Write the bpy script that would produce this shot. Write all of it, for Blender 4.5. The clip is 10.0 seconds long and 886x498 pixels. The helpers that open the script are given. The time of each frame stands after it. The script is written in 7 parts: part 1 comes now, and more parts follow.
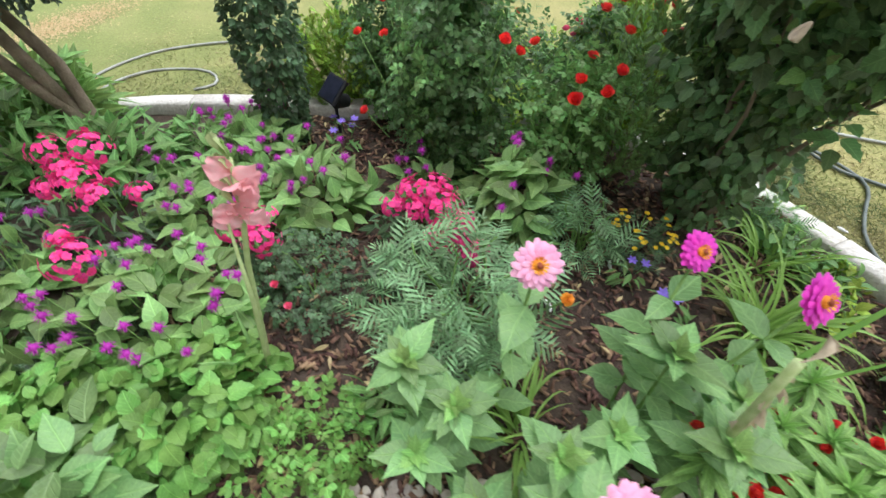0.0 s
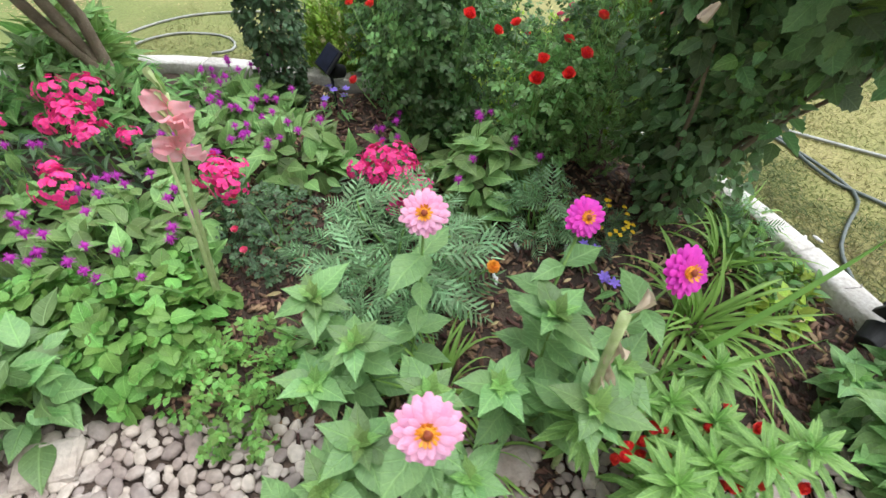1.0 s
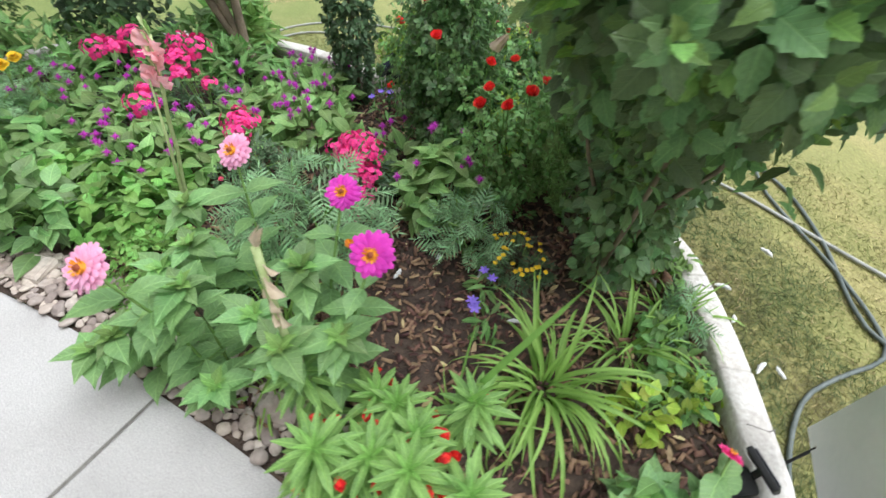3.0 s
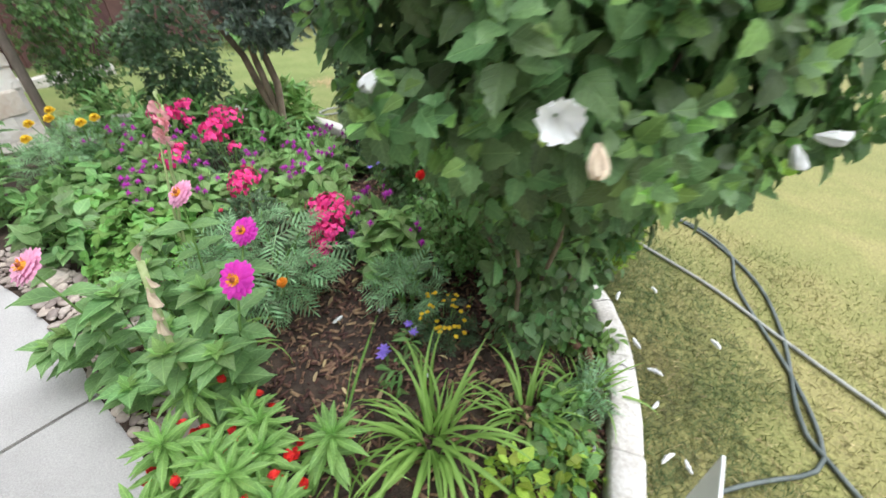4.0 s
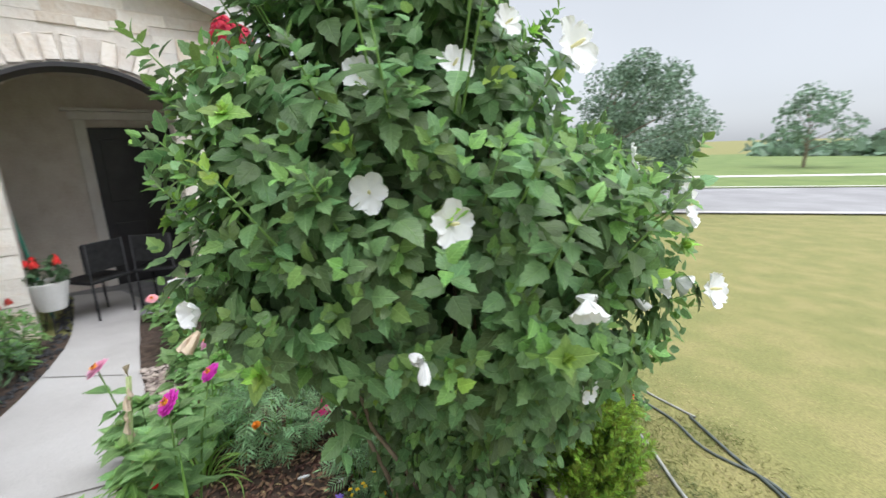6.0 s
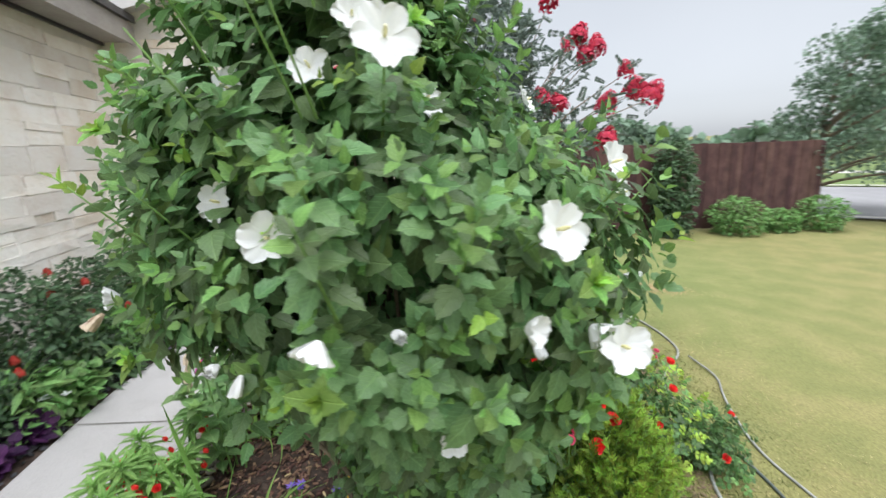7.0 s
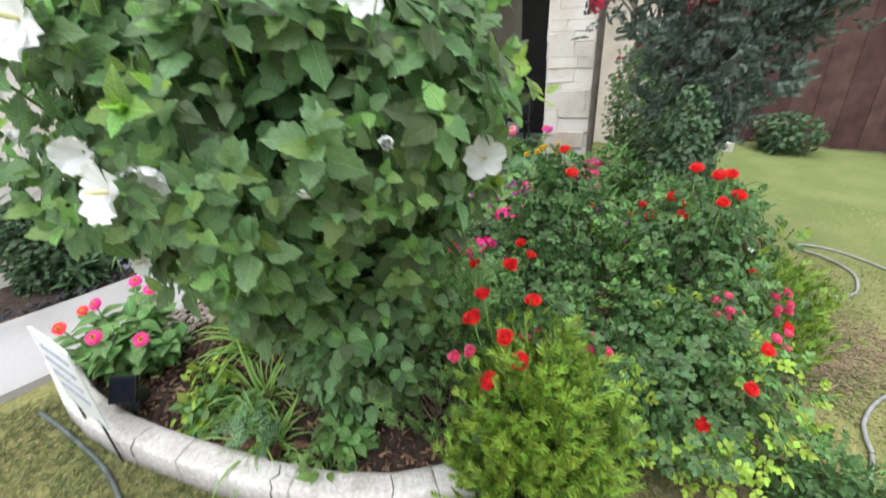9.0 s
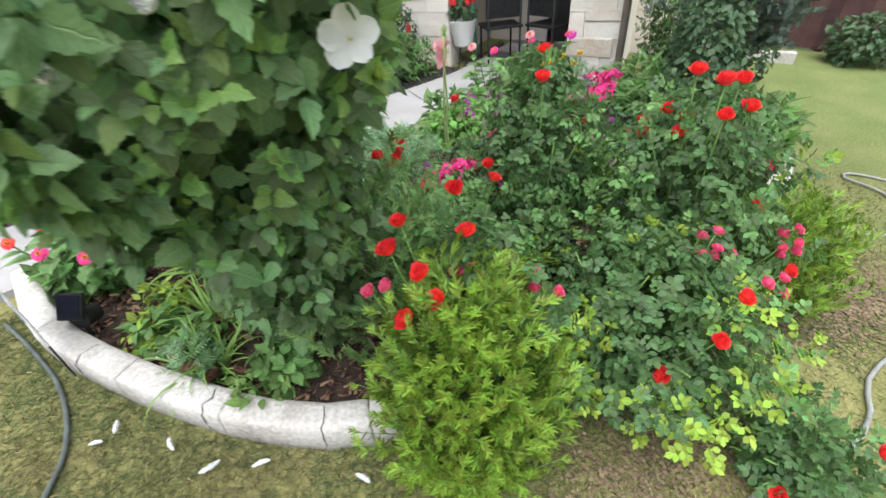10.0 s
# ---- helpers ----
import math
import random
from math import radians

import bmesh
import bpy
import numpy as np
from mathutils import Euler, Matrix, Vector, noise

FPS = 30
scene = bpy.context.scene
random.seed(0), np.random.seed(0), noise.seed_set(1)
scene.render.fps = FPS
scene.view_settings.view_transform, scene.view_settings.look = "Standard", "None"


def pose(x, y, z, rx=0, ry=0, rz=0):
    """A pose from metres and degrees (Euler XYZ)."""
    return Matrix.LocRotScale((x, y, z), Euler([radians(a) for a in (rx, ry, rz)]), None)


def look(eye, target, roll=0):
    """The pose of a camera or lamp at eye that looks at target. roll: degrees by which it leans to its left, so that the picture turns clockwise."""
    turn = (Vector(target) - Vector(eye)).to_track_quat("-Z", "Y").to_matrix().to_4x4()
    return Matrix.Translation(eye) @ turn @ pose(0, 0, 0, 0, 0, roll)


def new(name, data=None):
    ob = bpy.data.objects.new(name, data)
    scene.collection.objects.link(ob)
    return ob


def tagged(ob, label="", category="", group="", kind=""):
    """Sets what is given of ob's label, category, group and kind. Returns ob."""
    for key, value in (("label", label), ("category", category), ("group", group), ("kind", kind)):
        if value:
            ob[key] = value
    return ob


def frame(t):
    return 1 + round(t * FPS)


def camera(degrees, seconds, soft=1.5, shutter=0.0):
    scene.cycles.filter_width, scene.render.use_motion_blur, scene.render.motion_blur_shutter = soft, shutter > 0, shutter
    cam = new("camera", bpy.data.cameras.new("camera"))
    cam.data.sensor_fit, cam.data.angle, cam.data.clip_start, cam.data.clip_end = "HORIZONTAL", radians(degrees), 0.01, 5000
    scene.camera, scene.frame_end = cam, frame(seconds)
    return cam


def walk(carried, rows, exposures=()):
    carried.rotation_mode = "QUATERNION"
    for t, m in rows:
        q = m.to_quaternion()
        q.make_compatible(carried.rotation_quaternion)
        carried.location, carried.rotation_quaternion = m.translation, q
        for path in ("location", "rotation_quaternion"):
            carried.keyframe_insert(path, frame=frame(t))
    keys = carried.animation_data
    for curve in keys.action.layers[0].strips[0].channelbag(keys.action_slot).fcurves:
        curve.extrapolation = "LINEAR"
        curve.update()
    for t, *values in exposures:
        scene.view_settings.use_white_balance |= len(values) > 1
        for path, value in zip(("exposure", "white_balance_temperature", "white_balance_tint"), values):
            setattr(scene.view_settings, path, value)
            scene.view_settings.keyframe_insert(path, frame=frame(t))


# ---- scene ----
cam = camera(91.9, 10.0, shutter=0.4)
PATH = [
    (0, (1.758, 0.758, 1.336), (1.673, 2.025, -0.21), 2.7),
    (0.5, (1.922, 0.712, 1.331), (1.792, 1.96, -0.227), 3.8),
    (1, (2.038, 0.691, 1.334), (1.829, 1.912, -0.236), 3.9),
    (1.5, (2.204, 0.728, 1.338), (1.876, 1.928, -0.228), 3.7),
    (2, (2.362, 0.746, 1.344), (1.902, 1.922, -0.207), 4.2),
    (2.2, (2.45, 0.741, 1.345), (1.931, 1.906, -0.196), 4.4),
    (3.3, (2.983, 0.953, 1.359), (2.059, 2.0, -0.073), 2.4),
    (3.5, (3.06, 0.997, 1.366), (2.071, 2.044, -0.022), 2.5),
    (4, (3.29, 1.093, 1.416), (2.125, 2.153, 0.183), 1.7),
    (4.5, (3.558, 1.164, 1.484), (2.204, 2.249, 0.491), 1.2),
    (5, (3.688, 1.322, 1.519), (2.135, 2.406, 0.877), 0.8),
    (5.2, (3.723, 1.415, 1.526), (2.092, 2.431, 0.973), -0.0),
    (6.3, (3.94, 1.992, 1.527), (2.014, 2.275, 1.067), -2.4),
    (6.5, (3.923, 2.123, 1.52), (1.981, 2.255, 1.06), -2.9),
    (7, (3.857, 2.462, 1.53), (1.93, 2.19, 1.07), -2.9),
    (7.5, (3.804, 2.773, 1.502), (1.969, 2.129, 1.035), -2.5),
    (8, (3.638, 2.993, 1.475), (1.967, 2.016, 0.969), -1.9),
    (8.5, (3.367, 3.155, 1.431), (1.914, 1.96, 0.753), -1.2),
    (9, (3.201, 3.347, 1.348), (2.007, 2.01, 0.461), -3.3),
    (9.5, (3.092, 3.425, 1.28), (2.052, 2.078, 0.229), -4.2),
    (10, (2.884, 3.415, 1.238), (1.938, 2.104, 0.06), -4.9),
]
walk(cam, [(t, look(eye, target, roll)) for t, eye, target, roll in PATH], exposures=[(0.0, 1.27, 6080, 8), (3.5, 1.26, 6080, 8), (5.2, 1.1, 6080, 10), (6.5, 0.98, 6080, 10), (8.6, 0.98, 6080, 10), (10.0, 1.14, 6080, 10)])

# ---- world, sun ----
world = bpy.data.worlds.new("sky")
scene.world = world
world.use_nodes = True
wn, wl = world.node_tree.nodes, world.node_tree.links
sky = wn.new("ShaderNodeTexSky")
sky.sky_type = 'NISHITA'
sky.sun_disc = False
sky.sun_elevation = radians(68)
sky.sun_rotation = radians(55)
sky.air_density, sky.dust_density = 1.0, 1.5
soft_sky = wn.new("ShaderNodeHueSaturation")
soft_sky.inputs["Saturation"].default_value = 0.18
wl.new(sky.outputs[0], soft_sky.inputs["Color"])
# thin even cloud over the sky
cloud = wn.new("ShaderNodeTexNoise")
cloud.inputs["Scale"].default_value, cloud.inputs["Detail"].default_value = 1.6, 5.0
cloud_tone = wn.new("ShaderNodeValToRGB")
cloud_tone.color_ramp.elements[0].position, cloud_tone.color_ramp.elements[0].color = 0.3, (0.82, 0.835, 0.85, 1)
cloud_tone.color_ramp.elements[1].position, cloud_tone.color_ramp.elements[1].color = 0.7, (0.97, 0.98, 0.985, 1)
wl.new(cloud.outputs["Fac"], cloud_tone.inputs[0])
cloud_lift = wn.new("ShaderNodeVectorMath")
cloud_lift.operation = 'SCALE'
wl.new(cloud_tone.outputs[0], cloud_lift.inputs[0])
# an overcast sky is brighter overhead than at the horizon
sky_way = wn.new("ShaderNodeTexCoord")
sky_height = wn.new("ShaderNodeSeparateXYZ")
zenith = wn.new("ShaderNodeMapRange")
zenith.interpolation_type = 'SMOOTHSTEP'
zenith.inputs["From Min"].default_value, zenith.inputs["From Max"].default_value = 0.3, 1.0
zenith.inputs["To Min"].default_value, zenith.inputs["To Max"].default_value = 2.45, 7.0
wl.new(sky_way.outputs["Generated"], sky_height.inputs[0])
wl.new(sky_height.outputs["Z"], zenith.inputs["Value"])
wl.new(zenith.outputs[0], cloud_lift.inputs["Scale"])
overcast = wn.new("ShaderNodeMix")
overcast.data_type = 'RGBA'
overcast.inputs[0].default_value = 0.72
wl.new(soft_sky.outputs[0], overcast.inputs[6])
wl.new(cloud_lift.outputs[0], overcast.inputs[7])
wl.new(overcast.outputs[2], wn["Background"].inputs[0])
wn["Background"].inputs[1].default_value = 0.14
sun_lamp = bpy.data.lights.new("sun", 'SUN')
sun_lamp.energy, sun_lamp.angle, sun_lamp.color = 2.1, radians(70), (1.0, 0.97, 0.93)
sun = new("sun", sun_lamp)
sun.matrix_world = look((3.2, 2.2, 10), (0, 0, 0))


# ---- the lie of the land ----
def gz(x, y):
    """Height of the ground: it falls to the west and north near the bed and levels out further off."""
    z = 0.05 * (x - 2.2) - 0.06 * (y - 1.6)
    return 0.62 * math.tanh(z / 0.62)


# ---- materials ----
def node(nt, kind, **inputs):
    n = nt.nodes.new(kind)
    for key, value in inputs.items():
        n.inputs[key.replace("_", " ")].default_value = value
    return n


def ramp(nt, fac, stops):
    n = nt.nodes.new("ShaderNodeValToRGB")
    while len(n.color_ramp.elements) < len(stops):
        n.color_ramp.elements.new(0.5)
    for e, (p, c) in zip(n.color_ramp.elements, stops):
        e.position, e.color = p, (*c, 1)
    nt.links.new(fac, n.inputs[0])
    return n.outputs[0]


def material(name, stops, scale=8.0, rough=0.7, bump=0.3, bump_scale=None, detail=6.0, fine=0.25, metal=0.0, spec=0.5, per=None, spread=0.25, thin=0.0, coat=0.0, distort=0.0, veins=0.0):
    """Two-scale noise colour along stops, with fine grain, bump, and variation per island or per object."""
    m = bpy.data.materials.new(name)
    m.use_nodes = True
    nt = m.node_tree
    b = nt.nodes["Principled BSDF"]
    pos = nt.nodes.new("ShaderNodeNewGeometry")
    big = node(nt, "ShaderNodeTexNoise", Scale=scale, Detail=detail, Distortion=distort)
    small = node(nt, "ShaderNodeTexNoise", Scale=bump_scale or scale * 9, Detail=4.0)
    for n in (big, small):
        nt.links.new(pos.outputs["Position"], n.inputs["Vector"])
    col = ramp(nt, big.outputs["Fac"], stops)
    mix = nt.nodes.new("ShaderNodeMix")
    mix.data_type, mix.blend_type = 'RGBA', 'OVERLAY'
    mix.inputs[0].default_value = fine
    nt.links.new(col, mix.inputs[6])
    nt.links.new(small.outputs["Fac"], mix.inputs[7])
    out = mix.outputs[2]
    vein = None
    if veins:
        leaf = nt.nodes.new("ShaderNodeAttribute")
        leaf.attribute_name = "leaf_place"
        xyz = nt.nodes.new("ShaderNodeSeparateXYZ")
        nt.links.new(leaf.outputs["Vector"], xyz.inputs[0])

        def sum_of(kind, a, b=0.0, c=0.0):
            n = nt.nodes.new("ShaderNodeMath")
            n.operation = kind
            for k, value in enumerate((a, b, c)):
                if isinstance(value, float):
                    n.inputs[k].default_value = value
                else:
                    nt.links.new(value, n.inputs[k])
            return n.outputs[0]

        across = sum_of('ABSOLUTE', xyz.outputs["X"])
        rib = node(nt, "ShaderNodeMapRange", From_Min=0.004, From_Max=0.03, To_Min=1.0, To_Max=0.0)
        nt.links.new(across, rib.inputs[0])
        wave = sum_of('SINE', sum_of('MULTIPLY', sum_of('MULTIPLY_ADD', across, -0.9, xyz.outputs["Y"]), 40.0))
        side = node(nt, "ShaderNodeMapRange", From_Min=0.8, From_Max=1.0, To_Min=0.0, To_Max=0.55)
        nt.links.new(wave, side.inputs[0])
        vein = sum_of('MAXIMUM', rib.outputs[0], side.outputs[0])
        pale = nt.nodes.new("ShaderNodeMix")
        pale.data_type = 'RGBA'
        nt.links.new(sum_of('MULTIPLY', vein, veins), pale.inputs[0])
        nt.links.new(out, pale.inputs[6])
        pale.inputs[7].default_value = (*(min(0.9, c * 1.7 + 0.02) for c in stops[-1][1]), 1)
        out = pale.outputs[2]
    if per:
        src = pos.outputs["Random Per Island"] if per == "island" else nt.nodes.new("ShaderNodeObjectInfo").outputs["Random"]
        hsv = nt.nodes.new("ShaderNodeHueSaturation")
        val = node(nt, "ShaderNodeMapRange", To_Min=1 - spread, To_Max=1 + spread)
        hue = node(nt, "ShaderNodeMapRange", To_Min=0.5 - 0.03 * spread, To_Max=0.5 + 0.06 * spread)
        nt.links.new(src, val.inputs[0])
        nt.links.new(src, hue.inputs[0])
        nt.links.new(val.outputs[0], hsv.inputs["Value"])
        nt.links.new(hue.outputs[0], hsv.inputs["Hue"])
        nt.links.new(out, hsv.inputs["Color"])
        out = hsv.outputs[0]
    nt.links.new(out, b.inputs["Base Color"])
    b.inputs["Roughness"].default_value, b.inputs["Metallic"].default_value = rough, metal
    b.inputs["Coat Weight"].default_value = coat
    b.inputs["Specular IOR Level"].default_value = spec
    if bump:
        bp = node(nt, "ShaderNodeBump", Strength=bump, Distance=0.01)
        nt.links.new(small.outputs["Fac"], bp.inputs["Height"])
        nt.links.new(bp.outputs[0], b.inputs["Normal"])
        if vein:
            groove = node(nt, "ShaderNodeBump", Strength=0.5, Distance=0.004)
            groove.invert = True
            nt.links.new(vein, groove.inputs["Height"])
            nt.links.new(bp.outputs[0], groove.inputs["Normal"])
            nt.links.new(groove.outputs[0], b.inputs["Normal"])
    if thin:
        tr = nt.nodes.new("ShaderNodeBsdfTranslucent")
        nt.links.new(out, tr.inputs["Color"])
        ms = nt.nodes.new("ShaderNodeMixShader")
        ms.inputs[0].default_value = thin
        nt.links.new(b.outputs[0], ms.inputs[1])
        nt.links.new(tr.outputs[0], ms.inputs[2])
        nt.links.new(ms.outputs[0], nt.nodes["Material Output"].inputs[0])
    return m


def leaf_mat(name, a, b, rough=0.5, spread=0.4, thin=0.38, lift=1.32):
    a, b = ((c[0] * lift * 1.15, c[1] * lift, c[2] * lift * 1.35) for c in (a, b))
    return material(name, [(0.3, a), (0.7, b)], scale=14, rough=rough, bump=0.25, bump_scale=160, fine=0.25, per="island", spread=spread, thin=thin, veins=0.4)


def petal_mat(name, a, b, rough=0.6, spread=0.15, thin=0.25):
    return material(name, [(0.3, a), (0.7, b)], scale=40, rough=rough, bump=0.15, bump_scale=300, fine=0.15, per="island", spread=spread, thin=thin)


M_BUSH = leaf_mat("hibiscus leaf", (0.074, 0.154, 0.045), (0.13, 0.23, 0.067), spread=0.5, rough=0.38)
M_YOUNG = leaf_mat("young leaf", (0.17, 0.33, 0.035), (0.27, 0.45, 0.06))
M_TIP = leaf_mat("light shoot leaf", (0.12, 0.25, 0.04), (0.2, 0.36, 0.06))
M_FRESH = leaf_mat("fresh leaf", (0.108, 0.225, 0.042), (0.175, 0.315, 0.064), rough=0.45)
M_LEAF = leaf_mat("mid green leaf", (0.088, 0.195, 0.042), (0.155, 0.3, 0.068))
M_PALE = leaf_mat("pale green leaf", (0.1, 0.208, 0.055), (0.162, 0.295, 0.08), rough=0.42)
M_GLOBE = leaf_mat("light yellow green leaf", (0.11, 0.212, 0.05), (0.18, 0.312, 0.075), rough=0.45)
M_BLUE = leaf_mat("blue green leaf", (0.11, 0.222, 0.078), (0.2, 0.352, 0.132))
M_DARK = leaf_mat("dark glossy leaf", (0.047, 0.096, 0.037), (0.09, 0.165, 0.056), rough=0.38)
M_ROSE = leaf_mat("rose leaf", (0.045, 0.103, 0.026), (0.088, 0.172, 0.042), rough=0.42)
M_CHART = leaf_mat("lime green leaf", (0.092, 0.215, 0.034), (0.165, 0.33, 0.056))
M_GOLD = leaf_mat("golden leaf", (0.19, 0.34, 0.03), (0.31, 0.45, 0.045))
M_CONIF = leaf_mat("bright conifer leaf", (0.085, 0.165, 0.014), (0.215, 0.33, 0.028), spread=0.55)
M_BLADE = leaf_mat("strap leaf", (0.085, 0.175, 0.026), (0.165, 0.29, 0.046))
M_PURPLE = leaf_mat("purple leaf", (0.03, 0.012, 0.035), (0.07, 0.025, 0.07))
M_SILVER = leaf_mat("silver leaf", (0.35, 0.4, 0.38), (0.5, 0.55, 0.52))
M_CRAPE = leaf_mat("crape myrtle leaf", (0.072, 0.118, 0.072), (0.122, 0.178, 0.104))
M_FARLEAF = leaf_mat("far tree leaf", (0.095, 0.17, 0.085), (0.15, 0.24, 0.12))
M_STEM = material("green stem", [(0.3, (0.12, 0.24, 0.05)), (0.7, (0.2, 0.34, 0.09))], scale=30)
M_SHEATH = petal_mat("pale green sheath", (0.4, 0.5, 0.2), (0.55, 0.62, 0.32))
M_DRY = petal_mat("dried petal", (0.56, 0.44, 0.32), (0.72, 0.6, 0.46))
M_WOODY = material("grey brown bark", [(0.3, (0.12, 0.09, 0.06)), (0.7, (0.28, 0.22, 0.16))], scale=12, rough=0.85, bump=0.6)
M_WHITE = petal_mat("white petal", (0.82, 0.83, 0.84), (0.9, 0.9, 0.9), spread=0.05)
M_CREAM = petal_mat("cream stamen", (0.75, 0.7, 0.35), (0.8, 0.76, 0.5))
M_PINK = petal_mat("pale pink petal", (0.78, 0.32, 0.52), (0.86, 0.48, 0.66))
M_MAG = petal_mat("magenta petal", (0.62, 0.022, 0.43), (0.74, 0.065, 0.56))
M_HOT = petal_mat("hot pink petal", (0.815, 0.027, 0.238), (0.873, 0.078, 0.367))
M_RED = petal_mat("red petal", (0.86, 0.024, 0.032), (0.9, 0.06, 0.065))
M_ROSEPINK = petal_mat("rose pink petal", (0.84, 0.09, 0.24), (0.9, 0.2, 0.36))
M_CORAL = petal_mat("coral pink petal", (0.95, 0.4, 0.47), (0.97, 0.6, 0.65), thin=0.5)
M_VIOLET = petal_mat("purple bract", (0.32, 0.015, 0.3), (0.46, 0.03, 0.42))
M_LAV = petal_mat("violet petal", (0.16, 0.1, 0.55), (0.26, 0.18, 0.66))
M_YEL = petal_mat("yellow petal", (0.8, 0.5, 0.01), (0.85, 0.62, 0.03))
M_ORANGE = petal_mat("orange floret", (0.72, 0.2, 0.01), (0.8, 0.36, 0.02))
M_BROWNRED = petal_mat("rust centre", (0.2, 0.03, 0.015), (0.32, 0.06, 0.02))
M_CRAPEFL = petal_mat("crape myrtle petal", (0.62, 0.022, 0.08), (0.72, 0.07, 0.15), thin=0.4)
M_SOIL = material("dark mulch soil", [(0.25, (0.025, 0.016, 0.012)), (0.5, (0.06, 0.04, 0.03)), (0.75, (0.11, 0.075, 0.055))], scale=16, rough=0.95, bump=0.9, bump_scale=120, fine=0.5)
M_CHIP = material("mulch chip", [(0.3, (0.11, 0.05, 0.038)), (0.7, (0.25, 0.13, 0.095))], scale=25, rough=0.9, per="island", spread=0.7)
M_DRYLEAF = material("dry leaf litter", [(0.3, (0.3, 0.2, 0.1)), (0.7, (0.5, 0.38, 0.22))], scale=25, rough=0.8, per="island", spread=0.5)
M_CONC = material("walkway concrete", [(0.25, (0.34, 0.325, 0.318)), (0.45, (0.41, 0.395, 0.388)), (0.8, (0.475, 0.465, 0.46))], scale=2.2, rough=0.85, bump=0.3, bump_scale=220, fine=0.35, detail=9.0)
M_JOINT = material("joint filler", [(0.3, (0.12, 0.11, 0.1)), (0.7, (0.2, 0.19, 0.17))], scale=30, rough=0.95)
M_CURB = material("pale cast curb", [(0.25, (0.38, 0.34, 0.31)), (0.4, (0.52, 0.485, 0.45)), (0.8, (0.64, 0.615, 0.59))], scale=6, rough=0.9, bump=0.5, bump_scale=70, fine=0.5, per="object", spread=0.1, detail=9.0)
M_PEBBLE = material("river pebble", [(0.25, (0.24, 0.18, 0.155)), (0.5, (0.34, 0.28, 0.25)), (0.8, (0.46, 0.405, 0.375))], scale=9, rough=0.75, bump=0.5, bump_scale=60, fine=0.4, per="object", spread=0.35)
M_LAWN = material("summer lawn", [(0.25, (0.172, 0.176, 0.058)), (0.45, (0.2, 0.195, 0.066)), (0.6, (0.232, 0.212, 0.079)), (0.8, (0.264, 0.232, 0.096))], scale=2.6, rough=0.95, bump=0.7, bump_scale=75, fine=0.7, detail=12.0, distort=0.0)
M_GRASS = material("grass blade", [(0.25, (0.12, 0.15, 0.047)), (0.45, (0.172, 0.19, 0.062)), (0.6, (0.23, 0.218, 0.083)), (0.8, (0.3, 0.258, 0.122))], scale=2.6, rough=0.8, bump=0.0, per="island", spread=0.35, thin=0.45, detail=12.0)
# thatchy turf tones, with the shade along the curb put into them
M_WORN_SHADED = material("worn shaded turf", [(0.3, (0.05, 0.085, 0.028)), (0.5, (0.088, 0.12, 0.043)), (0.7, (0.16, 0.135, 0.066))], scale=3.0, rough=0.9, bump=0.0, per="island", spread=0.4, thin=0.2, detail=8.0)
M_STONE = material("cream limestone", [(0.25, (0.76, 0.67, 0.585)), (0.5, (0.85, 0.79, 0.725)), (0.8, (0.89, 0.86, 0.815))], scale=4.5, rough=0.9, bump=0.8, bump_scale=34, fine=0.3, per="object", spread=0.12)
M_FARLAWN = material("watered lawn", [(0.3, (0.11, 0.165, 0.045)), (0.7, (0.17, 0.22, 0.07))], scale=0.6, rough=0.95, bump=0.3)
M_PLUME = petal_mat("dark red plume", (0.42, 0.025, 0.02), (0.58, 0.06, 0.045))
M_WORNSOIL = material("worn brown soil", [(0.3, (0.16, 0.11, 0.07)), (0.7, (0.27, 0.19, 0.12))], scale=9, rough=0.95, bump=0.5, per="island", spread=0.3)
M_STONETAN = material("tan limestone", [(0.25, (0.68, 0.56, 0.45)), (0.5, (0.78, 0.69, 0.59)), (0.8, (0.85, 0.79, 0.71))], scale=4.0, rough=0.9, bump=0.8, bump_scale=34, fine=0.3, per="object", spread=0.14)
M_PORCH = material("tan porch plaster", [(0.3, (0.64, 0.57, 0.5)), (0.7, (0.75, 0.69, 0.62))], scale=5, rough=0.9, bump=0.5, bump_scale=50)
M_PORCHTRIM = material("cream door trim", [(0.3, (0.7, 0.66, 0.61)), (0.7, (0.78, 0.75, 0.7))], scale=6, rough=0.6, bump=0.1)
M_SOFFIT = material("pale painted soffit", [(0.3, (0.58, 0.56, 0.55)), (0.7, (0.66, 0.64, 0.63))], scale=5, rough=0.6, bump=0.1)
M_SPOUT = material("brown downspout paint", [(0.3, (0.16, 0.13, 0.11)), (0.7, (0.25, 0.21, 0.18))], scale=9, rough=0.5, bump=0.1)
M_MORTAR = material("pale mortar", [(0.3, (0.72, 0.67, 0.61)), (0.7, (0.8, 0.755, 0.7))], scale=20, rough=0.95, bump=0.5)
M_FENCE = material("dark stained cedar", [(0.25, (0.05, 0.022, 0.022)), (0.5, (0.085, 0.038, 0.036)), (0.8, (0.13, 0.065, 0.06))], scale=5, rough=0.85, bump=0.5, per="object", spread=0.3)
M_ORANGEWOOD = material("raw cedar", [(0.3, (0.36, 0.13, 0.05)), (0.7, (0.48, 0.2, 0.09))], scale=6, rough=0.8, bump=0.4)
M_ROOF = material("roof shingle", [(0.3, (0.06, 0.055, 0.055)), (0.7, (0.12, 0.11, 0.105))], scale=7, rough=0.95, bump=0.6)
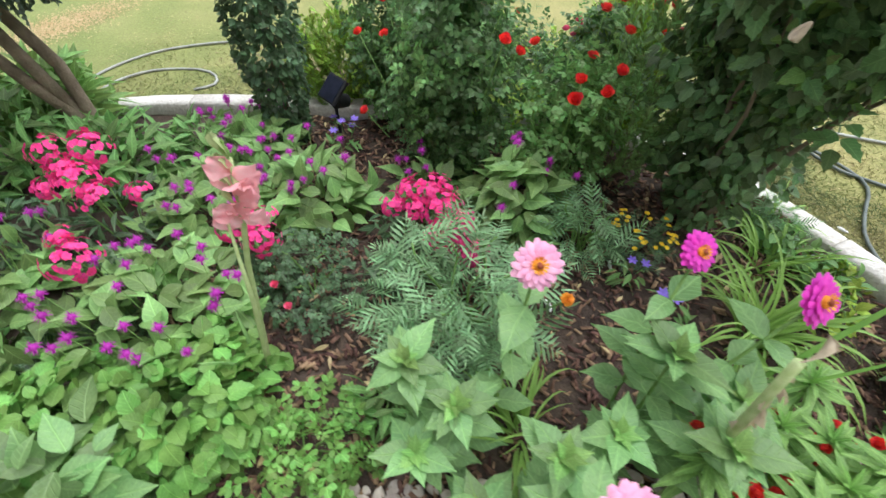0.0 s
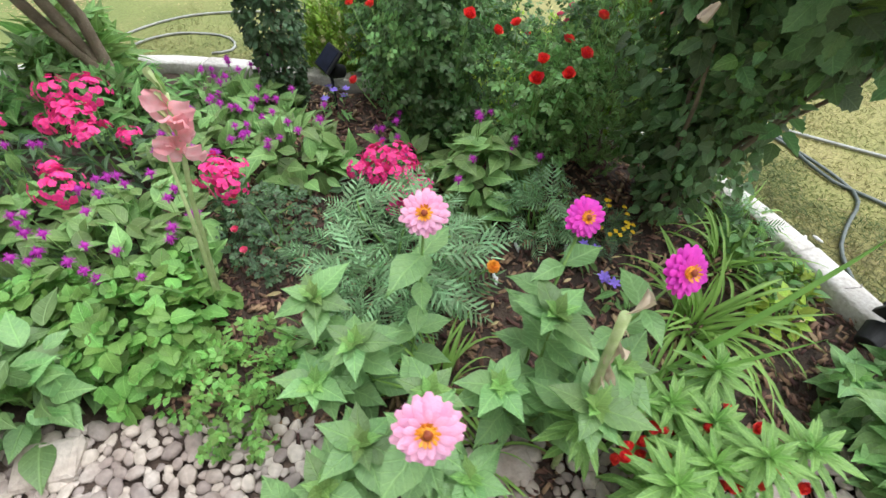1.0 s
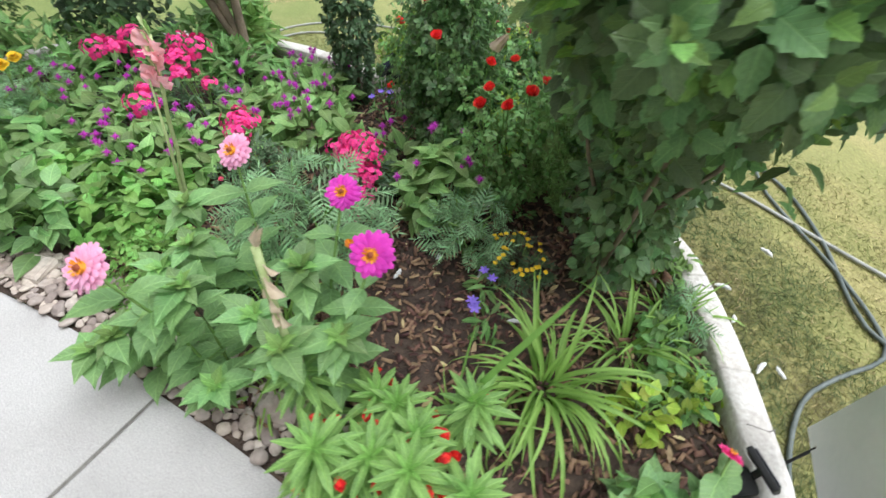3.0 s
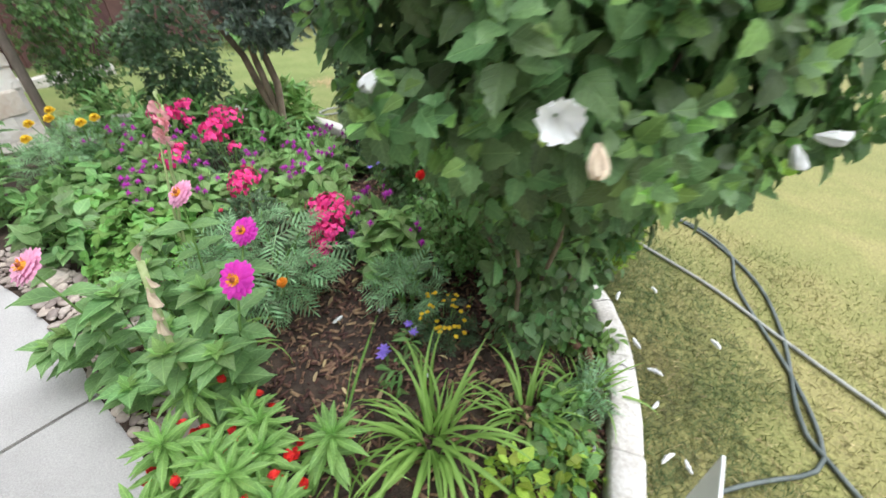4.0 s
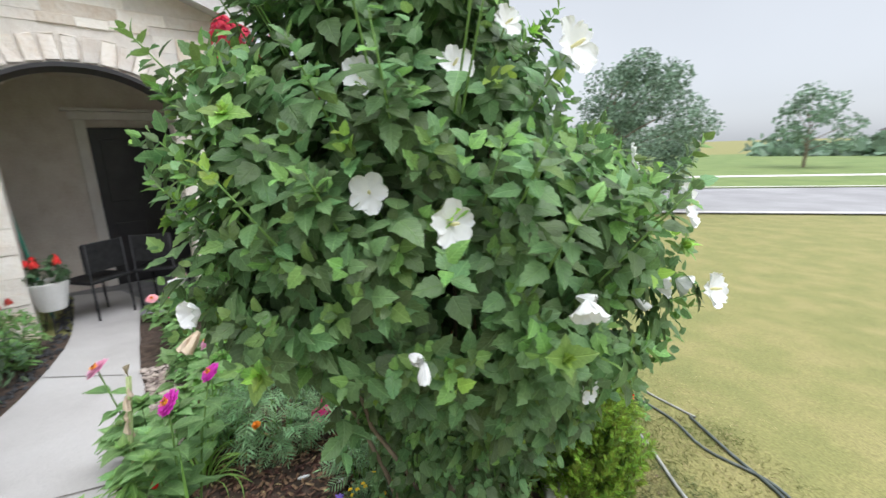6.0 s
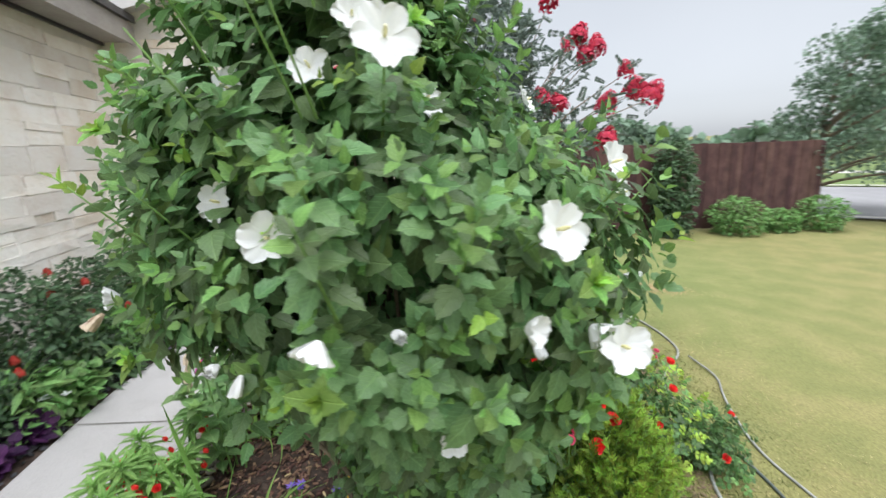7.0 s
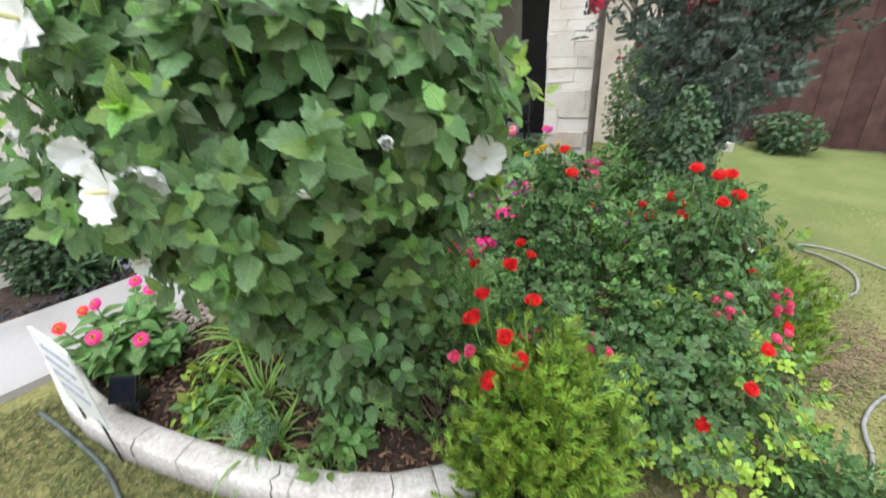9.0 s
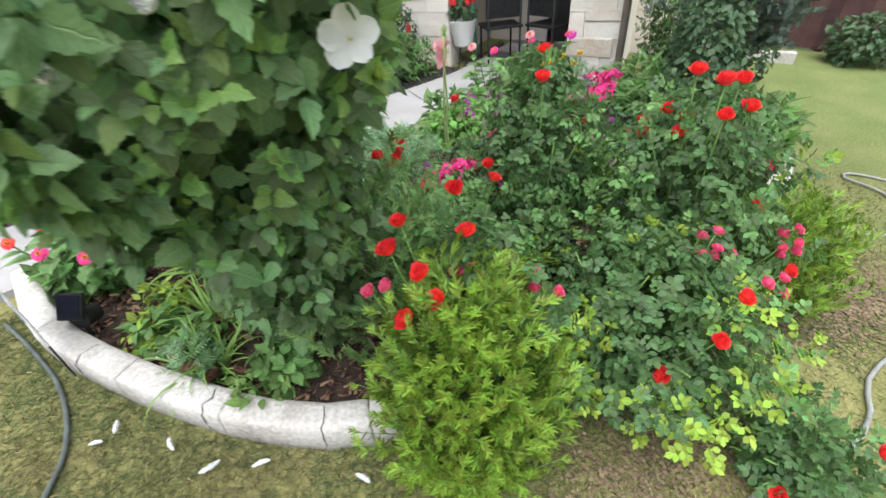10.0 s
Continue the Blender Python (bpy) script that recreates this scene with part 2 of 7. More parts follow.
M_TRIM = material("grey painted trim", [(0.3, (0.3, 0.27, 0.25)), (0.7, (0.36, 0.33, 0.3))], scale=5, rough=0.6, bump=0.1)
M_DOOR = material("near black door paint", [(0.3, (0.018, 0.017, 0.019)), (0.7, (0.032, 0.03, 0.032))], scale=6, rough=0.45, bump=0.1)
M_BLACK = material("black plastic", [(0.3, (0.012, 0.012, 0.013)), (0.7, (0.028, 0.028, 0.03))], scale=20, rough=0.55, bump=0.1, spec=0.25)
M_PANEL = material("solar cell", [(0.3, (0.008, 0.01, 0.018)), (0.7, (0.016, 0.019, 0.036))], scale=30, rough=0.5, bump=0.0, spec=0.15)
M_HOSE = material("green grey hose", [(0.3, (0.05, 0.065, 0.06)), (0.7, (0.13, 0.15, 0.14))], scale=14, rough=0.5, bump=0.2)
M_HOSE2 = material("grey hose", [(0.3, (0.22, 0.225, 0.21)), (0.7, (0.36, 0.365, 0.34))], scale=14, rough=0.5, bump=0.2)
M_SIGN = material("white enamel sign", [(0.3, (0.8, 0.81, 0.83)), (0.7, (0.88, 0.89, 0.9))], scale=8, rough=0.3, bump=0.05)
M_INK = material("faded lettering", [(0.3, (0.26, 0.29, 0.38)), (0.7, (0.42, 0.45, 0.54))], scale=20, rough=0.6, bump=0.0)
M_DIRT = material("bare sandy earth", [(0.3, (0.38, 0.27, 0.13)), (0.7, (0.46, 0.35, 0.19))], scale=6, rough=0.95, bump=0.6, fine=0.5)
M_ROAD = material("worn asphalt road", [(0.3, (0.22, 0.215, 0.22)), (0.7, (0.3, 0.295, 0.3))], scale=0.8, rough=0.95, bump=0.4, bump_scale=60)
M_FARWALL = material("house siding", [(0.3, (0.34, 0.31, 0.28)), (0.7, (0.46, 0.42, 0.38))], scale=2, rough=0.9, bump=0.2)
M_GLASS = material("far window glass", [(0.3, (0.03, 0.035, 0.04)), (0.7, (0.06, 0.07, 0.08))], scale=4, rough=0.1, bump=0.0)
M_CONE = material("pine cone scale", [(0.3, (0.1, 0.05, 0.03)), (0.7, (0.22, 0.12, 0.07))], scale=40, rough=0.85, per="island", spread=0.4)
M_POT = material("white ceramic pot", [(0.3, (0.7, 0.69, 0.68)), (0.7, (0.78, 0.77, 0.76))], scale=6, rough=0.35, bump=0.05)
M_GREENTOOL = material("green painted handle", [(0.3, (0.03, 0.2, 0.13)), (0.7, (0.06, 0.28, 0.19))], scale=12, rough=0.5)
M_SLATE = material("porch slab", [(0.3, (0.16, 0.16, 0.17)), (0.7, (0.24, 0.24, 0.25))], scale=5, rough=0.8)
M_BLACKROCK = material("black edging gravel", [(0.3, (0.015, 0.015, 0.017)), (0.7, (0.05, 0.05, 0.055))], scale=30, rough=0.7, per="island", spread=0.5)


# ---- mesh helpers ----
def part(name, bm, mat, parent=None, label=""):
    me = bpy.data.meshes.new(name)
    bm.to_mesh(me)
    bm.free()
    return link(name, me, mat, parent, label)


def link(name, me, mat, parent=None, label=""):
    if mat and not me.materials:
        me.materials.append(mat)
    ob = new(name, me)
    if parent:
        ob.parent = parent
    if label:
        ob["label"] = label
    return ob


def thing(name, label, category, at=(0, 0, 0), group="", kind=""):
    ob = new(name)
    ob.empty_display_size = 0.05
    ob.location = at
    return tagged(ob, label, category, group, kind)


def raw_mesh(name, verts, tris, smooth=True):
    """A mesh from arrays of vertices (n, 3) and triangles (m, 3)."""
    me = bpy.data.meshes.new(name)
    me.vertices.add(len(verts))
    me.vertices.foreach_set("co", np.asarray(verts, np.float32).ravel())
    me.loops.add(tris.size)
    me.loops.foreach_set("vertex_index", tris.astype(np.int32).ravel())
    me.polygons.add(len(tris))
    me.polygons.foreach_set("loop_start", np.arange(0, tris.size, 3, dtype=np.int32))
    me.update(calc_edges=True)
    if smooth:
        me.polygons.foreach_set("use_smooth", np.ones(len(tris), bool))
    return me


def on_leaf(me, places):
    """Each vertex's place on its own leaf, for the veins."""
    me.attributes.new("leaf_place", 'FLOAT_VECTOR', 'POINT').data.foreach_set("vector", np.asarray(places, np.float32).ravel())


def scatter(name, template, pos, along, normal, size, smooth=True):
    """Many copies of a template (verts, tris; x across, y along, z normal) joined in one mesh."""
    tv, tt = template
    pos, along, normal = (np.asarray(a, float).reshape(-1, 3) for a in (pos, along, normal))
    size = np.broadcast_to(np.asarray(size, float).reshape(-1, 1) if np.ndim(size) < 2 else size, (len(pos), 1 if np.ndim(size) < 2 else 3))
    y = along / np.maximum(np.linalg.norm(along, axis=1, keepdims=True), 1e-6)
    x = np.cross(y, normal)
    x /= np.maximum(np.linalg.norm(x, axis=1, keepdims=True), 1e-6)
    z = np.cross(x, y)
    local = tv[None] * (size[:, None, :] if size.shape[1] == 3 else size[:, :, None])
    verts = local[..., :1] * x[:, None] + local[..., 1:2] * y[:, None] + local[..., 2:] * z[:, None] + pos[:, None]
    tris = tt[None] + (np.arange(len(pos)) * len(tv))[:, None, None]
    me = raw_mesh(name, verts.reshape(-1, 3), tris.reshape(-1, 3), smooth)
    on_leaf(me, np.tile(tv, (len(pos), 1)))
    return me


def blade(widths, fold=0.15, bend=0.25, lobes=0.0):
    """A leaf of length 1: half widths at even stations, folded on its midrib, bent down at the tip."""
    n = len(widths)
    v = []
    for i, w in enumerate(widths):
        s = i / (n - 1)
        drop = -bend * s * s
        v += [(-w, s - lobes * (w > 0.2) * 0.06, drop + fold * w), (0, s, drop), (w, s - lobes * (w > 0.2) * 0.06, drop + fold * w)]
    t = []
    for i in range(n - 1):
        a, b = 3 * i, 3 * i + 3
        t += [(a, a + 1, b + 1), (a, b + 1, b), (a + 1, a + 2, b + 2), (a + 1, b + 2, b + 1)]
    return np.array(v, float), np.array(t)


OVATE = blade([0.02, 0.26, 0.34, 0.22, 0.01])
HIBLEAF = blade([0.03, 0.27, 0.38, 0.33, 0.37, 0.24, 0.25, 0.1, 0.0], fold=0.22, bend=0.2)
HIBFLAT = blade([0.03, 0.26, 0.39, 0.34, 0.35, 0.24, 0.22, 0.1, 0.0], fold=0.1, bend=0.4)
HIBCURL = blade([0.03, 0.2, 0.3, 0.27, 0.3, 0.17, 0.19, 0.08, 0.0], fold=0.45, bend=0.1)
ZLEAF = blade([0.05, 0.21, 0.285, 0.28, 0.2, 0.09, 0.0], fold=0.25, bend=0.32)
LANCE = blade([0.02, 0.12, 0.15, 0.09, 0.005], fold=0.3, bend=0.35)
SLIM = blade([0.015, 0.085, 0.12, 0.085, 0.005], fold=0.35, bend=0.3)
NEEDLE = blade([0.05, 0.07, 0.004], fold=0.2, bend=0.1)
ROUNDL = blade([0.05, 0.4, 0.48, 0.34, 0.02], fold=0.12, bend=0.2)
GRASSB = (np.array([(-0.05, 0, 0), (0.05, 0, 0), (0.03, 0.6, -0.08), (0, 1, -0.3)], float), np.array([(0, 1, 2), (0, 2, 3)]))


def merge(*pieces):
    vs, ts, n = [], [], 0
    for v, t in pieces:
        vs.append(v)
        ts.append(t + n)
        n += len(v)
    return np.concatenate(vs), np.concatenate(ts)


def moved(template, m):
    v, t = template
    a = np.array(m)
    return v @ a[:3, :3].T + a[:3, 3], t


def fern_leaf(pairs=7):
    """A pinnate leaf: narrow leaflets in pairs along a rib."""
    bits = [(np.array([(-0.012, 0, 0), (0.012, 0, 0), (0, 1, -0.12)], float), np.array([(0, 1, 2)]))]
    leaflet = blade([0.02, 0.09, 0.005], fold=0.2, bend=0.15)
    for i in range(pairs):
        s = 0.15 + 0.78 * i / (pairs - 1)
        ln = 0.42 * math.sin(math.pi * min(0.95, 0.28 + 0.62 * i / (pairs - 1)))
        for side in (-1, 1):
            m = Matrix.Translation((0, s, -0.12 * s * s)) @ Matrix.Rotation(side * radians(-52), 4, 'Z') @ Matrix.Scale(ln, 4)
            bits.append(moved(leaflet, m))
    bits.append(moved(leaflet, Matrix.Translation((0, 0.93, -0.1)) @ Matrix.Scale(0.25, 4)))
    return merge(*bits)


FERN = fern_leaf()
LOBED = blade([0.05, 0.3, 0.33, 0.45, 0.38, 0.4, 0.27, 0.2, 0.04], fold=0.2, bend=0.3)


def compound_leaf():
    """A rose leaf: five to seven small rounded leaflets on one stalk."""
    bits = [(np.array([(-0.01, 0, 0), (0.01, 0, 0), (0, 0.9, -0.05)], float), np.array([(0, 1, 2)]))]
    lf = blade([0.03, 0.3, 0.34, 0.02], fold=0.15, bend=0.2)
    for s in (0.4, 0.7):
        for side in (-1, 1):
            bits.append(moved(lf, Matrix.Translation((0, s, 0)) @ Matrix.Rotation(side * radians(-65), 4, 'Z') @ Matrix.Scale(0.36, 4)))
    bits.append(moved(lf, Matrix.Translation((0, 0.75, 0)) @ Matrix.Scale(0.4, 4)))
    return merge(*bits)


ROSELEAF = compound_leaf()


def myrtle_spray():
    """A twig with pairs of small oval leaves and one at its end."""
    bits = [(np.array([(-0.008, 0, 0), (0.008, 0, 0), (0, 1, -0.1)], float), np.array([(0, 1, 2)]))]
    lf = blade([0.03, 0.33, 0.3, 0.02], fold=0.2, bend=0.2)
    for i in range(7):
        q = 0.12 + 0.13 * i
        for side in (-1, 1):
            bits.append(moved(lf, Matrix.Translation((0, q, -0.1 * q * q)) @ Matrix.Rotation(side * radians(-58), 4, 'Z') @ Matrix.Rotation(side * (0.3, 1.1, 0.7)[i % 3], 4, 'Y') @ Matrix.Scale(0.27 - 0.012 * i, 4)))
    bits.append(moved(lf, Matrix.Translation((0, 0.95, -0.1)) @ Matrix.Scale(0.18, 4)))
    return merge(*bits)


SPRAY = myrtle_spray()


def conifer_spray():
    """A flat forked sprig of thick scale leaves."""
    lf = blade([0.1, 0.16, 0.12, 0.02], fold=0.1, bend=0.05)
    bits = [moved(lf, Matrix.Scale(1.0, 4) @ Matrix.Diagonal((0.5, 1, 1, 1)))]
    for q, side in ((0.2, -1), (0.32, 1), (0.48, -1), (0.6, 1)):
        bits.append(moved(lf, Matrix.Translation((0, q, 0)) @ Matrix.Rotation(side * radians(-38), 4, 'Z') @ Matrix.Scale(0.62 - 0.4 * q, 4)))
    return merge(*bits)


CONIFER = conifer_spray()


def ruffled(half, wave=0.07, bend=0.15, cols=6, rows=6):
    """A broad petal of length 1 with a wavy outer edge."""
    v, t = [], []
    for i in range(rows + 1):
        q = i / rows
        w = half * (0.2 + 0.8 * math.sin(min(1.0, q * 1.25) * math.pi / 2)) * (1 - 0.3 * max(0, q - 0.75) / 0.25)
        for k in range(cols + 1):
            u = k / cols * 2 - 1
            v.append((u * w, q - 0.1 * u * u * q + 0.02 * math.sin(u * 7) * q, bend * q * q * -0.5 + 0.12 * u * u * q + wave * q * q * math.sin(u * 6.5 + 1)))
    for i in range(rows):
        for k in range(cols):
            a = i * (cols + 1) + k
            t += [(a, a + 1, a + cols + 2), (a, a + cols + 2, a + cols + 1)]
    return np.array(v, float), np.array(t)


def arching(lean, droop, width, n=8):
    """A strap leaf of length 1 rising from its base and arching over; y runs outward, z up."""
    v, t, y, z = [], [], 0.0, 0.0
    for i in range(n + 1):
        q = i / n
        w = width * min(1.0, 0.55 + 2 * q) * (1 - q ** 3)
        v += [(-w, y, z + 0.4 * w), (0, y, z), (w, y, z + 0.4 * w)]
        a = radians(lean + (droop - lean) * (q + 0.5 / n) ** 1.3)
        y += math.sin(a) / n
        z += math.cos(a) / n
    for i in range(n):
        a, b = 3 * i, 3 * i + 3
        t += [(a, a + 1, b + 1), (a, b + 1, b), (a + 1, a + 2, b + 2), (a + 1, b + 2, b + 1)]
    return np.array(v, float), np.array(t)


def unit(v):
    return v / np.maximum(np.linalg.norm(v, axis=-1, keepdims=True), 1e-6)


def crown(n, prof, depth=0.45, lump=0.18, freq=2.2, seed=0, squash=1.0, gap=0.0):
    """Points in the outer part of a lumpy body of revolution with profile [(z, r), ...]; returns places and outward ways."""
    r = np.random.default_rng(seed)
    zs, rs = np.array(prof, float).T
    fine_z = np.linspace(zs[0], zs[-1], 60)
    fine_r = np.interp(fine_z, zs, rs)
    weight = fine_r + 0.15 * fine_r.max()
    z = np.interp(r.random(n * 2), np.cumsum(weight) / weight.sum(), fine_z)
    a = r.random(n * 2) * 2 * np.pi
    rad = np.interp(z, zs, rs)
    off = seed * 3.7
    lumps = np.array([noise.noise(Vector((math.cos(b) * freq + off, math.sin(b) * freq, c * freq * 1.3 / max(rs.max(), 0.1)))) for b, c in zip(a, z)])
    keep = np.flatnonzero(lumps > -1 + gap)[:n]
    z, a, rad, lumps = z[keep], a[keep], rad[keep], lumps[keep]
    rr = rad * (1 + lump * 2 * lumps) * (1 - depth * r.random(len(z)) ** 2)
    p = np.stack([rr * np.cos(a), rr * np.sin(a) * squash, z], 1)
    slope = np.interp(z, fine_z, -np.gradient(fine_r, fine_z))
    out = unit(np.stack([np.cos(a), np.sin(a), np.clip(slope, -1.2, 2.5)], 1))
    return p, out


def leafy(name, template, n, prof, size, mat, parent, seed, droop=0.35, up=0.55, jitter=0.5, label="", **more):
    """A mass of leaves as one part: leaves point out and down, their faces turned up and out."""
    r = np.random.default_rng(seed + 100)
    p, out = crown(n, prof, seed=seed, **more)
    k = len(p)
    along = unit(out * (1, 1, 0.3) + r.normal(0, jitter, (k, 3)) + (0, 0, -droop))
    normal = unit(out * 0.6 + (0, 0, up) + r.normal(0, 0.35, (k, 3)))
    s = size * r.uniform(0.6, 1.25, k)
    me = scatter(name, template, p - along * s[:, None] * 0.4, along, normal, s)
    ob = link(name, me, mat, parent, label)
    ob["kind"] = "stuff"
    return ob


def leafed_shoots(places, ways, length, count, big, small, seed, lift0=-8, lift1=62, stalk=0.012, hang=0.25, face=0.0):
    """Leaves set spirally on shoots that end at places: arrays of place, way, face, size and height on the shoot."""
    r = np.random.default_rng(seed)
    n = len(places)
    d = unit(np.asarray(ways, float))
    side = unit(np.cross(d, r.normal(0, 1, (n, 3))))
    other = np.cross(d, side)
    ln = length * r.uniform(0.65, 1.3, (n, 1))
    turn0 = r.uniform(0, 6.28, (n, 1))
    pos, al, no, sz, hh = [], [], [], [], []
    for k in range(count):
        q = k / (count - 1)
        a = turn0 + 2.4 * k + r.normal(0, 0.2, (n, 1))
        radial = np.cos(a) * side + np.sin(a) * other
        el = np.radians(lift0 + (lift1 - lift0) * q ** 1.8 + r.normal(0, 13, (n, 1)))
        along = radial * np.cos(el) + d * np.sin(el) - np.array([0, 0, 1.0]) * np.broadcast_to(np.reshape(hang, (-1, 1)), (n, 1)) * (1 - q)
        pos.append(np.asarray(places) - d * ln * (1 - q) + radial * stalk * (1.2 - q))
        al.append(unit(along))
        no.append(unit(d * np.cos(el) - radial * np.sin(el) + np.array([0, 0, 0.35]) + unit(d * (1, 1, 0)) * np.broadcast_to(np.reshape(face, (-1, 1)), (n, 1)) * (1.1 - q) + r.normal(0, 0.2, (n, 3))))
        sz.append((big + (small - big) * q ** 1.6) * r.uniform(0.75, 1.2, n))
        hh.append(np.full(n, q))
    return np.concatenate(pos), np.concatenate(al), np.concatenate(no), np.concatenate(sz), np.concatenate(hh)


def tube(points, radii, sides=6):
    """A bent tube through points: (verts, tris)."""
    pts = [Vector(p) for p in points]
    v, t = [], []
    for i, p in enumerate(pts):
        d = (pts[min(i + 1, len(pts) - 1)] - pts[max(i - 1, 0)]).normalized()
        q = d.to_track_quat('Z', 'Y')
        for k in range(sides):
            a = 2 * math.pi * k / sides
            v.append(p + q @ Vector((math.cos(a) * radii[i], math.sin(a) * radii[i], 0)))
    for i in range(len(pts) - 1):
        for k in range(sides):
            a, b = i * sides + k, i * sides + (k + 1) % sides
            t += [(a, b, b + sides), (a, b + sides, a + sides)]
    t += [((len(pts) - 1) * sides, (len(pts) - 1) * sides + k, (len(pts) - 1) * sides + k + 1) for k in range(1, sides - 1)]
    return np.array([tuple(x) for x in v]), np.array(t)


def bend(a, b, sag=0.1, n=6, seed=0, wob=0.02):
    r = random.Random(seed)
    a, b = Vector(a), Vector(b)
    return [a.lerp(b, i / (n - 1)) + Vector((r.uniform(-wob, wob), r.uniform(-wob, wob), sag * math.sin(math.pi * i / (n - 1)))) * (0 < i < n - 1) for i in range(n)]


def stems(name, ends, base, r0, r1, mat, parent, seed=0, sag=0.05, wob=0.02):
    return sticks(name, [tube(bend(b0, e, sag, 6, seed + i, wob), np.linspace(r0, r1, 6), 5) for i, (b0, e) in enumerate((base, e) if not isinstance(base, list) else (base[i], e) for i, e in enumerate(ends))], mat, parent)


def sticks(name, bits, mat, parent):
    """Each bent stick as a part of its own."""
    return [link(name, raw_mesh(name, *b), mat, parent) for b in bits]


def boxed(bm, size, at=(0, 0, 0), turn=0.0, bevel=0.0):
    r = bmesh.ops.create_cube(bm, size=1)
    bmesh.ops.scale(bm, vec=size, verts=r["verts"])
    bmesh.ops.rotate(bm, matrix=Matrix.Rotation(turn, 3, 'Z'), verts=r["verts"])
    bmesh.ops.translate(bm, vec=at, verts=r["verts"])
    if bevel:
        bmesh.ops.bevel(bm, geom=list({e for v in r["verts"] for e in v.link_edges}), offset=bevel, segments=2, affect='EDGES', profile=0.6)
    return r


# ---- flower shapes, each built once and shared ----
def ring(template, count, tilt, size, z=0.0, out=0.0, seed=0, wob=0.12):
    r = random.Random(seed)
    return [moved(template, Matrix.Rotation(2 * math.pi * i / count + r.uniform(-wob, wob), 4, 'Z') @ Matrix.Translation((0, out, z)) @ Matrix.Rotation(radians(tilt) + r.uniform(-wob, wob), 4, 'X') @ Matrix.Scale(size * r.uniform(0.9, 1.08), 4)) for i in range(count)]


def dome(radius, height, seg=10, rings=4, bumpy=0.0, seed=0):
    r = random.Random(seed)
    v, t = [(0, 0, height)], []
    for i in range(1, rings + 1):
        a = i / rings * math.pi / 2
        for k in range(seg):
            b = 2 * math.pi * k / seg
            q = 1 + r.uniform(-bumpy, bumpy)
            v.append((math.sin(a) * radius * q * math.cos(b), math.sin(a) * radius * q * math.sin(b), math.cos(a) * height * q))
    for k in range(seg):
        t.append((0, 1 + k, 1 + (k + 1) % seg))
        for i in range(rings - 1):
            a, b = 1 + i * seg + k, 1 + i * seg + (k + 1) % seg
            t += [(a, a + seg, b + seg), (a, b + seg, b)]
    return np.array(v, float), np.array(t)


PETAL = blade([0.06, 0.2, 0.26, 0.22, 0.08], fold=-0.25, bend=0.12)
BROAD = blade([0.08, 0.3, 0.48, 0.5, 0.4, 0.16], fold=0.3, bend=0.2)
CUP = blade([0.12, 0.4, 0.52, 0.46, 0.26], fold=0.3, bend=-0.45)
MESH = {}


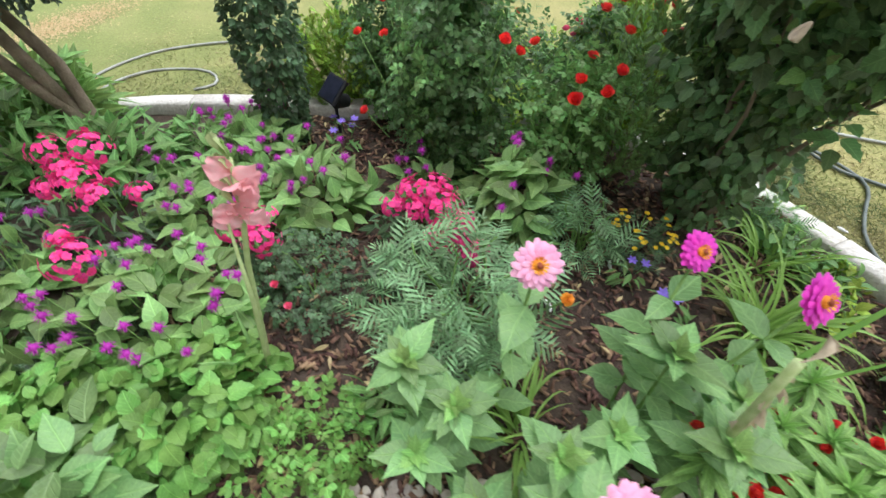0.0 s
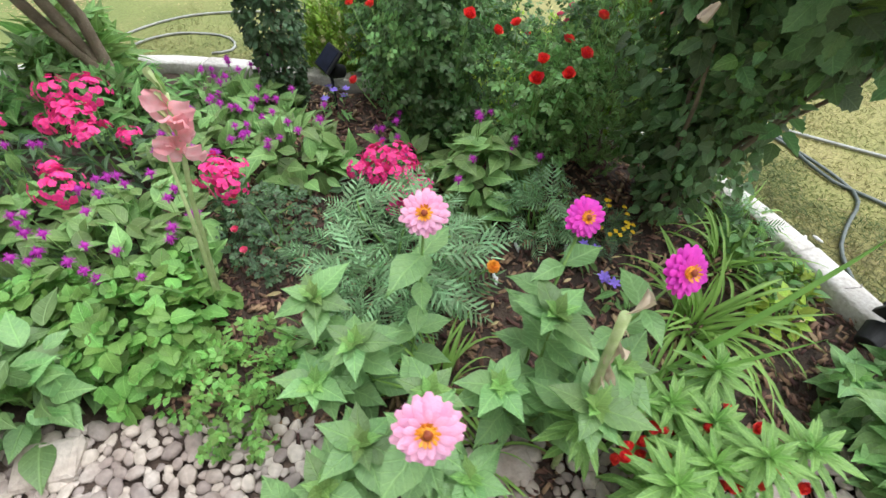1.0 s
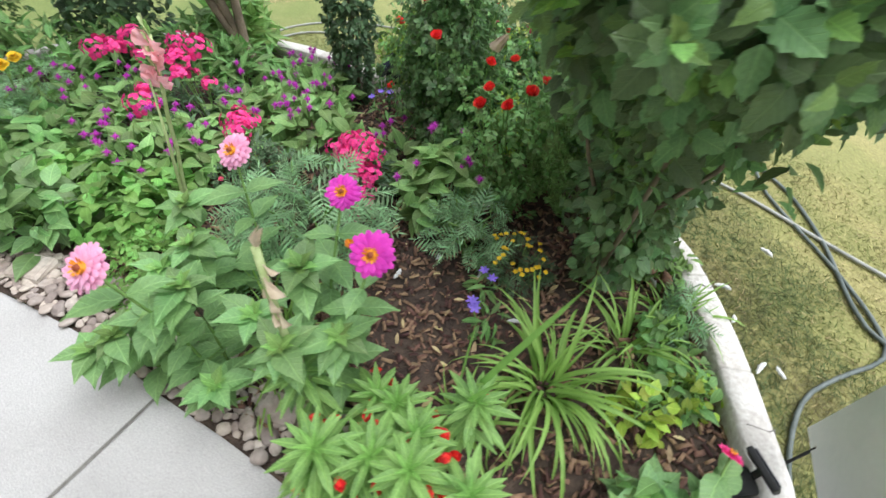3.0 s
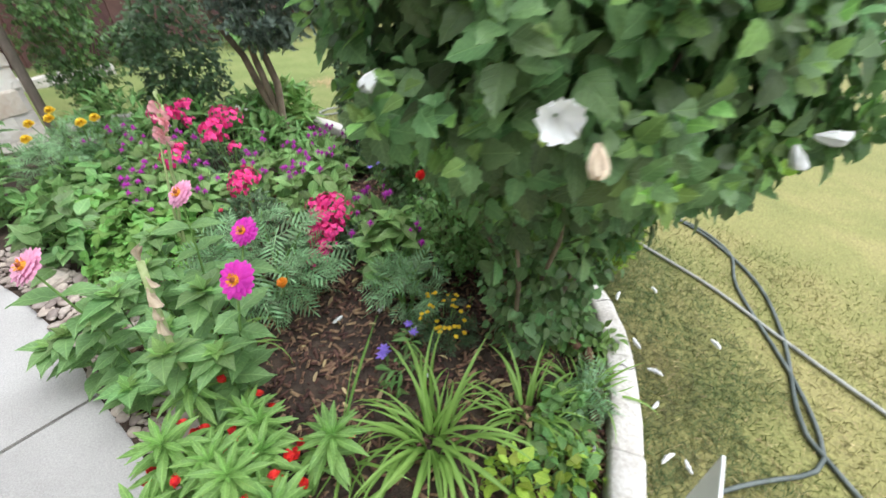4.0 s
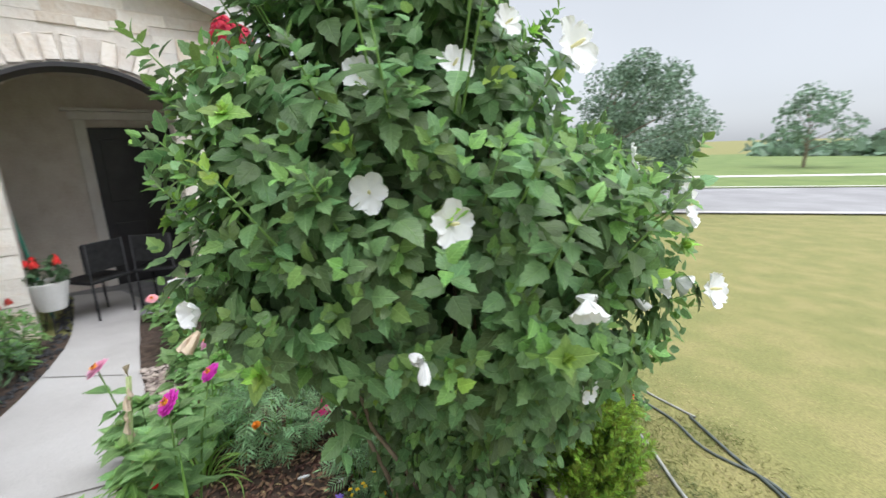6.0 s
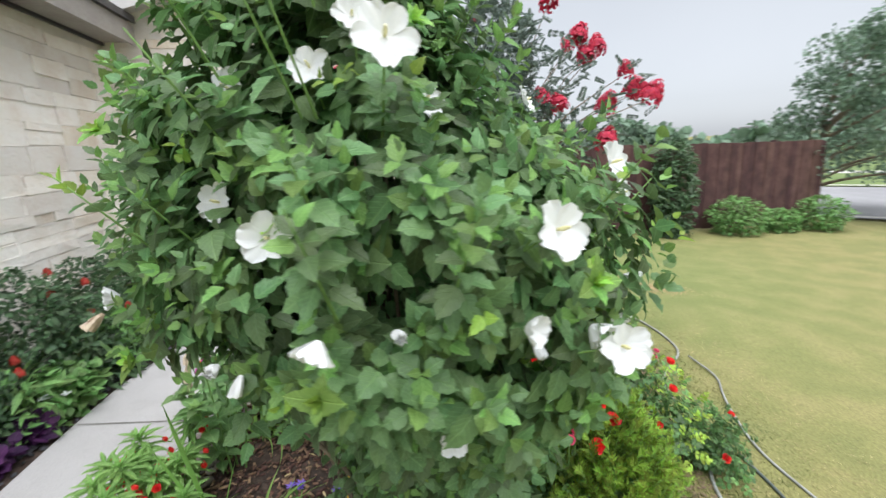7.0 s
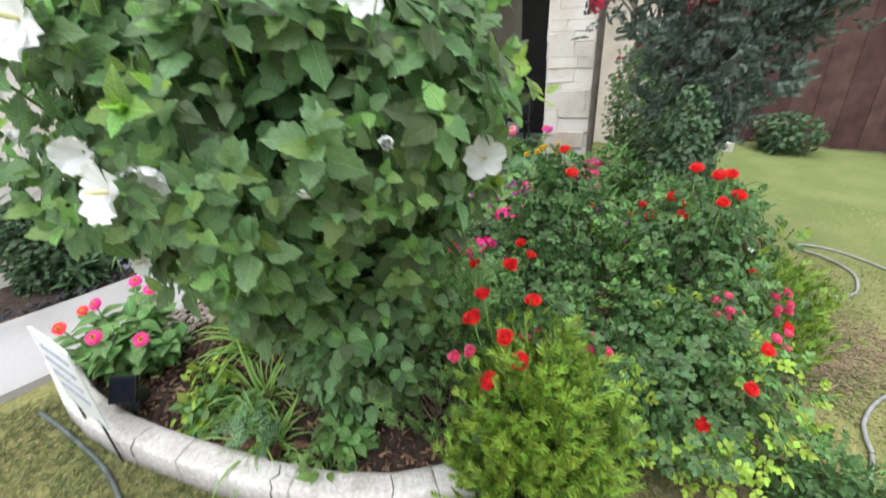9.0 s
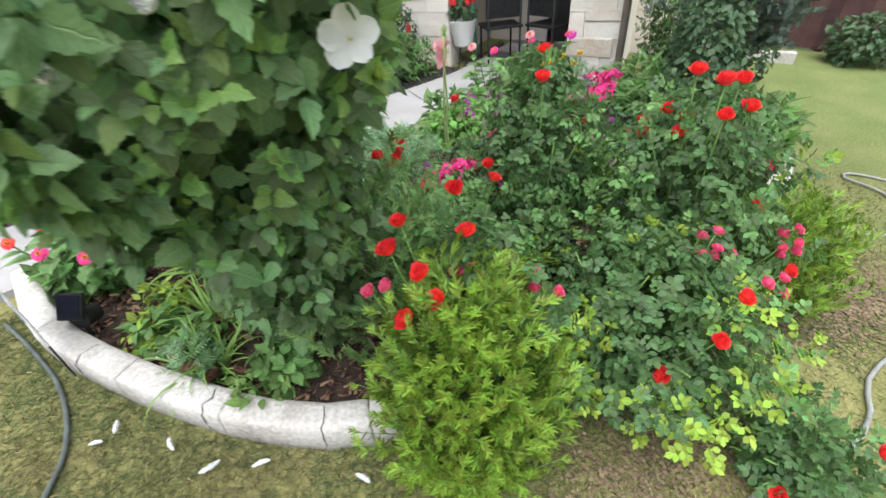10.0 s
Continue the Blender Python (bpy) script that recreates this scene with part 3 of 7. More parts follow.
def flower_meshes():
    z = ring(PETAL, 17, 2, 0.044, 0, 0.006, 1, 0.06) + ring(PETAL, 16, 10, 0.038, 0.003, 0.006, 2, 0.06) + ring(PETAL, 13, 20, 0.027, 0.005, 0.007, 3, 0.06)
    MESH["zinnia"] = raw_mesh("zinnia_petals", *merge(*z))
    c = [dome(0.0145, 0.016, 12, 4, 0.12, 1)] + ring(PETAL, 13, 40, 0.01, 0.012, 0.009, 4)
    MESH["zcentre"] = raw_mesh("zinnia_centre", *merge(*c))
    MESH["zeye"] = raw_mesh("zinnia_eye", *moved(dome(0.0075, 0.006, 8, 3, 0.2, 2), Matrix.Translation((0, 0, 0.0135))))
    h = [moved(p, Matrix.Identity(4)) for p in ring(ruffled(0.47, 0.09), 5, 20, 0.058, 0, 0.002, 5, 0.12)]
    MESH["hibiscus"] = raw_mesh("hibiscus_petals", *merge(*h))
    MESH["stamen"] = raw_mesh("stamen", *tube([(0, 0, 0), (0, 0, 0.018), (0.002, 0, 0.034)], [0.003, 0.005, 0.003], 6))
    MESH["bud"] = raw_mesh("bud_petals", *merge(*(ring(ruffled(0.3, 0.12, -0.2), 5, 80, 0.06, 0, 0.004, 7, 0.14))))
    MESH["half_open"] = raw_mesh("half_open_petals", *merge(*(ring(ruffled(0.5, 0.1), 5, 58, 0.058, 0, 0.003, 9, 0.16))))
    MESH["rose"] = raw_mesh("rose_petals", *merge(*(ring(CUP, 8, 18, 0.022, 0, 0.004, 8) + ring(CUP, 8, 38, 0.021, 0.002, 0.004, 9) + ring(CUP, 7, 55, 0.019, 0.004, 0.0035, 10) + ring(CUP, 6, 68, 0.016, 0.006, 0.003, 11) + ring(CUP, 4, 80, 0.013, 0.008, 0.002, 18) + [moved(dome(0.013, 0.014, 8, 3, 0.1, 3), Matrix.Translation((0, 0, 0.002)))])))
    g = []
    r = random.Random(5)
    for i in range(46):
        d = Vector((r.gauss(0, 1), r.gauss(0, 1), r.gauss(0.25, 1))).normalized()
        g.append(moved(NEEDLE, Matrix.Translation(d * 0.004) @ d.to_track_quat('Y', 'Z').to_matrix().to_4x4() @ Matrix.Scale(0.0085, 4)))
    MESH["gomphrena"] = raw_mesh("globe_bracts", *merge(*g, dome(0.006, 0.007, 8, 3)))
    for key, count, size, rad, high in (("phlox", 52, 0.0078, 0.056, 0.034), ("phlox_small", 26, 0.0076, 0.036, 0.022), ("cluster", 300, 0.0098, 0.066, 0.095)):
        f = []
        r = random.Random(count)
        for i in range(count):
            a, q = r.uniform(0, 6.283), math.sqrt(r.random())
            d = Vector((math.cos(a) * q, math.sin(a) * q, 1.1 - q)).normalized()
            at = Vector((math.cos(a) * q * rad, math.sin(a) * q * rad, high * (1 - q * q) + r.uniform(-0.3, 0.3) * high))
            f += [moved(p, Matrix.Translation(at) @ d.to_track_quat('Z', 'Y').to_matrix().to_4x4()) for p in ring(BROAD, 5, 12, size, 0, 0.001, i)]
        MESH[key] = raw_mesh(key + "_florets", *merge(*f))
    MESH["floret"] = raw_mesh("floret_petals", *merge(*(ring(ruffled(0.42, 0.12), 6, 48, 0.05, 0, 0.003, 17, 0.25))))
    MESH["marigold"] = raw_mesh("marigold_petals", *merge(*(ring(BROAD, 10, 8, 0.016, 0, 0.002, 12) + ring(BROAD, 9, 35, 0.014, 0.004, 0.002, 13) + ring(BROAD, 7, 60, 0.012, 0.006, 0.001, 14))))
    MESH["tagetes"] = raw_mesh("tagetes_petals", *merge(*(ring(BROAD, 6, 15, 0.011, 0, 0.001, 15) + [dome(0.004, 0.005, 6, 2)])))
    MESH["star"] = raw_mesh("star_petals", *merge(*(ring(PETAL, 6, 20, 0.024, 0, 0.001, 16))))


flower_meshes()


def flower(kind, mat, parent, at, face=(0, 0, 1), scale=1.0, centre=None, name="flower", label="", spin=0.0):
    """One flower as a part: its petals, with the centre as a sub-part."""
    key = (kind, mat.name)
    if key not in MESH:
        MESH[key] = MESH[kind].copy()
        MESH[key].materials.clear()
        MESH[key].materials.append(mat)
    ob = new(name, MESH[key])
    ob.parent = parent
    ob.matrix_local = Matrix.Translation(at) @ Vector(face).to_track_quat('Z', 'Y').to_matrix().to_4x4() @ Matrix.Rotation(spin, 4, 'Z') @ Matrix.Scale(scale, 4)
    if label:
        ob["label"] = label
    for ckind, cmat in centre or ():
        if (ckind, cmat.name) not in MESH:
            MESH[(ckind, cmat.name)] = MESH[ckind].copy()
            MESH[(ckind, cmat.name)].materials.append(cmat)
        c = new("centre", MESH[(ckind, cmat.name)])
        c.parent = ob
    return ob


def leaf_parts(name, template, pos, along, normal, sizes, mat, parent, seed=0, variants=4):
    """Large leaves, each a part of its own, on a few shared meshes."""
    key = (name, mat.name, round(float(np.abs(template[0]).sum()), 4))
    if key not in MESH:
        MESH[key] = []
        for k in range(variants):
            r = np.random.default_rng(k)
            v = template[0] + r.normal(0, 0.04 * np.abs(template[0][:, 0]).max(), template[0].shape) * (1, 1, 1.6)
            me = raw_mesh(name, v, template[1])
            on_leaf(me, template[0])
            me.materials.append(mat)
            MESH[key].append(me)
    for i, (p, a, n, s) in enumerate(zip(pos, along, normal, sizes)):
        y = Vector(a).normalized()
        x = y.cross(Vector(n)).normalized()
        z = x.cross(y)
        ob = new(name, MESH[key][(i + seed) % variants])
        ob.parent = parent
        sx, sy = s if isinstance(s, tuple) else (s, s)
        ob.matrix_local = Matrix.Translation(p) @ Matrix((x, y, z)).transposed().to_4x4() @ Matrix.Diagonal((sx, sy, sy, 1))


# ---- ground, road, walkway ----
# bed outline: pale curb on the lawn side, walkway on the other
CURB = [(3.46, 1.08), (3.43, 1.42), (3.35, 1.68), (3.22, 1.93), (3.08, 2.16), (2.94, 2.36), (2.76, 2.54), (2.55, 2.66), (2.28, 2.76), (1.9, 2.83), (1.4, 2.87), (0.8, 2.87), (0.23, 2.85), (-0.31, 2.76), (-0.78, 2.55), (-1.15, 2.2), (-1.34, 1.75), (-1.36, 1.3), (-1.3, 1.02)]
WALK_N = [(6.5, 1.5), (4.6, 1.28), (3.46, 1.08), (2.9, 0.95), (2.38, 0.87), (2.12, 0.83), (1.87, 0.78), (1.57, 0.74), (1.24, 0.66), (0.95, 0.57), (0.5, 0.38), (-0.29, 0.1), (-1.2, -0.22), (-2.0, -0.5)]
WALK_S = [(6.5, 0.7), (4.6, 0.58), (3.5, 0.46), (2.8, 0.3), (2.1, 0.08), (1.5, -0.08), (0.8, -0.16), (-0.1, -0.36), (-0.9, -0.68), (-1.8, -1.1)]


def smooth_line(pts, step=0.1):
    """A rounded line through points (Catmull-Rom), as an (n, 2) array with even steps."""
    p = [np.array(q, float) for q in pts]
    p = [2 * p[0] - p[1], *p, 2 * p[-1] - p[-2]]
    out = []
    for i in range(1, len(p) - 2):
        k = max(2, int(np.linalg.norm(p[i + 1] - p[i]) / step))
        for j in range(k):
            s = j / k
            out.append(0.5 * (2 * p[i] + (p[i + 1] - p[i - 1]) * s + (2 * p[i - 1] - 5 * p[i] + 4 * p[i + 1] - p[i + 2]) * s ** 2 + (3 * p[i] - p[i - 1] - 3 * p[i + 1] + p[i + 2]) * s ** 3))
    out.append(p[-2])
    return np.array(out)


def inside(poly, x, y):
    n, c = len(poly), False
    for i in range(n):
        (x1, y1), (x2, y2) = poly[i], poly[i - 1]
        if (y1 > y) != (y2 > y) and x < (x2 - x1) * (y - y1) / (y2 - y1) + x1:
            c = not c
    return c


CURVE = smooth_line(CURB)
NORTH = smooth_line(WALK_N)
SOUTH = smooth_line(WALK_S)
BED = [tuple(p) for p in CURVE] + [tuple(p) for p in NORTH[::-1] if -0.9 < p[0] < 3.44]
WALKPOLY = [tuple(p) for p in NORTH] + [tuple(p) for p in SOUTH[::-1]]


def greener(m, colour, centre, near, far):
    """Mixes a greener tone into a turf material round a damp spot."""
    nt = m.node_tree
    socket = nt.nodes["Principled BSDF"].inputs["Base Color"]
    old = socket.links[0].from_socket
    pos = nt.nodes.new("ShaderNodeNewGeometry")
    away = nt.nodes.new("ShaderNodeVectorMath")
    away.operation = 'DISTANCE'
    away.inputs[1].default_value = centre
    fade = node(nt, "ShaderNodeMapRange", From_Min=near, From_Max=far, To_Min=0.8, To_Max=0.0)
    mix = nt.nodes.new("ShaderNodeMix")
    mix.data_type, mix.blend_type = 'RGBA', 'MULTIPLY'
    mix.inputs[7].default_value = (*colour, 1)
    nt.links.new(pos.outputs["Position"], away.inputs[0])
    nt.links.new(away.outputs["Value"], fade.inputs[0])
    nt.links.new(fade.outputs[0], mix.inputs[0])
    nt.links.new(old, mix.inputs[6])
    nt.links.new(mix.outputs[2], socket)


greener(M_LAWN, (0.68, 0.94, 0.75), (-3.2, 2.4, -0.3), 1.5, 5.0)


def ground_sheet():
    xs = np.concatenate([[-600, -200, -90, -50, -32, -22, -16], np.arange(-12, 9.01, 0.3), [11, 15, 25, 50, 120, 600]])
    ys = np.concatenate([[-600, -120, -40, -15, -8], np.arange(-5, 12.01, 0.3), [14, 17, 21, 27, 36, 50, 75, 110, 200, 700]])
    r = np.random.default_rng(2)
    bump = r.normal(0, 0.0025, (len(ys), len(xs)))
    v = [(x, y, gz(x, y) - 0.005 + (bump[j, i] if abs(x) < 12 and abs(y) < 12 else 0)) for j, y in enumerate(ys) for i, x in enumerate(xs)]
    w = len(xs)
    t = [q for j in range(len(ys) - 1) for i in range(w - 1) for a in (j * w + i,) for q in ((a, a + 1, a + w + 1), (a, a + w + 1, a + w))]
    ob = link("ground", raw_mesh("ground", np.array(v), np.array(t)), M_LAWN)
    tagged(ob, "patchy summer lawn, green with straw-coloured dry spots", "lawn", kind="structure")


ground_sheet()


def fill(name, poly, lift, mat, label, category, thick=0.0, step=0.12, rough=0.0, seed=3):
    """A surface over a flat outline, cut on a grid so that it follows the ground."""
    bm = bmesh.new()
    vs = [bm.verts.new((x, y, 0)) for x, y in poly]
    bm.faces.new(vs)
    xs, ys = zip(*poly)
    for axis, lo, hi in ((0, min(xs), max(xs)), (1, min(ys), max(ys))):
        for c in np.arange(lo + step, hi, step):
            no = (1, 0, 0) if axis == 0 else (0, 1, 0)
            bmesh.ops.bisect_plane(bm, geom=bm.verts[:] + bm.edges[:] + bm.faces[:], plane_co=Vector(no) * c, plane_no=no)
    if thick:
        bmesh.ops.recalc_face_normals(bm, faces=bm.faces[:])
        if bm.faces[:][0].normal.z < 0:
            bmesh.ops.reverse_faces(bm, faces=bm.faces[:])
        ex = bmesh.ops.extrude_face_region(bm, geom=bm.faces[:])
        low = [v for v in ex["geom"] if isinstance(v, bmesh.types.BMVert)]
        lowset = set(low)
        for v in bm.verts:
            v.co.z = gz(v.co.x, v.co.y) + (lift if v in lowset else lift - thick)
    else:
        for v in bm.verts:
            v.co.z = gz(v.co.x, v.co.y) + lift + (rough * noise.noise(v.co * 4.0) if rough else 0)
    bmesh.ops.triangulate(bm, faces=bm.faces[:])
    bmesh.ops.recalc_face_normals(bm, faces=bm.faces[:])
    ob = part(name, bm, mat)
    return tagged(ob, label, category, kind="structure")


fill("walkway", WALKPOLY, 0.03, M_CONC, "pale smooth concrete garden walkway with cut joints", "walkway", thick=0.1, step=0.3)
fill("flower_bed", BED, 0.03, M_SOIL, "dark mulched soil of a long flower bed", "flower bed", rough=0.04, step=0.08)
fill("shrub_bed", [tuple(p) for p in SOUTH if -0.45 < p[0] < 4.2] + [(-0.24, -1.3), (4.2, 0.24)], 0.02, M_SOIL, "dark soil bed between walkway and garage wall", "flower bed", rough=0.03, step=0.15)


def bare_patch(x, y, spread, n, m, label, seed):
    """Crumbs of bare soil lying thickest in the middle of a patch."""
    r = np.random.default_rng(seed)
    p = r.normal(0, 1, (n, 2)) * spread @ np.array([[0.94, -0.34], [0.34, 0.94]]) + (x, y)
    pos = np.array([(a, b, gz(a, b) + 0.002 + 0.004 * q) for (a, b), q in zip(p, r.random(n)) if not inside(BED, a, b)])
    n = len(pos)
    ob = link("bare_earth", scatter("bare_earth", ROUNDL, pos, r.normal(0, 1, (n, 3)) * (1, 1, 0.05), r.normal(0, 0.1, (n, 3)) + (0, 0, 1), r.uniform(0.006, 0.017, n)), m)
    tagged(ob, label, "bare earth", kind="stuff")


bare_patch(-1.7, 4.05, (0.14, 0.32), 4200, M_DIRT, "crumbly orange bare earth showing through the lawn", 21)
bare_patch(0.7, 3.4, (0.28, 0.12), 2600, M_WORNSOIL, "worn brown soil beside the bed", 22)
bare_patch(2.0, 3.24, (0.22, 0.1), 1500, M_WORNSOIL, "worn brown soil under the sprawling rose", 23)


def walkway_joints():
    for (xa, ya), (xb, yb) in (((1.87, 0.775), (2.03, 0.07)), ((0.64, 0.33), (0.55, -0.2)), ((3.1, 0.99), (2.95, 0.33)), ((4.6, 1.27), (4.6, 0.58))):
        bm = bmesh.new()
        n = 8
        d = Vector((xb - xa, yb - ya, 0)).normalized()
        s = Vector((-d.y, d.x, 0)) * 0.005
        rows = []
        for i in range(n + 1):
            p = Vector((xa, ya, 0)).lerp(Vector((xb, yb, 0)), i / n)
            z = gz(p.x, p.y) + 0.034
            rows.append([bm.verts.new((p.x + s.x, p.y + s.y, z)), bm.verts.new((p.x - s.x, p.y - s.y, z))])
        for a, b in zip(rows, rows[1:]):
            bm.faces.new((a[0], a[1], b[1], b[0]))
        tagged(part("trim", bm, M_JOINT), "dark tooled joint across the concrete walkway", "joint", kind="structure")


walkway_joints()


def build_curb():
    """Cast curb in separate blocks, each rounded on top, with thin cracks between them."""
    base = thing("garden_curb", "pale cast concrete garden curb edging the flower bed, cracked between blocks", "curb", kind="structure")
    dist = np.r_[0, np.cumsum(np.linalg.norm(np.diff(CURVE, axis=0), axis=1))]
    profile = [(-0.052, -0.05), (-0.05, 0.095), (-0.043, 0.106), (-0.02, 0.109), (0.02, 0.109), (0.043, 0.106), (0.05, 0.095), (0.056, -0.05)]
    r = random.Random(4)
    s = 0.0
    while s < dist[-1] - 0.1:
        ln = min(r.uniform(0.4, 0.75), dist[-1] - s)
        bm = bmesh.new()
        rows = []
        for k in range(6):
            q = s + 0.0015 + (ln - 0.003) * (0, 0.02, 0.3, 0.7, 0.98, 1)[k]
            x, y = (np.interp(q, dist, CURVE[:, c]) for c in (0, 1))
            x2, y2 = (np.interp(q + 0.02, dist, CURVE[:, c]) for c in (0, 1))
            x1, y1 = (np.interp(q - 0.02, dist, CURVE[:, c]) for c in (0, 1))
            d = Vector((x2 - x1, y2 - y1, 0)).normalized()
            side = Vector((-d.y, d.x, 0))
            squeeze = 0.975 if k in (0, 5) else 1.0
            rows.append([bm.verts.new(Vector((x, y, gz(x, y) + h * squeeze + r.uniform(-0.002, 0.002))) + side * (o * squeeze + r.uniform(-0.003, 0.003))) for o, h in profile])
        for a, b in zip(rows, rows[1:]):
            for i in range(len(profile)):
                j = (i + 1) % len(profile)
                bm.faces.new((a[i], a[j], b[j], b[i]))
        bm.faces.new(rows[0][::-1])
        bm.faces.new(rows[-1])
        bmesh.ops.recalc_face_normals(bm, faces=bm.faces[:])
        for f in bm.faces:
            f.smooth = True
        part("block", bm, M_CURB, base)
        s += ln
    # dark cracks across the top and down the lawn side
    for x, y in ((2.92, 2.25), (2.66, 2.48), (3.26, 1.86)):
        k = int(np.argmin(np.linalg.norm(CURVE - (x, y), axis=1)))
        d = Vector((*(CURVE[k + 1] - CURVE[k - 1]), 0)).normalized()
        out = Vector((d.y, -d.x, 0))
        c = Vector((*CURVE[k], gz(*CURVE[k])))
        line = [c + out * o + d * r.uniform(-0.012, 0.012) + Vector((0, 0, h)) for o, h in ((-0.05, 0.096), (-0.03, 0.109), (0.0, 0.1095), (0.025, 0.1095), (0.044, 0.106), (0.052, 0.09), (0.053, 0.06), (0.054, 0.03), (0.055, 0.0))]
        link("crack", raw_mesh("crack", *tube(line, [0.0012, 0.002, 0.0025, 0.0016, 0.0022, 0.0018, 0.0022, 0.0014, 0.001], 5)), M_JOINT, base)


build_curb()


def fence_curb():
    """A second low curb in front of the fence, in separate blocks."""
    base = thing("fence_curb", "low white curb along the planting at the fence", "curb", kind="structure")
    a, b = Vector((-3.1, 0.4, 0)), Vector((-3.72, 1.72, 0))
    d = (b - a).normalized()
    for i in range(3):
        c = a.lerp(b, (i + 0.5) / 3)
        bm = bmesh.new()
        boxed(bm, ((b - a).length / 3 - 0.006, 0.11, 0.18), (c.x, c.y, gz(c.x, c.y) + 0.02), math.atan2(d.y, d.x), 0.012)
        part("block", bm, M_CURB, base)


fence_curb()


# ---- white hibiscus shrub ----
def rel(base, p):
    return Vector(p) - Vector(base.location)


def tips(name, places, ways, mat, parent, size, template, count=5, seed=0, lift=50):
    """Rosettes of young leaves at shoot ends, as one part."""
    r = np.random.default_rng(seed)
    pos, along, nor = [], [], []
    for p, w in zip(places, ways):
        w = Vector(w).normalized()
        q = w.to_track_quat('Z', 'Y')
        for i in range(count):
            a = 2 * math.pi * i / count + r.uniform(-0.3, 0.3)
            e = radians(lift + r.uniform(-18, 18))
            d = q @ Vector((math.cos(a) * math.cos(e), math.sin(a) * math.cos(e), math.sin(e)))
            n = q @ Vector((-math.cos(a) * math.sin(e), -math.sin(a) * math.sin(e), math.cos(e)))
            pos.append(Vector(p))
            along.append(d)
            nor.append(n)
    ob = link(name, scatter(name, template, np.array(pos), np.array(along), np.array(nor), size * r.uniform(0.7, 1.2, len(pos))), mat, parent)
    ob["kind"] = "stuff"
    return ob


def hibiscus():
    x, y = 2.68, 2.11

    def lopsided(p):
        """The shrub leans to the lawn: its lower south-west side is drawn in."""
        west = np.clip(unit(p[:, :2]) @ np.array([-0.8, -0.6]), 0, 1)
        east = np.clip(unit(p[:, :2]) @ np.array([0.8, 0.6]), 0, 1) ** 3
        southeast = np.clip(unit(p[:, :2]) @ np.array([0.82, -0.57]), 0, 1) ** 2
        north = np.clip(unit(p[:, :2])[:, 1], 0, 1)
        cut = 1 - 0.24 * west * np.clip((1.75 - p[:, 2]) / 0.7, 0.3, 1) + 0.16 * east * np.clip((1.4 - p[:, 2]) / 0.3, 0, 1)
        cut -= 0.26 * west * np.clip((1.1 - p[:, 2]) / 0.4, 0, 1) + 0.45 * southeast * np.clip((1.15 - p[:, 2]) / 0.3, 0, 1) + 0.6 * north * np.clip((p[:, 2] - 1.4) / 0.4, 0, 1)
        return np.stack([p[:, 0] * cut, p[:, 1] * cut, p[:, 2]], 1)

    base = thing("hibiscus_shrub", "large white-flowered hibiscus shrub with dense toothed leaves, arching over the curb", "shrub", (x, y, gz(x, y)))
    prof = [(0.28, 0.08), (0.45, 0.15), (0.65, 0.25), (0.85, 0.37), (1.05, 0.48), (1.25, 0.54), (1.5, 0.52), (1.75, 0.42), (2.0, 0.28), (2.2, 0.15), (2.3, 0.06)]
    ends = []
    r = random.Random(3)
    for i in range(16):
        a, z = r.uniform(0, 6.283), r.uniform(0.7, 2.1)
        q = float(np.interp(z, *np.array(prof).T)) * r.uniform(0.75, 1.0)
        ends.append((math.cos(a) * q, math.sin(a) * q, z))
    ends = [tuple(q * 0.9) for q in lopsided(np.array(ends))]
    stems("branch", ends, [(r.uniform(-0.05, 0.05), r.uniform(-0.05, 0.05), -0.02) for _ in ends], 0.011, 0.003, M_WOODY, base, 5, 0.06, 0.03)
    rr = np.random.default_rng(8)
    pos, al, no, sz, hh = [], [], [], [], []
    for n, inset, seed in ((1080, 0.12, 11), (420, 0.55, 17)):
        p, out = crown(n, prof, depth=inset, lump=0.15, freq=3.0, seed=seed, squash=1.35)
        p = lopsided(p)
        way = out * (1, 1, 0.35) + np.array([0, 0, 0.6]) + rr.normal(0, 0.28, p.shape)
        if inset < 0.2:
            shoot_ends, shoot_ways = p, way
        low = p[:, 2] < 0.75
        way[low] = way[low] * (1, 1, 0.35)
        for store, got in zip((pos, al, no, sz, hh), leafed_shoots(p, way, 0.14, 11, 0.071, 0.03, seed, hang=np.where(p[:, 2] < 1.3, 0.5, 0.1), face=np.where(p[:, 2] < 1.3, 1.2, 0.3))):
            store.append(got)
    axis = Vector((x, y, 1.1))
    opened = [(3.14, 2.04, 1.385, 0.84), (3.06, 1.9, 1.445, 0.72), (3.17, 2.55, 1.395, 0.86), (3.16, 2.66, 1.19, 0.78), (3.13, 2.36, 0.97, 0.58), (2.785, 2.72, 1.475, 0.85), (2.79, 2.74, 1.405, 0.6), (2.55, 2.76, 1.12, 0.8),
              (2.867, 2.297, 1.63, 0.82), (3.14, 2.285, 1.705, 0.92), (3.0, 2.096, 1.695, 0.72), (2.555, 2.53, 1.645, 0.72), (2.975, 1.905, 1.67, 0.72), (3.03, 2.2, 1.77, 0.6)]
    buds = [(2.99, 1.55, 1.22), (2.73, 1.46, 1.23), (3.2, 1.94, 1.16), (3.34, 2.21, 1.28), (3.2, 2.28, 1.23), (3.08, 2.52, 1.16), (3.16, 2.5, 1.22), (3.18, 1.97, 1.13), (2.79, 2.76, 1.2), (3.1, 2.62, 1.2), (2.93, 2.7, 1.14), (2.38, 1.68, 1.0)]

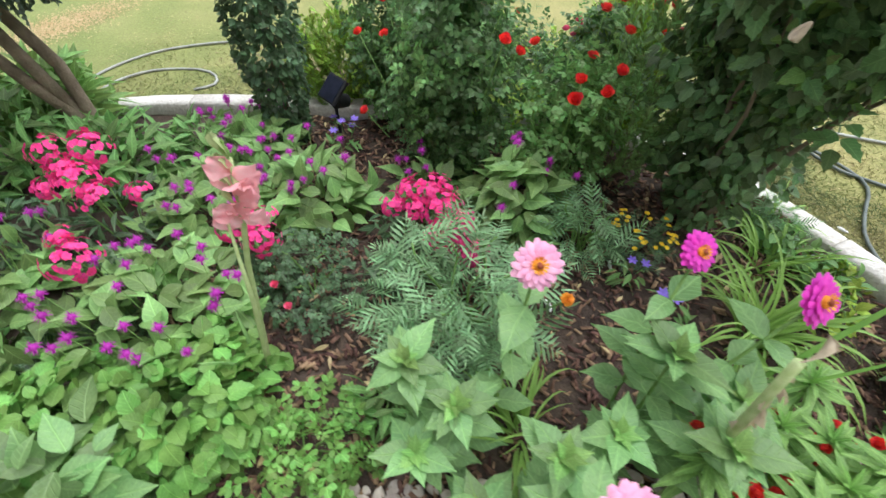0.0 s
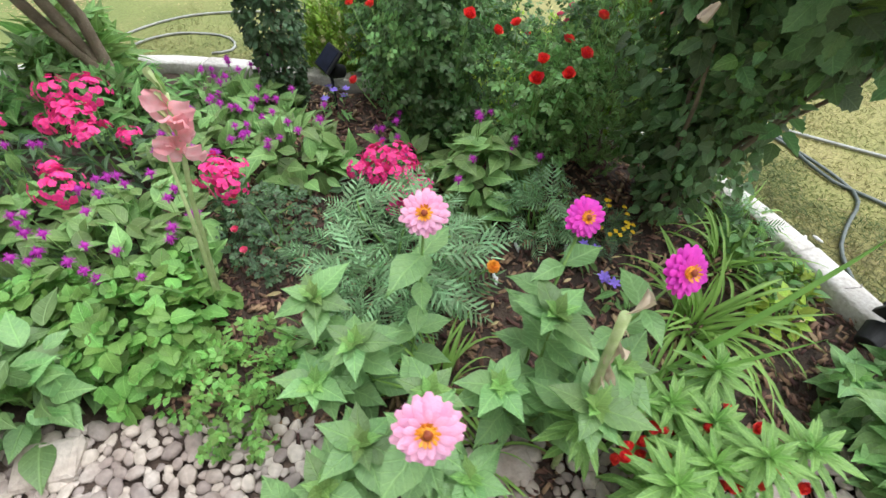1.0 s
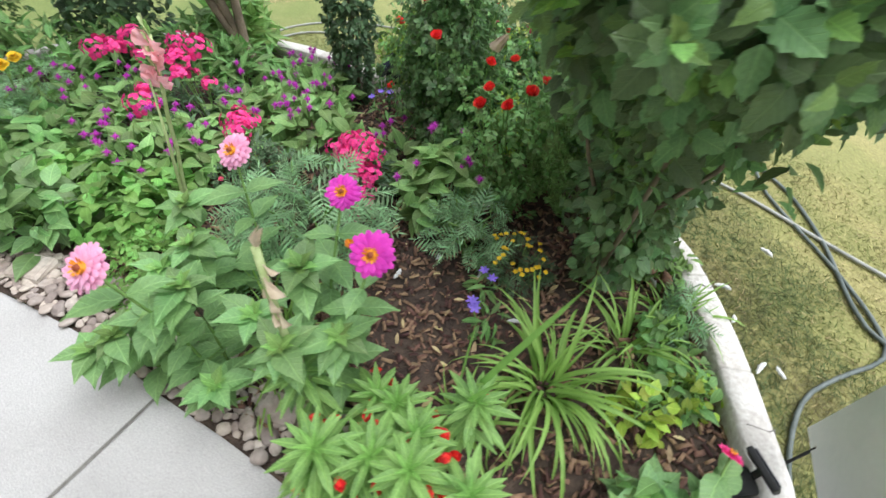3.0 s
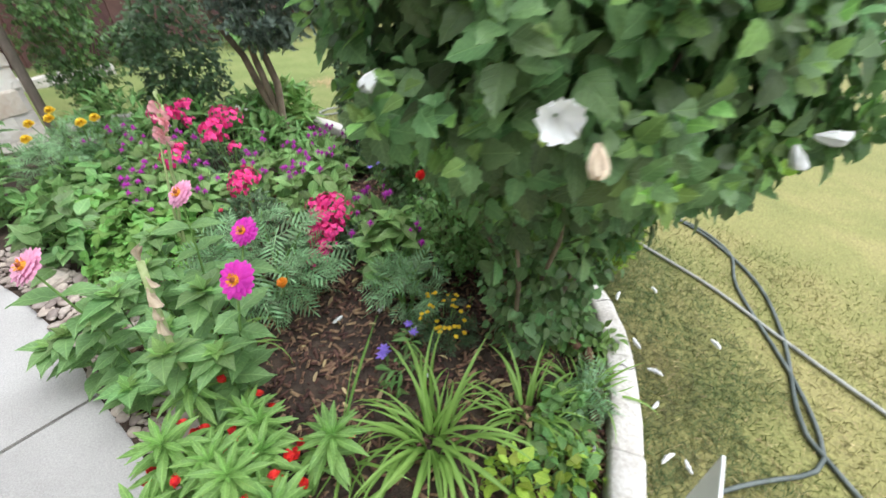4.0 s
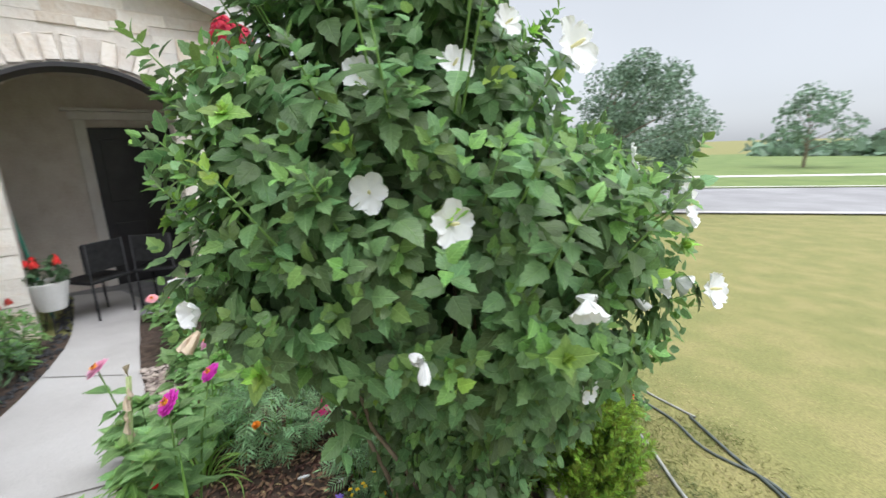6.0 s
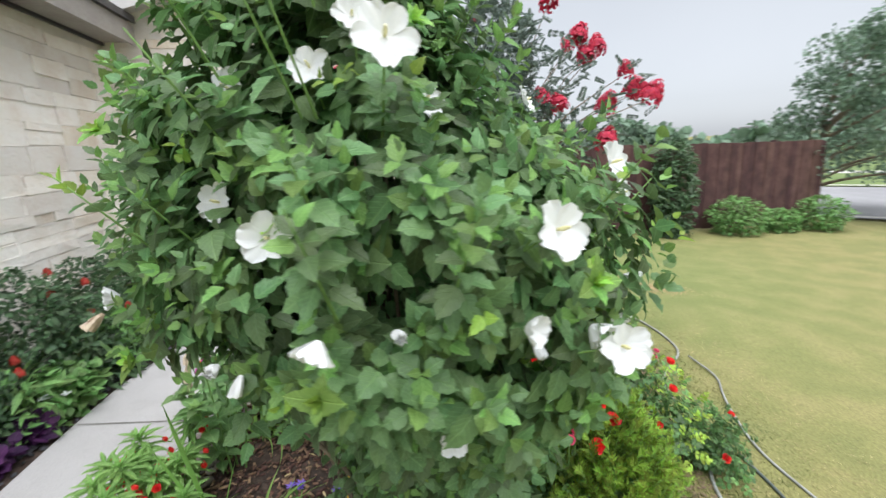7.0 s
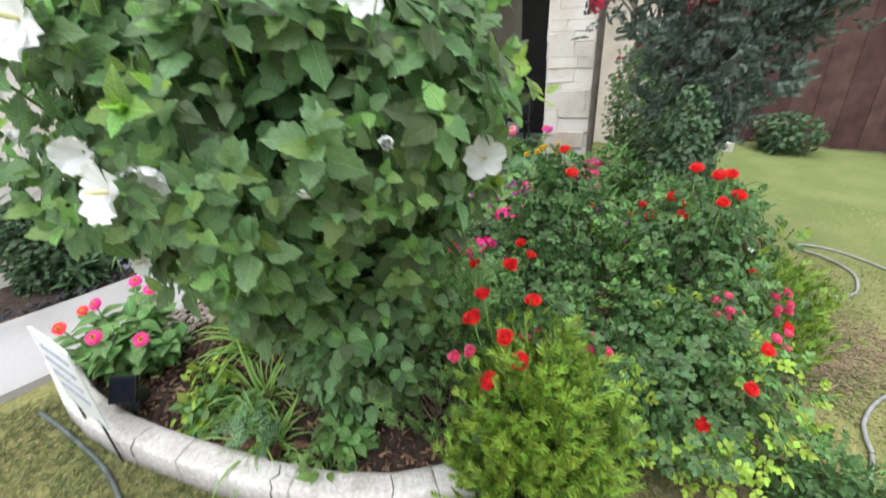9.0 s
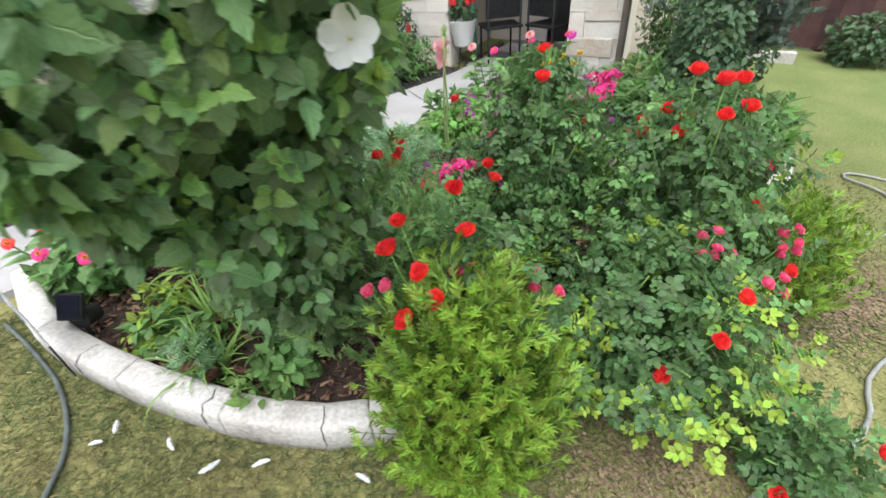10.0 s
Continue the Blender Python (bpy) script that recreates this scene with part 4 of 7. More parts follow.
    def facing(p, i):
        """Blooms turn outward and to the open light over the lawn."""
        return ((p - axis) * Vector((1, 1, 0.4))).normalized() + (Vector((3.75, 2.5, 1.4)) - p).normalized() * 0.6 + Vector((0.2 * math.sin(i * 2.1), 0.2 * math.cos(i * 3.3), 0.12))

    def unblocked(p):
        """True where a leaf does not stand in front of a bloom."""
        ok = np.ones(len(p), bool)
        blooms = [(rel(base, q[:3]), facing(Vector(q[:3]), i), q[3] * 0.075) for i, q in enumerate(opened)]
        blooms += [(rel(base, q), (Vector(q) - axis) * Vector((1, 1, 0)), 0.05) for q in buds]
        for c, f, wide in blooms:
            f = np.array(f.normalized())
            v = p - np.array(c)
            s = v @ f
            ok &= (s < -0.01) | (s > 0.4) | (np.linalg.norm(v - s[:, None] * f, axis=1) > wide + s * 0.12)
        return ok

    # bright new leaves at the tips of some outer shoots
    fresh_tips = [k for k in np.flatnonzero(unblocked(shoot_ends))[::15] if shoot_ends[k][2] > 1.0]
    for k, (tilt, big) in enumerate(((42, 0.05), (66, 0.036))):
        tips("young_foliage", [shoot_ends[q] + unit(shoot_ways[q]) * 0.02 for q in fresh_tips], [shoot_ways[q] for q in fresh_tips], M_YOUNG if k else M_TIP, base, big, (HIBFLAT, HIBCURL)[k], 4, 40 + k, tilt)
    # long fresh shoots standing out of the top
    p, out = crown(84, [(1.3, 0.54), (1.75, 0.44), (2.25, 0.13)], depth=0.0, lump=0.1, seed=14, squash=1.1)
    way = out + np.array([0, 0, 1.0])
    p = lopsided(p)
    ends2 = p + unit(way) * rr.uniform(0.08, 0.22, (len(p), 1))
    sticks("shoot", [tube([a - u * 0.28, a - u * 0.1, a], [0.003, 0.0022, 0.0012], 5) for a, u in zip(ends2, unit(way))], M_STEM, base)
    for store, got in zip((pos, al, no, sz, hh), leafed_shoots(ends2, way, 0.22, 22, 0.058, 0.03, 19, 5, 62)):
        store.append(got)
    pos, al, no, sz, hh = (np.concatenate(a) for a in (pos, al, no, sz, hh))
    keep = np.hypot(pos[:, 0], pos[:, 1] / 1.35) > np.interp(pos[:, 2], *np.array(prof).T) * 0.25
    keep &= unblocked(pos)
    pos, al, no, sz, hh = (a[keep] for a in (pos, al, no, sz, hh))
    tip = np.array([noise.noise(Vector(q) * 8.0) for q in pos])
    bright = (hh > 0.8) & (tip > 0.45) & (np.hypot(pos[:, 0], pos[:, 1] / 1.35) > np.interp(pos[:, 2], *np.array(prof).T) * 0.7)
    fresh = (hh > 0.6) & ~bright & (rr.random(len(hh)) < 0.5)
    old = ~bright & ~fresh
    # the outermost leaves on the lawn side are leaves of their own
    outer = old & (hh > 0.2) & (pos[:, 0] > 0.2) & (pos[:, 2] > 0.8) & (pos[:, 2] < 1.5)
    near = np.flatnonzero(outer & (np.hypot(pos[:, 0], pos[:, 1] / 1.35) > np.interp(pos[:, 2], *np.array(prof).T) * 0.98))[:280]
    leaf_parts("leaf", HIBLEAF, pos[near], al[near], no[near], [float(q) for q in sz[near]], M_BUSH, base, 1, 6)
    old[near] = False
    kind = rr.integers(0, 3, len(hh))
    for name, pick, mat in (("foliage", old, M_BUSH), ("fresh_foliage", fresh, M_FRESH), ("young_foliage", bright, M_YOUNG)):
        bits = [scatter(name, shape, pos[pick & (kind == k)], al[pick & (kind == k)], no[pick & (kind == k)], sz[pick & (kind == k)]) for k, shape in enumerate((HIBLEAF, HIBFLAT, HIBCURL))]
        for me in bits:
            ob = link(name, me, mat, base)
            ob["kind"] = "stuff"
    leafy("inner_foliage", HIBLEAF, 1700, [(z, q * 0.5) for z, q in prof], 0.065, M_BUSH, base, 12, depth=0.8, droop=0.5, squash=1.35)
    leafy("low_foliage", HIBLEAF, 700, [(0.08, 0.09), (0.25, 0.15), (0.45, 0.19), (0.65, 0.18)], 0.046, M_BUSH, base, 16, depth=0.6, droop=0.5, up=0.4, squash=1.2)
    skirt = leafy("skirt_foliage", HIBLEAF, 620, [(0.14, 0.06), (0.3, 0.17), (0.5, 0.24), (0.72, 0.26)], 0.052, M_BUSH, base, 18, depth=0.5, lump=0.2, droop=0.5, up=0.4)
    skirt.location = (-0.06, 0.2, 0)
    for i, (fx, fy, fz, s) in enumerate(opened):
        p = Vector((fx, fy, fz))
        flower("hibiscus", M_WHITE, base, rel(base, p), facing(p, i), s, (("stamen", M_CREAM),), "flower", "fully open white hibiscus bloom", i * 0.9)
    places = [rel(base, q[:3]) for q in opened]
    outward = [(Vector(q[:3]) - axis) * Vector((1, 1, 0.3)) + Vector((0, 0, 0.25)) for q in opened]
    sticks("flower_stalk", [tube([p - o.normalized() * 0.3, p - o.normalized() * 0.12 - Vector((0, 0, 0.015)), p], [0.0035, 0.0025, 0.0018], 5) for p, o in zip(places, outward)], M_STEM, base)
    for k, inset in enumerate((0.03, 0.09, 0.15)):
        tips("stalk_foliage", [p - o.normalized() * inset for p, o in zip(places, outward)], outward, M_BUSH, base, 0.052, (HIBLEAF, HIBFLAT, HIBCURL)[k], 6, 30 + k, 12)
    for i, p in enumerate(buds):
        p = Vector(p)
        face = (p - axis) * Vector((1, 1, 0)) + Vector((0.3 * math.sin(i * 1.7), 0.3 * math.cos(i * 2.9), 0.05 - 0.5 * (i % 2)))
        flower("bud" if i % 3 else "half_open", M_WHITE if i != 11 else M_DRY, base, rel(base, p), face, 0.72, None, "bud", "furled white hibiscus bud")
    dry = flower("bud", M_DRY, base, rel(base, (3.05, 1.56, 1.2)), (0.5, -0.5, -0.6), 0.8, None, "spent_bloom", "withered tan hibiscus bloom")


hibiscus()


# ---- roses on the lawn side ----
def rose_bush(x, y, prof, n, seed, blooms=(), mat=M_ROSE, gold=0, label="red shrub rose with dark glossy leaves", squash=1.0, pinks=()):
    base = thing("rose_bush", label, "rose bush", (x, y, gz(x, y)), "shrub roses")
    r = random.Random(seed)
    top = prof[-1][0]
    ends = []
    for i in range(16):
        a, z = r.uniform(0, 6.283), r.uniform(0.3, 0.95) * top
        q = float(np.interp(z, *np.array(prof).T)) * 0.85
        ends.append((math.cos(a) * q, math.sin(a) * q * squash, z))
    stems("cane", ends, (0, 0, -0.02), 0.006, 0.0025, M_STEM, base, seed, 0.04)
    rr = np.random.default_rng(seed + 9)
    leafy("inner_foliage", ROSELEAF, n // 3, [(z, q * 0.75) for z, q in prof], 0.06, mat, base, seed + 1, depth=0.8, squash=squash)
    for name, count, m, deep in (("foliage", n // 7, mat, 0.5), ("fresh_foliage", n // 24, M_LEAF, 0.05), ("new_growth", gold // 4, M_GOLD, 0.0)):
        if not count:
            continue
        body = prof if m is not M_GOLD else [(z, q * 1.04) for z, q in prof[len(prof) // 3:]]
        p, out = crown(count, body, depth=deep, lump=0.22, freq=2.6, seed=seed, squash=squash, gap=1.1 if m is M_GOLD else 0.0)
        way = out * (1, 1, 0.3) + np.array([0, 0, 0.55]) + rr.normal(0, 0.3, p.shape)
        pos, al, no, sz, hh = leafed_shoots(p, way, 0.13, 7, 0.078, 0.046, seed, 5, 60, 0.004)
        ob = link(name, scatter(name, ROSELEAF, pos, al, no, sz), m, base)
        ob["kind"] = "stuff"
    pinks = [p for q in pinks for p in (q, (q[0] + 0.034, q[1] - 0.026, q[2] - 0.012))]
    for m, group in ((M_RED, blooms), (M_ROSEPINK, pinks)):
        for i, p in enumerate(group):
            rr = random.Random(seed * 50 + i)
            face = (rel(base, p) * Vector((1, 1, 0.3))).normalized() + Vector((rr.uniform(-0.3, 0.3), rr.uniform(-0.3, 0.3), 0.8))
            flower("rose", m, base, rel(base, p), face, rr.uniform(0.85, 1.12) * (0.85 if m is M_ROSEPINK else 1.1), None, "rose", "", i)
            a = rel(base, p)
            link("rose_stem", raw_mesh("rose_stem", *tube([a * 0.75 + Vector((0, 0, -0.05)), a * 0.93 + Vector((0, 0, -0.02)), a], [0.003, 0.0025, 0.002], 5)), M_STEM, base)
    return base


rose_bush(1.66, 2.4, [(0.1, 0.1), (0.25, 0.22), (0.5, 0.28), (0.75, 0.24), (0.95, 0.08)], 1300, 31, [(1.825, 2.12, 0.72), (1.67, 2.41, 0.9), (1.84, 2.55, 0.87), (1.25, 2.53, 0.52), (1.39, 2.4, 0.58), (1.35, 2.62, 0.62), (1.9, 2.38, 0.56), (1.27, 2.43, 0.22)], label="tall dark-leaved red rose standing in the middle of the bed")
rose_bush(2.12, 2.3, [(0.05, 0.1), (0.2, 0.22), (0.42, 0.28), (0.58, 0.2), (0.66, 0.06)], 380, 35, [(2.08, 2.07, 0.57), (2.18, 2.09, 0.59), (2.09, 2.1, 0.62), (2.22, 2.16, 0.63), (1.97, 2.47, 0.56), (2.26, 2.34, 0.68), (2.22, 2.57, 0.66), (2.17, 2.37, 0.57)], mat=M_LEAF)
rose_bush(2.26, 2.72, [(0.05, 0.12), (0.22, 0.24), (0.42, 0.28), (0.6, 0.2), (0.7, 0.05)], 700, 39, [(2.47, 2.68, 0.71), (2.51, 2.68, 0.65), (2.49, 2.78, 0.63), (2.32, 2.74, 0.64), (2.54, 2.77, 0.51), (2.49, 2.83, 0.58)], pinks=[(2.33, 2.77, 0.55), (2.54, 2.7, 0.57), (2.19, 2.86, 0.5), (2.15, 2.9, 0.44), (2.21, 2.87, 0.47)])
rose_bush(1.8, 2.98, [(0.04, 0.2), (0.18, 0.34), (0.36, 0.38), (0.52, 0.26), (0.62, 0.08)], 1150, 43, [(1.88, 3.24, 0.48), (2.0, 3.16, 0.22), (1.93, 3.24, 0.37)], gold=210, pinks=[(1.68, 3.08, 0.5), (1.7, 3.1, 0.46), (1.66, 3.12, 0.44), (1.65, 3.26, 0.42)], label="spreading shrub rose with golden new growth spilling over the curb")
rose_bush(1.42, 2.88, [(0.05, 0.16), (0.25, 0.3), (0.5, 0.34), (0.75, 0.3), (0.93, 0.14)], 1400, 47, [(1.54, 2.74, 0.66), (1.49, 2.84, 0.72), (1.56, 2.86, 0.7), (1.53, 2.8, 0.75), (1.6, 2.88, 0.89), (1.58, 2.95, 0.87), (1.5, 2.96, 0.86), (1.6, 2.98, 0.79), (1.5, 3.0, 0.79), (1.46, 3.1, 0.5), (1.46, 3.24, 0.33)], gold=60, pinks=[(1.52, 2.5, 0.73), (1.35, 3.06, 0.58), (1.37, 3.2, 0.42), (1.41, 3.22, 0.4), (1.39, 3.22, 0.36), (1.52, 3.26, 0.29)])
rose_bush(1.75, 3.5, [(0.02, 0.12), (0.1, 0.22), (0.2, 0.18), (0.28, 0.04)], 260, 53, [(1.72, 3.62, 0.1), (1.95, 3.5, 0.02)], mat=M_ROSE, label="low sprawling rose shoot lying over the lawn")


def conifer_shrub(x, y, prof, n, seed, label, mat=M_CONIF):
    base = thing("feathery_shrub", label, "shrub", (x, y, gz(x, y)))
    r = np.random.default_rng(seed)
    pos, al, no, twig = [], [], [], []
    p, out = crown(n, prof, depth=0.5, lump=0.25, freq=3, seed=seed)
    for a, o in zip(p, out):
        d = unit(o * (1, 1, 0.2) + np.array([0, 0, 1.5]) + r.normal(0, 0.25, 3))
        ln = r.uniform(0.07, 0.13)
        twig.append(tube([a - d * ln * 0.4, a + d * ln], [0.0016, 0.0008], 3))
        for k in range(6):
            w = np.cross(d, r.normal(0, 1, 3))
            pos.append(a + d * ln * (k / 5.0 * 1.2 - 0.3))
            al.append(unit(unit(w) * 0.6 + d * 0.9))
            no.append(d)
    ob = link("foliage", scatter("foliage", CONIFER, np.array(pos), np.array(al), np.array(no), r.uniform(0.035, 0.06, len(pos))), mat, base)
    ob["kind"] = "stuff"
    ob = link("twig_work", raw_mesh("twig_work", *merge(*twig)), M_STEM, base)
    ob["kind"] = "stuff"
    ends = [tuple(q * 0.7) for q in p[:14]]
    stems("stem", ends, (0, 0, -0.02), 0.006, 0.002, M_WOODY, base, seed)
    return base


rose_bush(-1.45, 1.3, [(0.15, 0.12), (0.4, 0.26), (0.8, 0.32), (1.15, 0.28), (1.4, 0.1)], 1100, 57, [(-1.6, 1.2, 1.2), (-1.35, 1.1, 1.05), (-1.5, 1.05, 0.85), (-1.2, 1.35, 1.15), (-1.55, 1.35, 0.6)], label="tall airy red rose by the house corner")
conifer_shrub(2.42, 2.84, [(0.02, 0.16), (0.12, 0.21), (0.28, 0.21), (0.45, 0.15), (0.62, 0.05)], 760, 61, "bright yellow-green feathery shrub bulging over the curb")
conifer_shrub(0.95, 3.1, [(0.02, 0.2), (0.15, 0.26), (0.3, 0.2), (0.42, 0.05)], 420, 62, "green feathery shrub at the lawn edge of the bed")
conifer_shrub(2.42, 2.42, [(0.05, 0.1), (0.2, 0.2), (0.4, 0.24), (0.6, 0.18), (0.75, 0.05)], 210, 63, "airy light green feathery shrub beside the roses", M_GLOBE)


# ---- climbing column, crape myrtle ----
def vine_column(x, y):
    base = thing("vine_column", "slim upright column of small-leaved evergreen vine", "shrub", (x, y, gz(x, y)))
    prof = [(0.02, 0.06), (0.2, 0.1), (0.45, 0.14), (0.8, 0.15), (1.05, 0.12), (1.2, 0.04)]
    leafy("foliage", OVATE, 3800, prof, 0.034, M_DARK, base, 71, depth=0.4, lump=0.2, freq=2)
    stems("trunk", [(0.02, 0.0, 1.1), (-0.03, 0.02, 0.9)], (0, 0, -0.02), 0.014, 0.005, M_WOODY, base, 71)


vine_column(0.82, 2.57)


def crape_myrtle(x, y):
    base = thing("crape_myrtle", "crape myrtle tree with crimson flower heads and several bare leaning trunks", "tree", (x, y, gz(x, y)))
    heads = [(-0.22, 0.98, 2.15), (-0.33, 1.21, 1.93), (-0.41, 1.43, 2.34), (-0.48, 1.85, 2.4), (-0.36, 3.15, 2.41), (-0.34, 3.23, 2.23), (0.05, 2.82, 1.86), (-0.2, 3.57, 1.9), (-0.28, 3.39, 1.8), (-0.21, 1.82, 2.0), (0.11, 1.33, 2.35), (0.0, 1.5, 2.33),
             (-0.37, 3.32, 2.3), (-0.24, 3.66, 1.92), (0.42, 1.25, 2.28), (-0.1, 1.74, 2.42), (0.35, 2.38, 1.45), (0.05, 2.96, 1.81), (0.0, 3.34, 1.49), (0.25, 1.74, 1.85), (0.25, 1.72, 1.48), (-0.08, 3.5, 2.05), (0.03, 3.66, 1.83), (-0.34, 2.9, 2.7), (-1.2, 3.2, 2.5), (-1.4, 1.6, 2.4), (-1.1, 2.2, 2.8)]
    trunks = [(-0.22, -0.23, 1.4), (-0.42, -0.42, 1.45), (-0.3, -0.12, 1.6)]
    bits = [tube(bend((0.04 * i - 0.04, 0.03 * (i % 2), -0.03), e, 0.0, 7, i, 0.03), np.linspace(0.033, 0.016, 7), 8) for i, e in enumerate(trunks)]
    sticks("trunk", bits, M_WOODY, base)
    lim, pos, al, no = [], [], [], []
    r = np.random.default_rng(5)
    for i, h in enumerate(heads):
        e = np.array(rel(base, h))
        t = np.array(trunks[int(np.argmin([np.linalg.norm(e - np.array(q)) for q in trunks]))])
        pts = bend(t * 0.75, e, 0.08, 7, i, 0.04)
        lim.append(tube(pts, np.linspace(0.012, 0.003, 7), 5))
        for k in range(26 if h[1] > 2.75 else 18):
            s = r.uniform(0.2, 1.0)
            q = np.array(Vector(t * 0.75).lerp(Vector(e), s)) + r.normal(0, 0.08, 3) * (0.35 + s * 0.65)
            pos.append(q)
            al.append(unit(r.normal(0, 0.8, 3) + unit(e - t) * 0.7))
            no.append(unit(r.normal(0, 0.9, 3) + np.array([0.3, 0.2, 0.4])))
    sticks("limb", lim, M_WOODY, base)
    ob = link("leaves", scatter("leaves", SPRAY, np.array(pos), np.array(al), np.array(no), r.uniform(0.09, 0.15, len(pos))), M_CRAPE, base)
    ob["kind"] = "stuff"
    leafy("crown", SPRAY, 1700, [(0.8, 0.14), (1.0, 0.34), (1.4, 0.44), (1.9, 0.44), (2.4, 0.36), (2.75, 0.22), (2.95, 0.1)], 0.13, M_CRAPE, base, 81, depth=0.8, lump=0.3, freq=1.8, gap=0.55, droop=-0.1, up=0.1, jitter=0.8)
    for i, h in enumerate(heads):
        flower("cluster", M_CRAPEFL, base, rel(base, h), (0.5 * math.sin(i), 0.5 * math.cos(i * 1.7), 0.9), r.uniform(0.95, 1.4) * (1.35 if h[1] < 1.3 else 1.0), None, "flower_head", "", i)


crape_myrtle(0.0, 2.4)


# ---- bed flowers ----
def gomphrena(x, y, rad, high, n, heads, seed):
    base = thing("globe_amaranth", "bushy globe amaranth with purple ball flowers and pale green leaves", "flowering plant", (x, y, gz(x, y) + 0.02), "globe amaranths")
    prof = [(0.02, rad * 0.6), (high * 0.5, rad), (high * 0.85, rad * 0.75), (high, rad * 0.2)]
    leafy("foliage", ZLEAF, int(n * 0.72), prof, 0.105, M_GLOBE, base, seed, depth=0.6, lump=0.2, droop=-0.1, up=1.0)
    p, out = crown(heads, [(high * 0.6, rad * 0.95), (high * 0.95, rad * 0.75), (high * 1.05, rad * 0.2)], depth=0.6, seed=seed + 1)
    bits = []
    for q in p:
        q = Vector(q)
        top = q + Vector((0, 0, 0.085))
        bits.append(tube([q * 0.6, q * 0.95, top], [0.0018, 0.0015, 0.0012], 4))
        flower("gomphrena", M_VIOLET, base, top, (0.1, 0.1, 1), random.Random(q.x).uniform(1.5, 2.0))
    sticks("flower_stem", bits, M_STEM, base)


gomphrena(0.85, 1.35, 0.3, 0.3, 330, 26, 101)
gomphrena(0.72, 1.95, 0.26, 0.26, 230, 24, 102)
gomphrena(1.14, 2.02, 0.22, 0.3, 220, 12, 103)
gomphrena(1.6, 2.12, 0.17, 0.22, 130, 7, 104)
gomphrena(1.95, 2.0, 0.2, 0.36, 230, 9, 105)
gomphrena(0.72, 2.35, 0.24, 0.26, 200, 24, 106)
gomphrena(0.3, 1.4, 0.28, 0.3, 220, 14, 107)
gomphrena(-0.1, 1.25, 0.25, 0.25, 170, 14, 108)


def phlox(x, y, heads, seed, leaves=200, rad=0.18, high=0.25, kind="phlox"):
    base = thing("phlox", "hot pink phlox with domed flower clusters over dark leaves", "flowering plant", (x, y, gz(x, y) + 0.02), "phlox")
    leafy("foliage", LANCE, leaves, [(0.02, rad * 0.7), (high * 0.6, rad), (high, rad * 0.5)], 0.07, M_DARK, base, seed, depth=0.6, droop=0.0)
    bits = []
    for i, p in enumerate(heads):
        q = rel(base, p)
        bits.append(tube([Vector((q.x * 0.3, q.y * 0.3, 0)), q * 0.7, q], [0.003, 0.0025, 0.002], 5))
        rr = random.Random(seed + i)
        flower(kind if i % 3 else "phlox_small", M_HOT, base, q, (rr.uniform(-0.4, 0.4), rr.uniform(-0.6, 0.2), 1), rr.uniform(1.15, 1.6), None, "flower_head")
    sticks("stem", bits, M_STEM, base)


phlox(0.42, 1.78, [(0.38, 1.76, 0.34), (0.45, 1.72, 0.33), (0.5, 1.7, 0.28), (0.34, 1.7, 0.3), (0.3, 1.82, 0.36), (0.42, 1.85, 0.36), (0.58, 1.78, 0.24)], 111, rad=0.24)
phlox(0.06, 1.62, [(0.0, 1.6, 0.33), (0.1, 1.58, 0.33), (0.06, 1.68, 0.36), (0.14, 1.66, 0.3), (-0.1, 1.55, 0.3)], 112, rad=0.24)
phlox(1.58, 1.86, [(1.55, 1.88, 0.28), (1.62, 1.88, 0.28), (1.66, 1.9, 0.27), (1.58, 1.82, 0.25), (1.72, 1.76, 0.22), (1.76, 1.74, 0.19), (1.5, 1.84, 0.24), (1.68, 1.82, 0.25), (1.74, 1.8, 0.22), (1.66, 1.74, 0.2), (1.8, 1.7, 0.17)], 113)
phlox(1.05, 1.66, [(1.05, 1.66, 0.27), (1.1, 1.62, 0.25), (1.0, 1.68, 0.24), (1.08, 1.7, 0.26)], 114, leaves=120, rad=0.14, high=0.2)
phlox(0.55, 1.52, [(0.52, 1.5, 0.3), (0.58, 1.45, 0.27)], 115, leaves=100, rad=0.14, high=0.2)


def mini_rose(x, y, seed):
    base = thing("miniature_rose", "low miniature rose with tiny dark leaves and a few red blooms", "rose bush", (x, y, gz(x, y) + 0.02))
    leafy("foliage", ROSELEAF, 420, [(0.02, 0.14), (0.12, 0.19), (0.22, 0.14), (0.28, 0.03)], 0.04, M_DARK, base, seed, depth=0.7, up=0.9, droop=0.0)
    stems("cane", [(0.1, 0, 0.2), (-0.1, 0.05, 0.2), (0, -0.1, 0.22), (0.03, 0.1, 0.18)], (0, 0, 0), 0.004, 0.002, M_STEM, base, seed)
    for i, p in enumerate([(-0.06, -0.1, 0.22), (0.0, -0.16, 0.2), (-0.12, 0.02, 0.25)]):
        flower("rose", M_ROSEPINK, base, p, (0, -0.4, 1), 0.6, None, "rose")


mini_rose(1.24, 1.58, 121)


